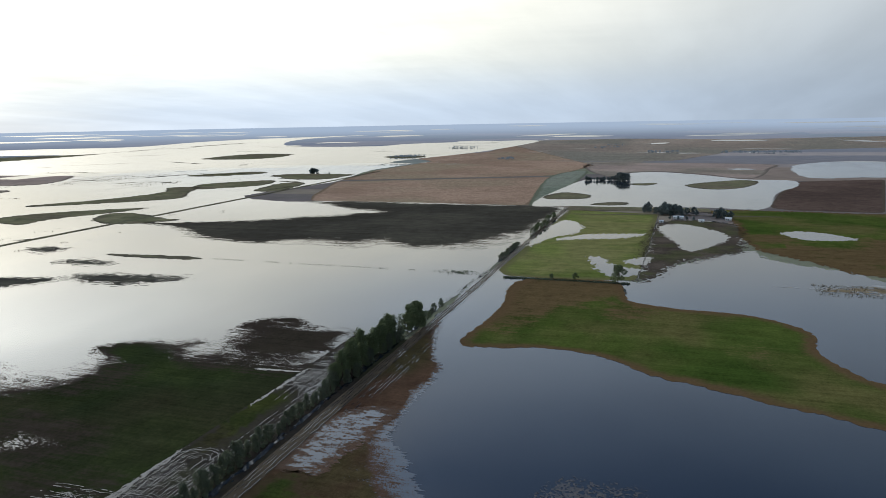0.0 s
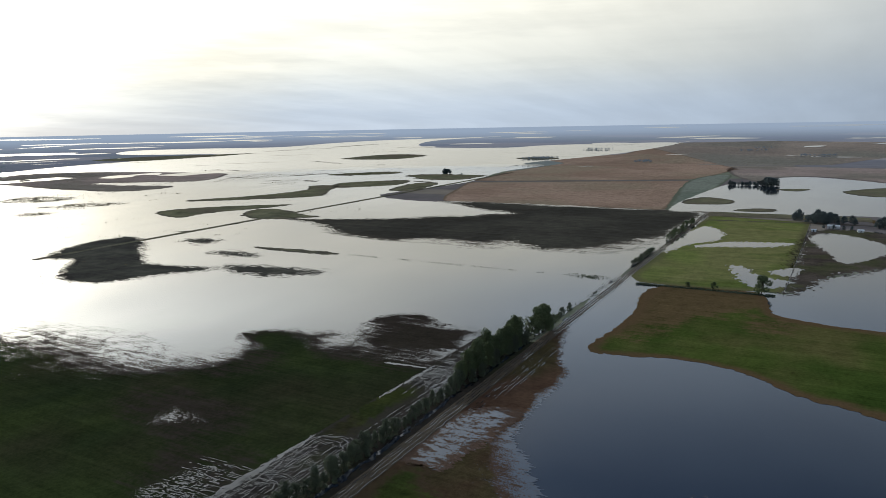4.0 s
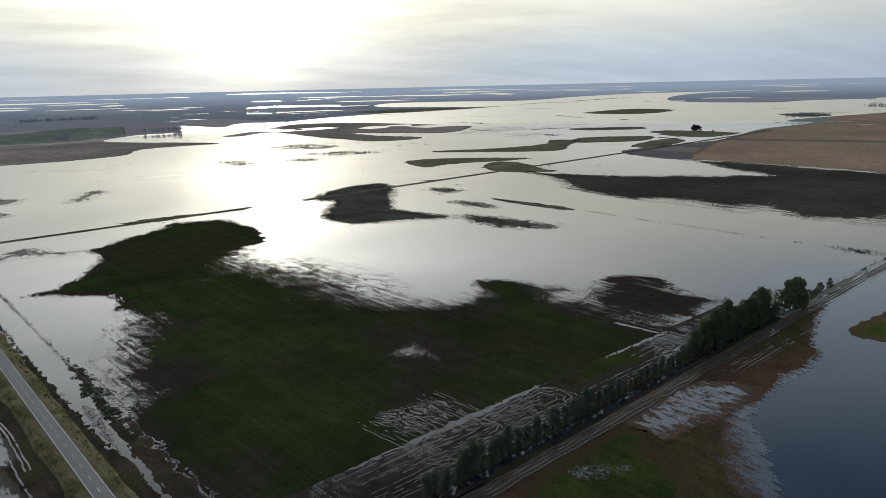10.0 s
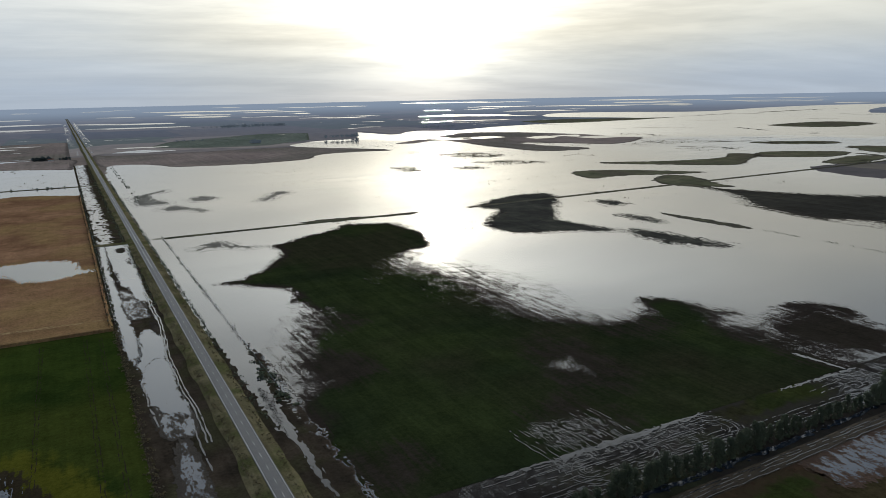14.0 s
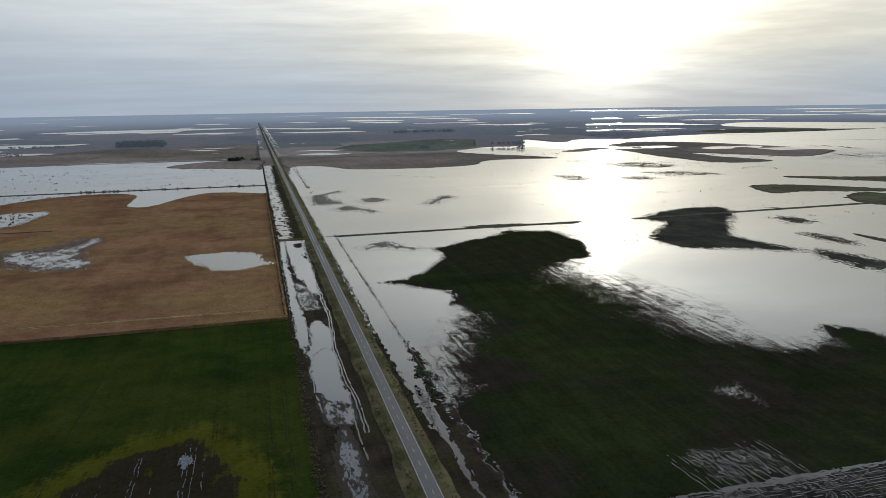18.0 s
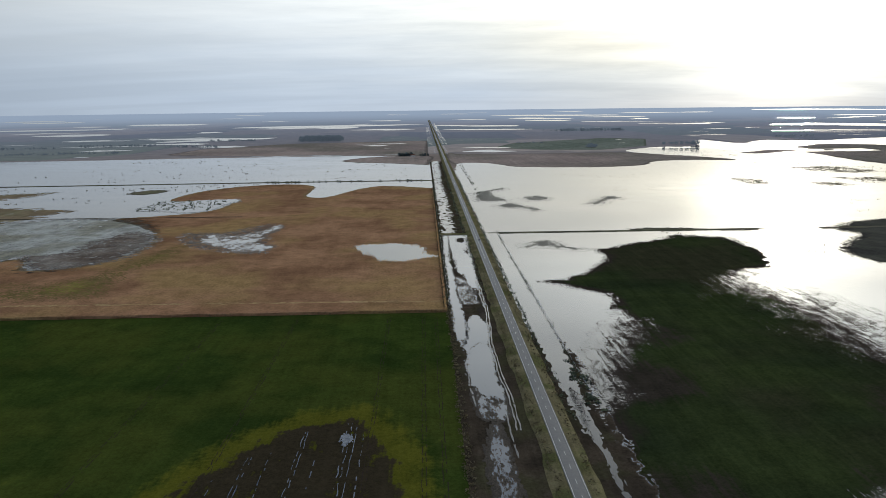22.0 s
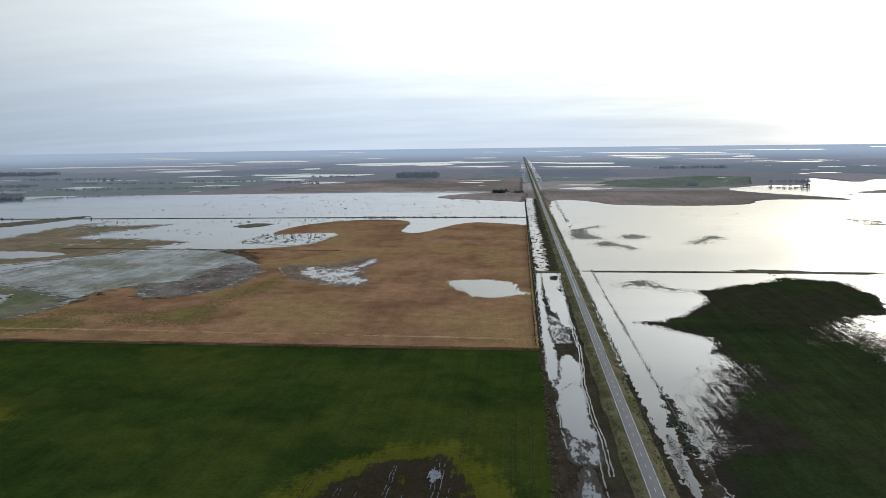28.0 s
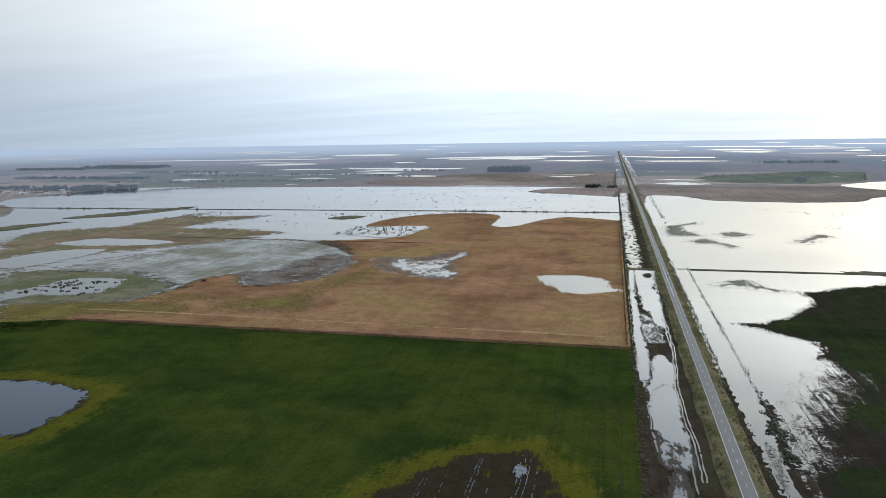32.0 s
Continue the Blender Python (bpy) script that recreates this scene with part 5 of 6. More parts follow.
# the trampled strip between the wheat and the hedge: mud, ruts and standing water
sheet("mud_strip", [(60, 170), (520, 170), (520, 240), (60, 240)], 3, "rutted_mud", "trampled muddy strip scored by wheel ruts", "mud",
      cell=1.2, hard=True, clip=(88, 174, 446, 222.5), wet=[(130 + 18 * k, 208, 24, 50) for k in range(8)] + [(330 + 18 * k, 204, 24, 55) for k in range(7)])
sheet("grass_strip", [(250, 204), (330, 202), (330, 226), (262, 226)], 4, "bar_grass", "strip of olive grass beside the wheat", "field",
      cell=0.8, ragged=7, along=0, long=7, wide=1.5, clip=(88, 174, 470, 222))


def ruts(name, lines, width, level, mat, label, seed, broken=0.35):
    """Water lying in wheel ruts: narrow, wavy, broken ribbons, all of one trampled place."""
    rng = np.random.RandomState(seed)
    verts, faces = [], []
    for line in lines:
        line = np.array(line, float)
        seg = np.linalg.norm(np.diff(line, axis=0), axis=1)
        s = np.concatenate([[0], np.cumsum(seg)])
        n = max(int(s[-1] / 1.1), 3)
        t = np.linspace(0, s[-1], n)
        x, y = np.interp(t, s, line[:, 0]), np.interp(t, s, line[:, 1])
        x = x + (value_noise(t / 5, t * 0 + rng.rand() * 90, seed) - 0.5) * 0.9
        y = y + (value_noise(t / 5, t * 0 + rng.rand() * 90, seed + 1) - 0.5) * 0.9
        gap = value_noise(t / 2.4, t * 0 + rng.rand() * 50, seed + 2)
        half = width * (0.25 + 0.75 * value_noise(t / 2.3, t * 0 + rng.rand() * 50, seed + 3)) / 2
        dx, dy = np.gradient(x), np.gradient(y)
        ln = np.hypot(dx, dy) + 1e-9
        ox, oy = -dy / ln * half, dx / ln * half
        px, py, pz, _ = lay(np.stack([x + ox, x - ox], -1), np.stack([y + oy, y - oy], -1), 0.0, level)
        base = len(verts)
        verts += np.stack([px, py, pz], -1).reshape(-1, 3).tolist()
        faces += [(base + 2 * i + 1, base + 2 * i + 3, base + 2 * i + 2, base + 2 * i) for i in range(n - 1) if gap[i] > broken]
    mesh = bpy.data.meshes.new(name)
    mesh.from_pydata(verts, [], faces)
    mesh.materials.append(MATS[mat])
    ob = new(name, mesh)
    return tagged(ob, label, "ruts", kind="stuff")


def bow(cx, cy, r, a0, a1):
    return [(cx + r * math.cos(radians(a)), cy + r * math.sin(radians(a))) for a in np.linspace(a0, a1, 14)]


rng = np.random.RandomState(4)
long_ruts = []
for k in range(17):
    yy = 189 + 1.85 * k + rng.rand() * 0.9
    for x0, x1 in ((130, 262), (318, 400)):
        a, b = x0 + rng.rand() * 40, x1 - rng.rand() * 40
        long_ruts.append([(a, yy), ((a + b) / 2, yy + rng.rand() * 1.5), (b, yy + rng.rand() * 1.5)])
for yy in (190.5, 192.5, 195.5, 197.5, 200.5):
    long_ruts.append([(120, yy), (300, yy + 1), (430, yy - 1)])
    long_ruts.append([(330, yy + 0.7), (450, yy)])
ruts("wheel_rut", long_ruts, 0.72, 5, W, "water shining in long parallel wheel ruts", 21, 0.40)
turns = []
for cx, side in ((176, 1), (206, -1), (250, -1), (352, -1)):
    for r in np.arange(2.5, 14.0, 1.7):
        turns.append(bow(cx, 207.5, r, -80 if side < 0 else 100, 95 if side < 0 else 275))
for x0 in (181, 182.6, 184, 186, 187.7, 190, 194, 200.5, 201.7, 203.0, 204.2, 207, 212, 214, 170, 172, 175, 178, 164, 166):
    turns.append([(x0, 256 - rng.rand() * 10), (x0 + 1, 240), (x0 + 1 + rng.rand() * 3, 216)])
ruts("wheel_rut", turns, 0.66, 5, W, "water in looping wheel ruts where machines turned", 22, 0.36)
sheet("puddle", [(140, 220.2), (185, 219.2), (200, 218.8), (255, 220.4), (255, 221.6), (200, 222.8), (185, 222.6), (140, 221.4)], 5, W,
      "long straight puddle along the field edge", "water", cell=0.45, ragged=1.6, along=0, long=5, wide=0.8)
sheet("puddle", [(316, 219.5), (366, 218.4), (366, 220.6), (316, 221.0)], 5, W, "long straight puddle along the field edge", "water",
      cell=0.45, ragged=1.4, along=0, long=5, wide=0.8)
sheet("puddle", [(362.5, 252), (364.5, 252), (367.5, 224), (365.0, 224)], 5, W, "straight thin puddle across the wheat", "water",
      cell=0.45, ragged=1.0, along=90, long=5, wide=0.8)
sheet("puddle", [(222, 310), (248, 322), (254, 312), (246, 276), (236, 284)], 5, W, "speckled shallow water among wheat rows", "water",
      cell=0.32, slim=0.9, ragged=16, along=90, long=1.6, wide=0.5, holes=0.56)
sheet("puddle", [(234, 286), (243, 288), (245, 262), (240, 254), (236, 262)], 5, W, "few specks of water among wheat rows", "water",
      cell=0.32, slim=0.9, ragged=12, along=90, long=1.6, wide=0.5, holes=0.62)
sheet("puddle", [(172, 224), (172, 256), (192, 256), (214, 246), (216, 224)], 5, W, "speckled shallow water in trampled wheat", "water",
      cell=0.32, slim=0.9, ragged=12, along=90, long=1.6, wide=0.5, holes=0.58)
sheet("puddle", [(340, 194), (440, 186), (450, 196), (350, 206)], 5, W, "streaks of water between ruts beside the trees", "water",
      cell=0.6, ragged=8, along=0, long=9, wide=0.8, holes=0.48)
sheet("ditch_water", [(150, 179.2), (470, 185.0), (470, 187.4), (150, 181.6)], 5, W, "narrow water-filled ditch under the hedge", "water",
      cell=0.6, ragged=2.4, along=0, long=8, wide=1.2, holes=0.1)
ruts("wheel_rut", [[(x, dirt_y(x) + o) for x in np.arange(140, 900, 20.0)] for o in (-1.5, 0.4, 2.1, -3.9)], 0.6, 10.5, W,
     "water in the ruts of the dirt road", 23, 0.28)
ruts("wheel_rut", [[(x, dirt_y(x) - 7 - 2.2 * k + 0.5 * (k % 2)) for x in np.arange(300 + 12 * k, 470 - 5 * k, 12.0)] for k in range(6)], 0.6, 5, W,
     "water in furrows of the brown verge", 24, 0.55)
ruts("wheel_rut", [[(x + o, y) for y in np.arange(215, top, 4.0)] for x, top, pair in ((-79.5, 293, 1), (-70.5, 296, 0), (-58, 319, 1), (-50.3, 291, 0), (-38, 326, 1), (-34.5, 320, 0), (-30.2, 313, 0), (-90, 276, 0))
                   for o in ((-0.8, 0.8) if pair else (0.0,))], 0.55, 8, "shallow_water", "water in the wheel ruts of the mud patch", 25, 0.42)
sheet("puddle", [(-41, 310), (-36.4, 311), (-36, 303), (-39, 300)], 8, "shallow_water", "small shallow puddle in the mud patch", "water",
      cell=0.4, ragged=2.5, along=90, long=3, wide=0.7, holes=0.2)
ruts("wheel_rut", [[(o + np.interp(y, (312, 318, 364, 415, 460, 502, 616), (42.8, 44.0, 42.9, 41.3, 42.6, 45.4, 44.6)) + 0.5 * math.sin(y / 9.0), y) for y in np.arange(312, 610, 4.0)] for o in (-0.9, 0.9)]
     + [[(23.4, 401), (23.3, 366), (24.6, 340)], [(36 + 3, 330), (36 + 3, 285)]], 1.15, 6.5, W,
     "water in a pair of wheel ruts along the ditch", 26, 0.12)
ruts("ditch_seam", [[(-674, 788), (-632, 871), (-583, 975)], [(-676, 790), (-634, 873), (-585, 977)]], 3.2, 6, W, "thin line of water along a bank in the mud flat", 28, 0.10)
strip("field_bank", "dirt_track", plan_line((-705, 1016), (-260, 1005), 10), [(-1.3, 0), (0, 0.5), (1.3, 0)], 5, "thin dark bank across the marsh and maize", "bank", sway=0.8)
ruts("tramline", [[(x, y) for y in np.arange(80, 505, 12.0)] for x in (-3, -1.2, 6, 7.6, -28, -26.4, -95, -93.4, -150, -148.4)], 0.5, 5.5, "wet_mud",
     "dark wheel tramlines through the wheat", 27, 0.40)

# ---- far pools of the plain, all one scattered sheet of water ----
far_polys = {}


def far_pool(a, b, depth, cell):
    a, b = np.array(a, float), np.array(b, float)
    mid, half = (a + b) / 2, (b - a) / 2
    out_way = mid / np.linalg.norm(mid) * depth / 2
    pts = [a, mid - half * 0.4 + out_way, mid + half * 0.45 + out_way * 0.8, b, mid + half * 0.4 - out_way, mid - half * 0.5 - out_way * 0.9]
    polys, _ = area(pts, cell=cell, ragged=depth * (0.42 if depth < 150 else 0.24 if depth < 300 else 0.13), along=math.degrees(math.atan2(half[1], half[0])), long=depth * 1.6, wide=depth * 0.3)
    for size, x, y in polys:
        far_polys.setdefault(size, []).append((x, y))


for a, b, depth in (((-1573, 5700), (20, 6100), 480), ((-1260, 3380), (-768, 3720), 220), ((-960, 2990), (-720, 2930), 70), ((-240, 2860), (-130, 2840), 60),
                    ((121, 2430), (310, 2409), 90), ((151, 2630), (316, 2625), 60), ((96, 5800), (401, 5450), 300), ((120, 4700), (700, 4600), 200),
                    ((1006, 7301), (1492, 6819), 500), ((998, 11026), (2806, 9823), 900), ((1833, 5304), (2196, 5396), 200), ((3817, 6684), (4843, 7265), 350),
                    ((945, 8350), (1699, 7759), 600), ((1780, 5592), (1960, 5495), 130), ((2161, 5785), (2351, 5546), 130), ((3881, 5318), (5040, 6000), 300),
                    ((6122, 1483), (7385, 906), 380), ((4172, 198), (4428, 114), 180), ((6557, -288), (6509, -806), 330), ((4945, 995), (5764, 931), 160),
                    ((4713, -826), (4291, -982), 160), ((3237, 220), (3125, -54), 60), ((3214, -211), (3022, -370), 60), ((2197, -120), (2199, -175), 50),
                    ((-4218, 5358), (-2271, 5719), 350), ((-1798, 3536), (-1588, 3659), 160), ((-1450, 3700), (-836, 3660), 190), ((-1286, 5335), (-500, 5600), 260),
                    ((-1783, 2598), (-1623, 2678), 70), ((-1287, 2690), (-1100, 2756), 60), ((-1500, 3000), (-1150, 3050), 60), ((-2600, 3300), (-2300, 3450), 80),
                    ((-650, 2290), (-60, 2300), 26), ((-1250, 3150), (-950, 3250), 70), ((2100, 3900), (2500, 3700), 120), ((2700, 4600), (3100, 4300), 160),
                    ((-1481, 3753), (-1251, 3653), 110), ((-1112, 3156), (-945, 3141), 90), ((-1070, 3498), (-904, 3543), 120), ((-1263, 2750), (-1193, 2788), 40),
                    ((-1145, 2357), (-1098, 2356), 40), ((-1807, 2660), (-1624, 2690), 70), ((-2106, 3188), (-1919, 3227), 90), ((-1745, 3576), (-1446, 3608), 80), ((-898, 2854), (-712, 2884), 60)):
    far_pool(a, b, depth, max(6.0, depth / 9))
rng = np.random.RandomState(8)
for k in range(105):
    az, d = radians(-58 + 172 * rng.rand()), 4600 * math.exp(1.25 * rng.rand())
    c = np.array([math.sin(az), math.cos(az)]) * d
    across = np.array([math.cos(az), -math.sin(az)]) * d * (0.015 + 0.055 * rng.rand() ** 2)
    far_pool(c - across, c + across * (0.8 + 0.4 * rng.rand()), d * (0.025 + 0.075 * rng.rand() ** 1.5), d * 0.006)
for k in range(80):
    az, d = radians(-56 + 166 * rng.rand()), 2500 + 2400 * rng.rand()
    c = np.array([math.sin(az), math.cos(az)]) * d
    across = np.array([math.cos(az), -math.sin(az)]) * (20 + 130 * rng.rand() ** 2)
    far_pool(c - across, c + across * (0.8 + 0.4 * rng.rand()), 12 + 30 * rng.rand(), 7.0)
mesh = mesh_from_polys("far_water", [(s, np.concatenate([q[0] for q in g]), np.concatenate([q[1] for q in g])) for s, g in far_polys.items()], 3)
mesh.materials.append(MATS[W])
tagged(new("far_water", mesh), "scattered pale pools of floodwater across the distant plain", "water", kind="stuff")

# ---- foliage ----
def cards(points, size, seed, flat=0.0, tall=1.0):
    """Small leaf clumps, one bent quad of two triangles at each point."""
    rng = np.random.RandomState(seed)
    p = np.asarray(points, float)
    n = len(p)
    a = rng.normal(size=(n, 3))
    a[:, 2] *= 1 - flat
    a /= np.linalg.norm(a, axis=1)[:, None] + 1e-9
    b = np.cross(a, rng.normal(size=(n, 3)))
    b /= np.linalg.norm(b, axis=1)[:, None] + 1e-9
    s = np.asarray(size) * (0.6 + 0.8 * rng.rand(n))
    a, b = a * s[:, None], b * s[:, None] * (0.55 + 0.4 * rng.rand(n))[:, None]
    a[:, 2] *= tall
    b[:, 2] *= tall
    bend = np.cross(a, b) / (s[:, None] + 1e-9) * (0.35 * rng.rand(n) - 0.1)[:, None]
    v = np.stack([p - a, p + b + bend, p + a, p - b + bend], 1).reshape(-1, 3)
    f = np.arange(n)[:, None] * 4
    return v, np.concatenate([f + [[0, 1, 2]], f + [[0, 2, 3]]])


def raw_mesh(name, verts, faces, mat):
    mesh = bpy.data.meshes.new(name)
    mesh.from_pydata(np.asarray(verts).tolist(), [], np.asarray(faces).tolist() if isinstance(faces, np.ndarray) else faces)
    mesh.materials.append(MATS[mat])
    return mesh


def tube(path, radii, sides=6):
    verts, faces = [], []
    for k, (p, r) in enumerate(zip(path, radii)):
        for j in range(sides):
            a = 2 * math.pi * j / sides
            verts.append((p[0] + r * math.cos(a), p[1] + r * math.sin(a), p[2]))
        if k:
            for j in range(sides):
                c = (k - 1) * sides
                faces.append((c + j, c + (j + 1) % sides, c + sides + (j + 1) % sides, c + sides + j))
    return verts, faces


def build_tree(name, height, spread, base, count, leaf, seed, label, mat="leaf_poplar", lobes=9, column=False):
    """A tree: tapered trunk with limbs, and a crown of many leaf clumps gathered in uneven lobes."""
    rng = np.random.RandomState(seed)
    lean = (rng.rand(2) - 0.5) * height * 0.05
    path = [(lean[0] * t, lean[1] * t, height * 0.9 * t - 0.3) for t in np.linspace(0, 1, 6)]
    verts, faces = tube(path, [height * 0.022 * (1.15 - t) + 0.04 for t in np.linspace(0, 1, 6)])
    centres = []
    for k in range(lobes):
        a = 2.4 * k + rng.rand()
        t = base + (1 - base) * ((k + 0.5) / lobes) ** (0.9 if column else 0.75)
        reach = spread * (0.30 + 0.65 * rng.rand()) * (1.1 - 0.75 * ((t - base) / (1 - base)) ** 2 if column else math.sin(math.pi * min(0.95, 0.2 + 0.8 * (t - base) / (1 - base))) + 0.2)
        tip = np.array([lean[0] * t + reach * math.cos(a), lean[1] * t + reach * math.sin(a), height * min(t, 0.90)])
        root = np.array([lean[0] * t, lean[1] * t, height * max(base * 0.7, t - 0.22)])
        lv, lf = tube([root + (tip - root) * q for q in (0, 0.5, 1)], [height * 0.010, height * 0.007, height * 0.003], 4)
        off = len(verts)
        verts += lv
        faces += [tuple(i + off for i in q) for q in lf]
        centres.append((tip, spread * (0.30 + 0.34 * rng.rand())))
    centres.append((np.array([lean[0], lean[1], height * 0.9]), spread * 0.4))
    pts = []
    for tip, r in centres:
        m = int(count / len(centres))
        d = rng.normal(size=(m, 3))
        d /= np.linalg.norm(d, axis=1)[:, None]
        q = tip + d * (r * (0.35 + 0.65 * rng.rand(m) ** 0.5 + 0.3 * rng.rand(m) ** 4))[:, None] * np.array([1, 1, 1.25 if column else 0.85])
        pts.append(q)
    pts = np.concatenate(pts)
    pts[:, 2] = np.maximum(pts[:, 2], height * base * 0.55 + 0.4 * rng.rand(len(pts)))
    lv, lf = cards(pts, leaf, seed)
    root = tagged(new(name), label, "tree")
    trunk = new("trunk", raw_mesh("trunk", verts, faces, "bark"))
    crown = new("crown", raw_mesh("crown", lv, lf, mat))
    trunk.parent = crown.parent = root
    return root


BIN = (0, 0, -60)       # the patterns are moved to their first place below
poplars = [build_tree("poplar", 23, 5.2, 0.05, 4600, 0.42, 31 + k, "tall dark poplar in the row beside the ditch", "leaf_poplar", 17, True) for k in range(4)]
willows = [build_tree("willow", 13, 3.5, 0.02, 2800, 0.30, 41 + k, "rounded grey-green willow in the roadside hedge", "leaf_hedge", 12, True) for k in range(5)]
shrubs = [build_tree("shrub", 5, 2.4, 0.05, 320, 0.42, 51 + k, "low dark shrub beside the dirt road", "leaf_hedge", 6) for k in range(2)]
broad = [build_tree("broad_tree", 16, 6.0, 0.12, 2600, 0.48, 61 + k, "spreading dark tree standing in pasture", "leaf_poplar", 10) for k in range(2)]
farms = [build_tree("farm_tree", 14, 6.0, 0.04, 900, 0.75, 71 + k, "dark dense tree of the farm grove", "leaf_far", 11) for k in range(3)]
bushes = [build_tree("bush", 4, 2.2, 0.05, 160, 0.6, 81 + k, "small dark bush on the causeway", "leaf_far", 5) for k in range(2)]
used = set()


def plant(pattern, x, y, scale=1.0, stretch=1.0, turn=None, label="", group="", z=0.0, level=3):
    """A tree of a pattern at a place of the plan; the first call moves the pattern itself."""
    px, py, pz, k = (float(q) for q in lay(x, y, z, level))
    turn = random.uniform(0, 360) if turn is None else turn
    m = pose(px, py, pz, 0, 0, turn) @ Matrix.Diagonal((scale * k, scale * k, scale * stretch * k, 1))
    if pattern.name not in used:
        used.add(pattern.name)
        pattern.matrix_basis = m
        ob = pattern
    else:
        ob = copy_thing(pattern, m @ Matrix.Diagonal((*(1 / s for s in pattern.scale), 1)))
    return tagged(ob, label, "tree", group)


rnd = random.Random(12)
# hedge of willows along the ditch, then the tall row
x = 150.0
while x < 352:
    s = rnd.uniform(0.55, 0.95) * (0.7 if 272 < x < 330 else 1.0)
    plant(rnd.choice(willows), x, dirt_y(x) + 12.5 + rnd.uniform(-1.0, 1.2), s, rnd.uniform(0.9, 1.15), group="willow hedge")
    x += rnd.uniform(4.2, 6.6)
for x in np.arange(350, 446, 5.2):
    plant(rnd.choice(poplars), x + rnd.uniform(-1, 1), dirt_y(x) + 14 + rnd.uniform(-3, 2.5), rnd.uniform(0.52, 1.0), rnd.uniform(0.85, 1.1), group="poplar row")
    if rnd.random() < 0.6:
        plant(rnd.choice(willows), x + 2, dirt_y(x) + 9 + rnd.uniform(-1, 1), rnd.uniform(0.5, 0.8), group="willow hedge")
for x, s in ((460, 0.8), (466, 1.1), (473, 1.15), (480, 0.95), (486, 0.6)):
    plant(rnd.choice(broad), x, dirt_y(x) + 9 + rnd.uniform(-2, 2), s, 1.1, group="poplar row", label="broad dark tree at the end of the poplar row")
for x in (492, 500, 508, 516, 525, 534, 545):
    plant(rnd.choice(shrubs), x, dirt_y(x) + 10 + rnd.uniform(-2, 2), rnd.uniform(0.7, 1.1), group="roadside shrubs")
for x in np.arange(750, 840, 4.2):
    plant(rnd.choice(shrubs), x, dirt_y(x) + 7 + rnd.uniform(-2, 3), rnd.uniform(0.8, 1.3), 0.9, group="roadside shrubs")
for x in np.arange(925, 1095, 7.0):
    plant(rnd.choice(broad + shrubs), x, dirt_y(x) + 4 + rnd.uniform(-3, 4), rnd.uniform(0.4, 0.62), 0.9, group="roadside shrubs", label="dark bushy tree beside the flooded dirt road")
# lone tree and saplings in the pasture
plant(broad[0], 663, 56, 1.0, label="lone spreading dark tree beside a flooded pasture")
for x, y, s in ((662, 118, 0.32), (664, 96, 0.42)):
    plant(broad[1], x, y, s, label="small young tree on the pasture fence line")
# grove of the farm
grove = "farm grove"
for x, y, s in ((1178, 60, 0.85), (1186, 55, 1.05), (1165, 42, 0.75), (1160, 34, 0.9), (1152, 30, 1.0), (1168, 22, 1.1), (1158, 16, 1.05), (1172, 8, 0.9),
                (1150, 4, 0.8), (1165, -4, 0.75), (1178, -14, 0.7), (1155, -18, 0.6), (1180, 30, 1.15), (1190, 14, 0.9), (1148, 22, 0.8),
                (1130, -46, 0.9), (1138, -52, 1.0), (1126, -58, 0.8), (1134, -66, 0.7), (1105, 8, 0.35), (1104, -4, 0.35), (1106, 20, 0.3), (1103, -14, 0.35)):
    plant(rnd.choice(farms), x, y, s, group=grove)
# clump in the lake
for x, y, s in ((1775, 232, 0.75), (1768, 226, 0.6), (1776, 206, 0.6), (1772, 198, 0.5), (1779, 190, 0.65), (1775, 180, 0.6), (1782, 172, 0.7), (1776, 165, 0.75), (1770, 158, 0.8),
                (1784, 156, 1.25), (1772, 149, 1.35), (1764, 142, 1.3), (1780, 140, 1.2), (1768, 133, 1.25), (1755, 138, 1.0), (1786, 148, 1.2), (1758, 150, 0.8)):
    plant(rnd.choice(farms), x, y, s, group="flooded clump", label="dark tree of a clump standing in the lake")
for k in range(22):
    plant(rnd.choice(farms), 1774 + rnd.uniform(-7, 7), rnd.uniform(150, 236), rnd.uniform(0.4, 0.62), 0.85, group="flooded clump", label="low dark tree of a clump standing in the lake")
# nearer groves, tree by tree
for name, cx, cy, n, sx, sy, size in (("island grove", 1938, 1083, 9, 14, 12, 1.05), ("island grove", 1900, 1010, 1, 1, 1, 0.5),
                                      ("roadside farm", -62, 2225, 22, 30, 14, 0.75), ("roadside farm", 0, 2215, 5, 22, 8, 0.65)):
    for k in range(n):
        plant(rnd.choice(farms), cx + rnd.gauss(0, sx * 0.5), cy + rnd.gauss(0, sy * 0.5), size * rnd.uniform(0.7, 1.2), 0.85, group=name,
              label="dark tree of a distant grove on the plain")


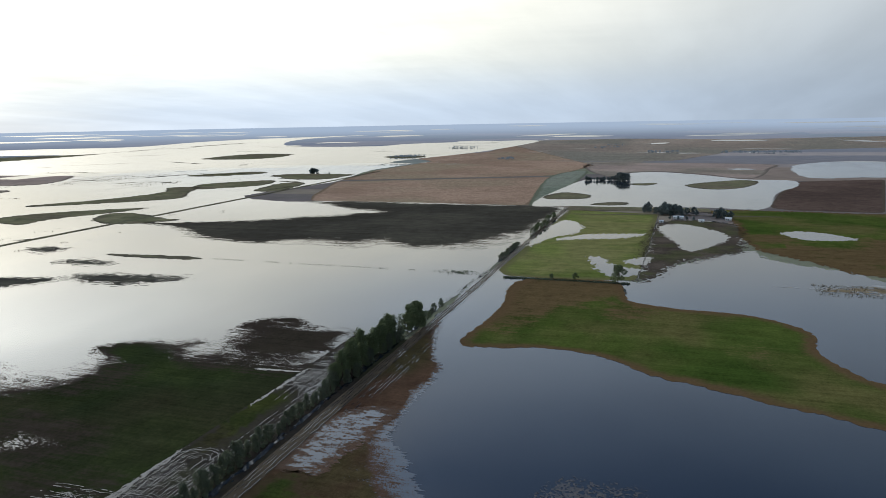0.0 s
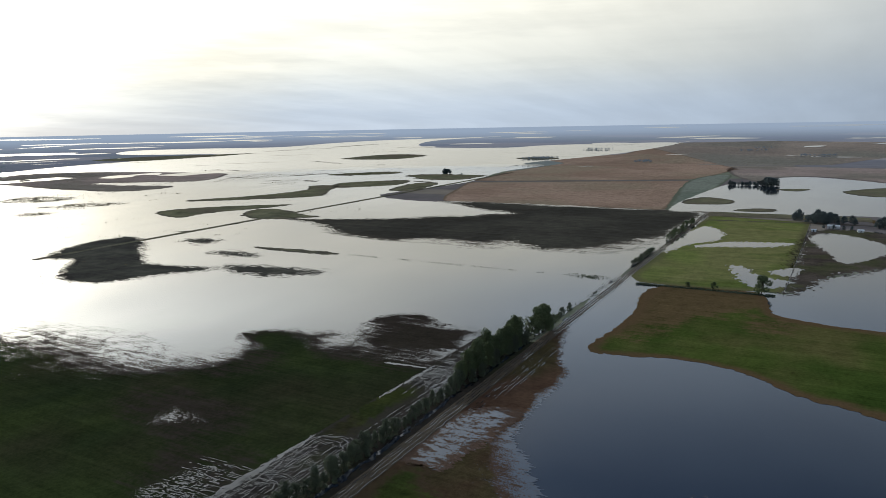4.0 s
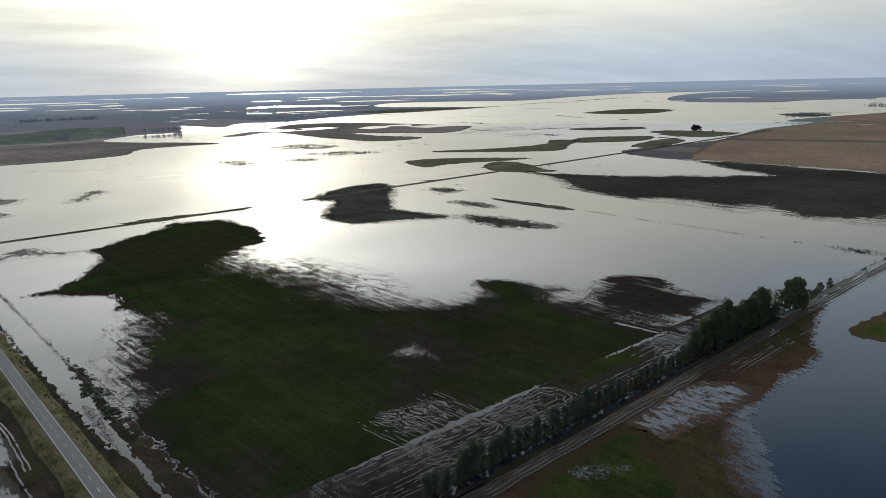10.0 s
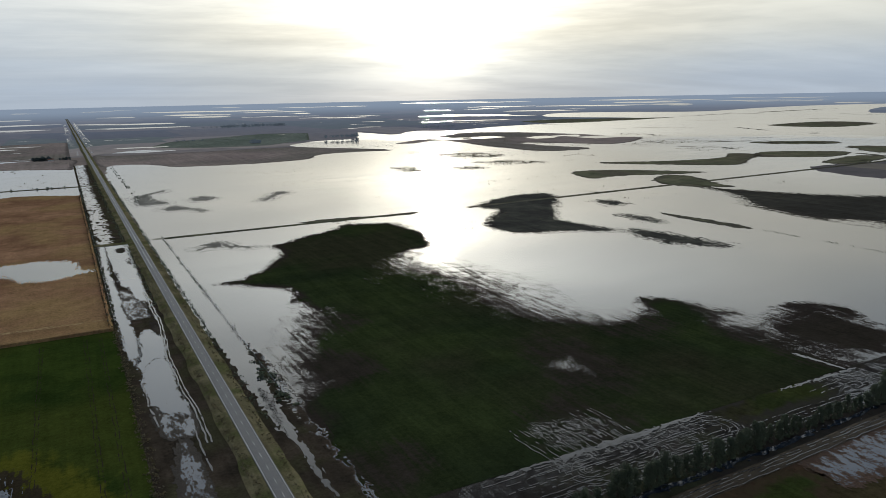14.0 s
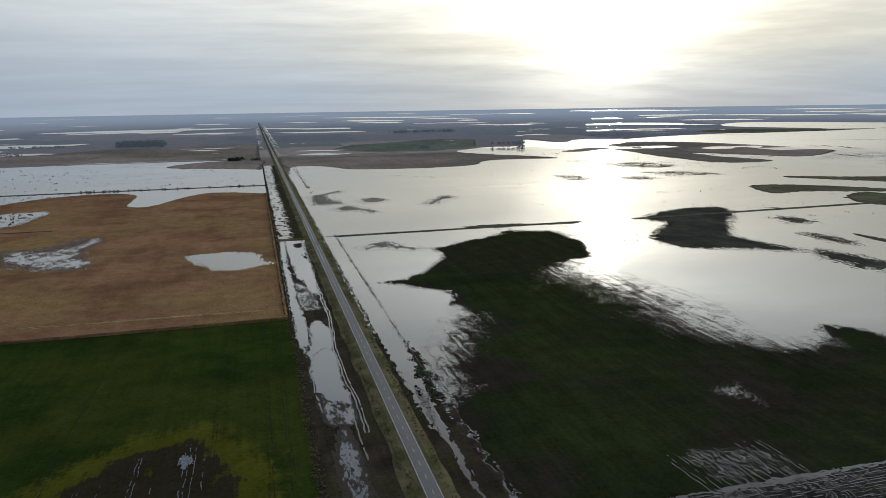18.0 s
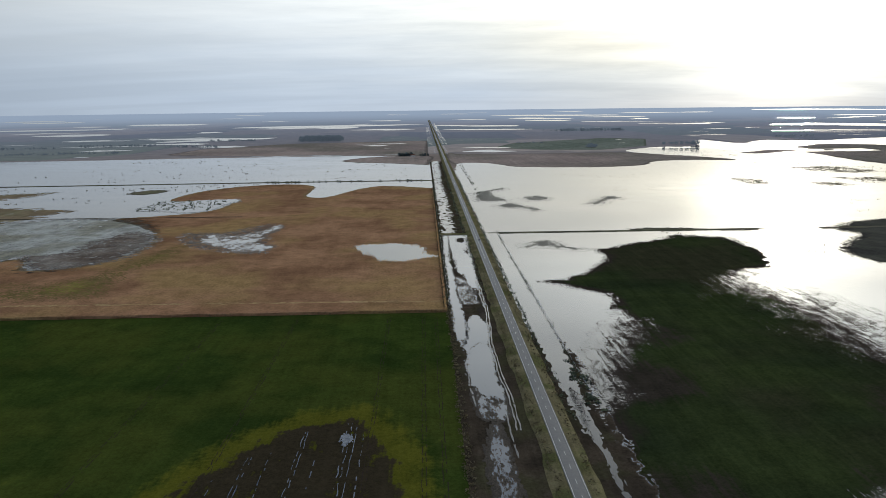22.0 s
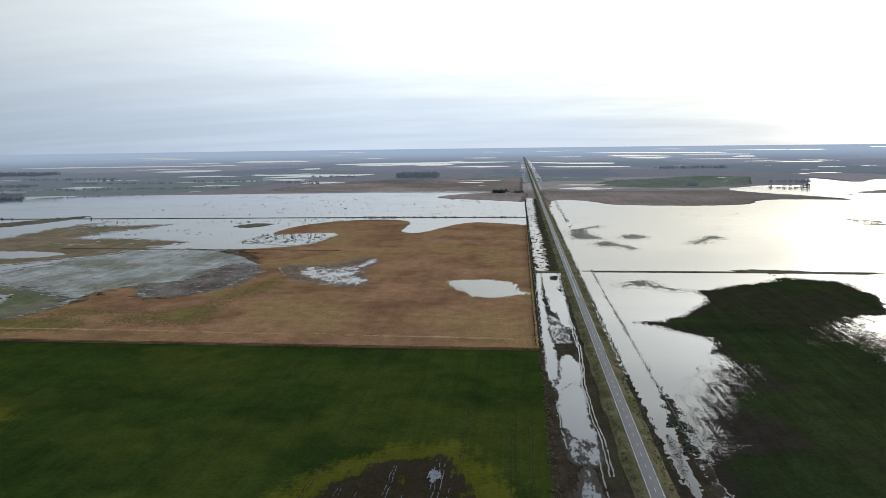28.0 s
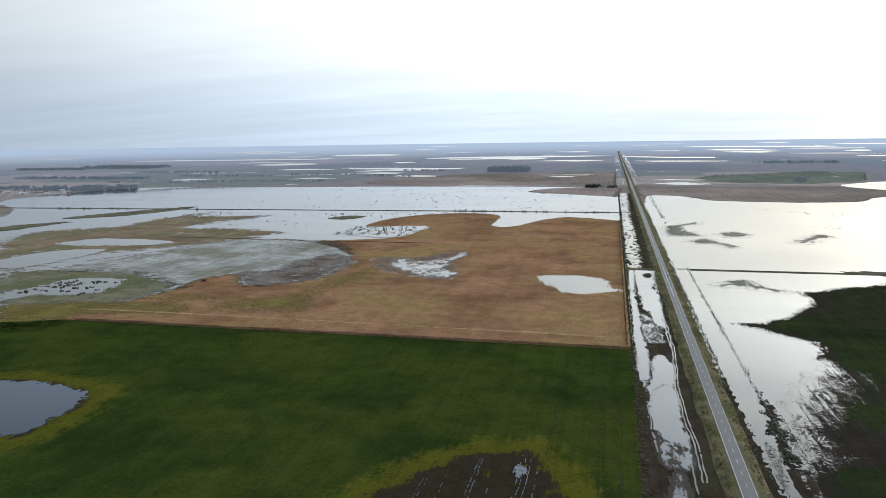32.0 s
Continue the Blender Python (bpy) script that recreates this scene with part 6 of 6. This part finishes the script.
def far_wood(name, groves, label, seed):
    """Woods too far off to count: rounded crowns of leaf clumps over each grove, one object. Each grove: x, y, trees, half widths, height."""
    rng = np.random.RandomState(seed)
    pts, size = [], []
    for cx, cy, n, sx, sy, h in groves:
        tx, ty = cx + rng.uniform(-1, 1, n) * sx, cy + rng.uniform(-1, 1, n) * sy
        th = h * rng.uniform(0.65, 1.1, n)
        m = 26
        d = rng.normal(size=(n, m, 3))
        d /= np.linalg.norm(d, axis=2)[..., None]
        d = d * rng.uniform(0.5, 1.0, (n, m, 1))
        px, py, pz, k = lay(tx, ty, 0.0, 3)
        r = th * 0.5
        q = np.stack([px[:, None] + d[..., 0] * (r * k)[:, None] * 1.1, py[:, None] + d[..., 1] * (r * k)[:, None] * 1.1,
                      pz[:, None] + ((d[..., 2] + 1.0) * r[:, None]) * k[:, None]], -1)
        pts.append(q.reshape(-1, 3))
        size.append(np.repeat(r * k * 0.30, m))
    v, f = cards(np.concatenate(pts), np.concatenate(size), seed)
    # these crowns emit slightly: haze painted into the leaf material
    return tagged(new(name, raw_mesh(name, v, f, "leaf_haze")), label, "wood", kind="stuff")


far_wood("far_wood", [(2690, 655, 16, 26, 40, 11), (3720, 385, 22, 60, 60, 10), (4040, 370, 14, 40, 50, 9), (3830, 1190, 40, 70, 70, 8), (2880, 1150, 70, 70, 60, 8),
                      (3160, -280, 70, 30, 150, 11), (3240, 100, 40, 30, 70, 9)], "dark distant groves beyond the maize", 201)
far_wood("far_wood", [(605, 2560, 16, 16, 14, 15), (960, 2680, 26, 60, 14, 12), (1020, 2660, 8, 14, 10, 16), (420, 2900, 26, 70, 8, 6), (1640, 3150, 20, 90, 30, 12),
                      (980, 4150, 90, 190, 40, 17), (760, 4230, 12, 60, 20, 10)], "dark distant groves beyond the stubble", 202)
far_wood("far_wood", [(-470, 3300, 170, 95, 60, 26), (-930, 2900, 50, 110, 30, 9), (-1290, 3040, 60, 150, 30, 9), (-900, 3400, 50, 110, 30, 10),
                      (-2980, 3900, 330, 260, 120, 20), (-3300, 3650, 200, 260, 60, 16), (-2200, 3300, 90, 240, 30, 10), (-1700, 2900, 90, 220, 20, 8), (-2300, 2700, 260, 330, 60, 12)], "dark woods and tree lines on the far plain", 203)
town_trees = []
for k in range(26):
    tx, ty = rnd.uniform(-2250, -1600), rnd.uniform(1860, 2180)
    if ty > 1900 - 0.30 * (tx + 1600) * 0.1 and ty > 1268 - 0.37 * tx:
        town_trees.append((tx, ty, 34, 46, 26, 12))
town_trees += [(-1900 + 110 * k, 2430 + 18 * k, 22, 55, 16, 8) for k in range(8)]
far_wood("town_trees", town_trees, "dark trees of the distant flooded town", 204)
# bushes on the western causeway
for k in range(30):
    plant(rnd.choice(bushes), rnd.choice((rnd.uniform(-330, -230), rnd.uniform(-230, 10))), 1480 + rnd.uniform(-3, 6), rnd.uniform(0.4, 0.8),
          group="causeway bushes")
for k in range(16):
    plant(rnd.choice(bushes), rnd.uniform(-1650, -900), 1452 + rnd.uniform(-8, 8), rnd.uniform(0.5, 0.9), group="causeway bushes")


def scatter(name, spots, size, mat, label, category, seed, per=6, spread=0.6, tall=1.0, lift=0.4, level=3, height=0.0):
    """Weeds, reeds and tufts nobody could count: leaf clumps at spots of the plan, one object."""
    rng = np.random.RandomState(seed)
    spots = np.repeat(np.asarray(spots, float), per, 0)
    xy = spots[:, :2] + rng.normal(size=(len(spots), 2)) * spread
    px, py, pz, k = lay(xy[:, 0], xy[:, 1], height, level)
    p = np.stack([px, py, pz + np.abs(rng.normal(size=len(px))) * lift], -1)
    v, f = cards(p, size, seed, 0.0, tall)
    return tagged(new(name, raw_mesh(name, v, f, mat)), label, category, kind="stuff")


rs = np.random.RandomState(3)


def along(x0, x1, y0, y1, n):
    return np.stack([rs.uniform(x0, x1, n), rs.uniform(y0, y1, n)], -1)


fence = along(86.2, 88.2, 345, 860, 300)
fence = fence[value_noise(fence[:, 1] / 14, fence[:, 1] * 0, 5) > 0.36]
scatter("fence_weeds", fence, 0.36, "leaf_hedge", "dark weeds grown along the drowned fence line", "weeds", 91, 5, 0.7)
scatter("fence_weeds", along(92, 100, 1200, 1900, 50), 0.9, "leaf_hedge", "dark weeds grown along the drowned fence line", "weeds", 92, 5, 0.8)
scatter("bank_weeds", along(82, 90, 330, 405, 26), 0.9, "leaf_hedge", "round dark weed tufts in the ditch", "weeds", 93, 10, 0.9)
scatter("field_margin", along(14.5, 19.0, 120, 520, 420), 0.5, "leaf_reed", "rough weedy margin of the wheat field", "weeds", 94, 5, 0.6)
scatter("field_margin", along(16.0, 19.0, 520, 1460, 360), 0.7, "leaf_hedge", "rough weedy fence margin of the maize field", "weeds", 95, 4, 0.7)
scatter("verge_tufts", np.concatenate([along(50.5, 55.2, 150, 800, 800), along(64.2, 69, 150, 800, 700)]), 0.45, "leaf_reed",
        "dry yellowish grass tufts on the highway verge", "grass", 96, 3, 0.7, height=0.9)
scatter("verge_shrubs", np.concatenate([along(70, 72.5, 320, 1500, 520), along(45.5, 49, 560, 1900, 420)]), 0.5, "leaf_hedge",
        "dark weeds along the foot of the highway bank", "weeds", 97, 5, 0.8)
scatter("maize_edge", along(-505, 15, 511.2, 512.6, 1500), 0.24, "leaf_reed", "standing edge of the ripe maize", "maize", 98, 2, 0.3, 1.5, 1.0)
scatter("maize_edge", along(13.5, 15.5, 513, 1320, 900), 0.7, "leaf_reed", "standing edge of the ripe maize", "maize", 99, 2, 0.3, 1.5, 1.0)
scatter("reeds", np.concatenate([along(625, 675, 1330, 1440, 120), along(860, 1010, 1510, 1680, 200), along(830, 970, 1315, 1430, 160), along(720, 800, 1280, 1350, 90)]),
        0.55, "leaf_reed", "thin reeds standing in the shining flood", "reeds", 100, 3, 2.0, 1.4)
tuss = np.concatenate([along(-900, -40, 1500, 2120, 240), along(-900, -500, 1180, 1470, 160), along(-560, -240, 1300, 1480, 130)])
tuss = tuss[value_noise(tuss[:, 0] / 90, tuss[:, 1] / 60, 6) > 0.42]
scatter("tussocks", tuss, 0.9, "leaf_reed", "dark tussocks dotting the pale floodwater", "reeds", 101, 5, 1.5, 0.7)
scatter("tussocks", along(-598, -525, 598, 672, 46), 1.2, "leaf_hedge", "dark tussocks in the reedy pool", "reeds", 102, 9, 1.2, 0.7)
scatter("tussocks", along(-445, -330, 1085, 1200, 170), 0.9, "leaf_hedge", "dark stalk clumps in the flooded maize inlet", "reeds", 103, 5, 1.2, 0.9)
scatter("reeds", along(655, 698, -205, -112, 520), 0.26, "leaf_reed", "brown reeds standing in grey water", "reeds", 104, 4, 0.8, 1.8)
scatter("meadow_hedge", np.stack([rs.uniform(656.5, 660.5, 500), rs.uniform(45, 164, 500)], -1), 0.7, "leaf_hedge",
        "low dark hedge line between pasture and lake meadow", "hedge", 105, 5, 0.5)
scatter("road_weeds", np.stack([np.repeat(rs.uniform(520, 1100, 260), 1), np.zeros(260)], -1) + np.stack([np.zeros(260), rs.uniform(9, 14, 260)], -1)
        + np.array([[0, 176.0]]), 0.35, "leaf_hedge", "ragged weeds along the flooded dirt road", "weeds", 107, 3, 1.6)
drowned = np.stack([np.linspace(671, 669, 260), np.linspace(539, 223, 260)], -1) + rs.normal(size=(260, 2)) * 0.5
drowned = drowned[value_noise(np.arange(260) / 7.0, np.zeros(260), 9) > 0.34]
scatter("fence_weeds", drowned, 0.28, "leaf_hedge", "thin line of weeds along a drowned fence in the flood", "weeds", 108, 4, 0.6)
scatter("fence_weeds", np.array([[671, 211]]) + rs.normal(size=(90, 2)) * np.array([[5.0, 9.0]]), 0.4, "leaf_hedge", "dark weed islet at the end of a drowned fence", "weeds", 109, 5, 0.8)
spots = along(280, 1100, 620, 1600, 900)
spots = spots[value_noise(spots[:, 0] / 130, spots[:, 1] / 60, 14) > 0.66]
scatter("reeds", spots, 0.6, "leaf_reed", "sparse drowned stalks scattered over the flood", "reeds", 110, 4, 3.0, 0.9)
spots = along(760, 1900, 1300, 2100, 1500)
spots = spots[value_noise(spots[:, 0] / 190, spots[:, 1] / 70, 15) > 0.62]
scatter("reeds", spots, 0.9, "leaf_reed", "faint reed beds far out in the flood", "reeds", 111, 5, 6.0, 0.9)


# ---- buildings, fences, a car ----
def part(name, verts, faces, mat, parent, label=""):
    ob = new(name, raw_mesh(name, verts, faces, mat))
    ob.parent = parent
    return tagged(ob, label)


def box(x0, y0, z0, x1, y1, z1):
    v = [(x, y, z) for z in (z0, z1) for y in (y0, y1) for x in (x0, x1)]
    f = [(0, 2, 3, 1), (4, 5, 7, 6), (0, 1, 5, 4), (2, 6, 7, 3), (0, 4, 6, 2), (1, 3, 7, 5)]
    return v, f


def house(x, y, turn, length, width, wall_h, roof_h, wall_mat, roof_mat, label, category="house"):
    """A plain farm building: walls, pitched roof with overhang, door and windows."""
    px, py, pz, k = (float(q) for q in lay(x, y, 0.0, 4))
    root = tagged(new(category.replace(" ", "_")), label, category)
    a, b = length / 2, width / 2
    part("wall", *box(-a, -b, -0.2, a, b, wall_h), wall_mat, root)
    e = 0.5
    rv = [(-a - e, -b - e, wall_h - 0.1), (a + e, -b - e, wall_h - 0.1), (a + e, b + e, wall_h - 0.1), (-a - e, b + e, wall_h - 0.1),
          (-a - e, 0, wall_h + roof_h), (a + e, 0, wall_h + roof_h)]
    part("roof", rv, [(0, 1, 5, 4), (2, 3, 4, 5), (0, 4, 3), (1, 2, 5), (3, 2, 1, 0)], roof_mat, root)
    part("door", *box(-0.6, -b - 0.06, 0, 0.6, -b + 0.05, 2.1), "window_dark", root)
    for wx in np.arange(-a + 2, a - 1, 4.0):
        if abs(wx) > 1.6:
            pane = part("window", *box(wx - 0.6, -b - 0.05, 1.0, wx + 0.6, -b + 0.05, 2.1), "window_dark", root)
            part("window_sill", *box(wx - 0.7, -b - 0.16, 0.9, wx + 0.7, -b + 0.02, 1.0), "whitewash", pane)
            part("lintel", *box(wx - 0.7, -b - 0.10, 2.1, wx + 0.7, -b + 0.02, 2.22), "whitewash", pane)
    root.matrix_basis = pose(px, py, pz, 0, 0, turn) @ Matrix.Diagonal((k, k, k, 1))
    return root


house(1112, 8, -90, 15, 7, 3.2, 1.6, "whitewash", "sheet_metal", "long farm shed with a pale sheet-metal roof", "shed")
house(1084, -24, -80, 7, 5, 2.6, 1.2, "whitewash", "sheet_metal", "small pale farm shed beside the muddy pond", "shed")
house(1112, -62, -95, 9, 6, 2.8, 1.5, "whitewash", "sheet_metal", "small whitewashed farmhouse beside the trees", "house")
house(1070, 31, -90, 6, 5, 2.4, 1.0, "sheet_metal", "sheet_metal", "low grey tin shelter beside the paddock", "shed")
house(-34, 2208, 5, 14, 9, 3.5, 2.5, "whitewash", "roof_tile", "small farmhouse beside the highway trees", "house")
for x, y, l in ((-1750, 1850, 22), (-1726, 1853, 14), (-1700, 1846, 16), (-1800, 1858, 18), (-1850, 1850, 14), (-1690, 1905, 12), (-1640, 1870, 10), (-1880, 1880, 16),
                (-1760, 1910, 12), (-1620, 2470, 26), (-1560, 2490, 20), (-1930, 1900, 14), (-1830, 1960, 12), (-1770, 1990, 14)):
    house(x, y, rnd.uniform(-20, 20) + 40, l, 9, 4.0, 2.2, "whitewash", rnd.choice(("sheet_metal", "whitewash", "roof_tile")),
          "pale building of the distant flooded town", "town house")

# posts of the paddock fence
post_mesh = raw_mesh("post", *tube([(0, 0, -0.3), (0, 0, 1.0), (0, 0, 1.9)], [0.14, 0.13, 0.11], 5), "post_wood")


def fence_run(a, b, step, label):
    root = tagged(new("wire_fence"), label, "fence")
    a, b = np.array(a, float), np.array(b, float)
    n = int(np.linalg.norm(b - a) / step)
    for k in range(n + 1):
        q = a + (b - a) * k / n
        ob = new("post", post_mesh)
        ob.parent = root
        ob.location = lay(*q, 0.0, 4)[:3]
    wv, wf = [], []
    for h in (0.7, 1.2, 1.6):
        p, q = lay(*a, h, 4), lay(*b, h, 4)
        off = len(wv)
        side = np.array([-(b - a)[1], (b - a)[0]]) / np.linalg.norm(b - a) * 0.02
        wv += [(p[0] - side[0], p[1] - side[1], p[2]), (p[0] + side[0], p[1] + side[1], p[2]), (p[0], p[1], p[2] + 0.03),
               (q[0] - side[0], q[1] - side[1], q[2]), (q[0] + side[0], q[1] + side[1], q[2]), (q[0], q[1], q[2] + 0.03)]
        wf += [tuple(i + off for i in f) for f in ((0, 1, 4, 3), (1, 2, 5, 4), (2, 0, 3, 5))]
    part("wire", wv, wf, "sheet_metal", root)
    return root


fence_run((1127, 37), (669, 39), 6, "old post-and-wire fence between pasture and muddy paddock")
fence_run((87.2, 345), (87.2, 845), 8, "drowned post-and-wire fence along the highway ditch")
fence_run((17.6, 520), (17.6, 1460), 10, "post-and-wire fence between maize and highway ditch")

# a dark car on the highway
car = tagged(new("car"), "small dark car driving along the empty highway", "car")
body = [(-0.85, -2.1, 0.35), (0.85, -2.1, 0.35), (0.85, 2.1, 0.35), (-0.85, 2.1, 0.35), (-0.85, -2.1, 0.85), (0.85, -2.1, 0.85),
        (0.85, 2.05, 0.75), (-0.85, 2.05, 0.75), (-0.8, -1.9, 0.95), (0.8, -1.9, 0.95), (0.8, 1.0, 0.95), (-0.8, 1.0, 0.95)]
part("body", body, [(3, 2, 1, 0), (0, 1, 5, 4), (1, 2, 6, 5), (2, 3, 7, 6), (3, 0, 4, 7), (4, 5, 9, 8), (5, 6, 10, 9), (6, 7, 11, 10), (7, 4, 8, 11), (8, 9, 10, 11)],
     "car_paint", car)
cab = [(-0.76, -1.7, 0.94), (0.76, -1.7, 0.94), (0.76, 0.9, 0.94), (-0.76, 0.9, 0.94), (-0.62, -1.2, 1.45), (0.62, -1.2, 1.45), (0.62, 0.3, 1.45), (-0.62, 0.3, 1.45)]
part("cabin", cab, [(0, 1, 5, 4), (1, 2, 6, 5), (2, 3, 7, 6), (3, 0, 4, 7), (3, 2, 1, 0)], "window_dark", car, "dark glazed cabin")
part("roof", *box(-0.62, -1.2, 1.44, 0.62, 0.3, 1.49), "car_paint", car)
ring = [(0.0, 0.33 * math.cos(a), 0.33 * math.sin(a)) for a in np.linspace(0, 2 * math.pi, 13)[:-1]]
wheel_mesh = raw_mesh("wheel", [(x - 0.1, y, z) for x, y, z in ring] + [(x + 0.1, y, z) for x, y, z in ring],
                      [(i, (i + 1) % 12, 12 + (i + 1) % 12, 12 + i) for i in range(12)] + [tuple(range(11, -1, -1)), tuple(range(12, 24))], "rubber")
rim_mesh = raw_mesh("rim", [(x - 0.12, y * 0.55, z * 0.55) for x, y, z in ring] + [(x + 0.12, y * 0.55, z * 0.55) for x, y, z in ring],
                    [(i, (i + 1) % 12, 12 + (i + 1) % 12, 12 + i) for i in range(12)] + [tuple(range(11, -1, -1)), tuple(range(12, 24))], "sheet_metal")
for wx in (-0.78, 0.78):
    for wy in (-1.3, 1.3):
        wheel = new("wheel", wheel_mesh)
        wheel.parent, wheel.location = car, (wx, wy, 0.33)
        rim = new("rim", rim_mesh)
        rim.parent = wheel
for wx in (-0.6, 0.6):
    part("headlight", *box(wx - 0.15, 2.04, 0.55, wx + 0.15, 2.12, 0.7), "whitewash", car, "pale headlight")
    part("tail_light", *box(wx - 0.12, -2.13, 0.6, wx + 0.12, -2.09, 0.75), "roof_tile", car, "red tail light")
car.matrix_basis = pose(*(float(q) for q in lay(ROAD_X + 1.6, 790, 1.62, 5)[:3]))
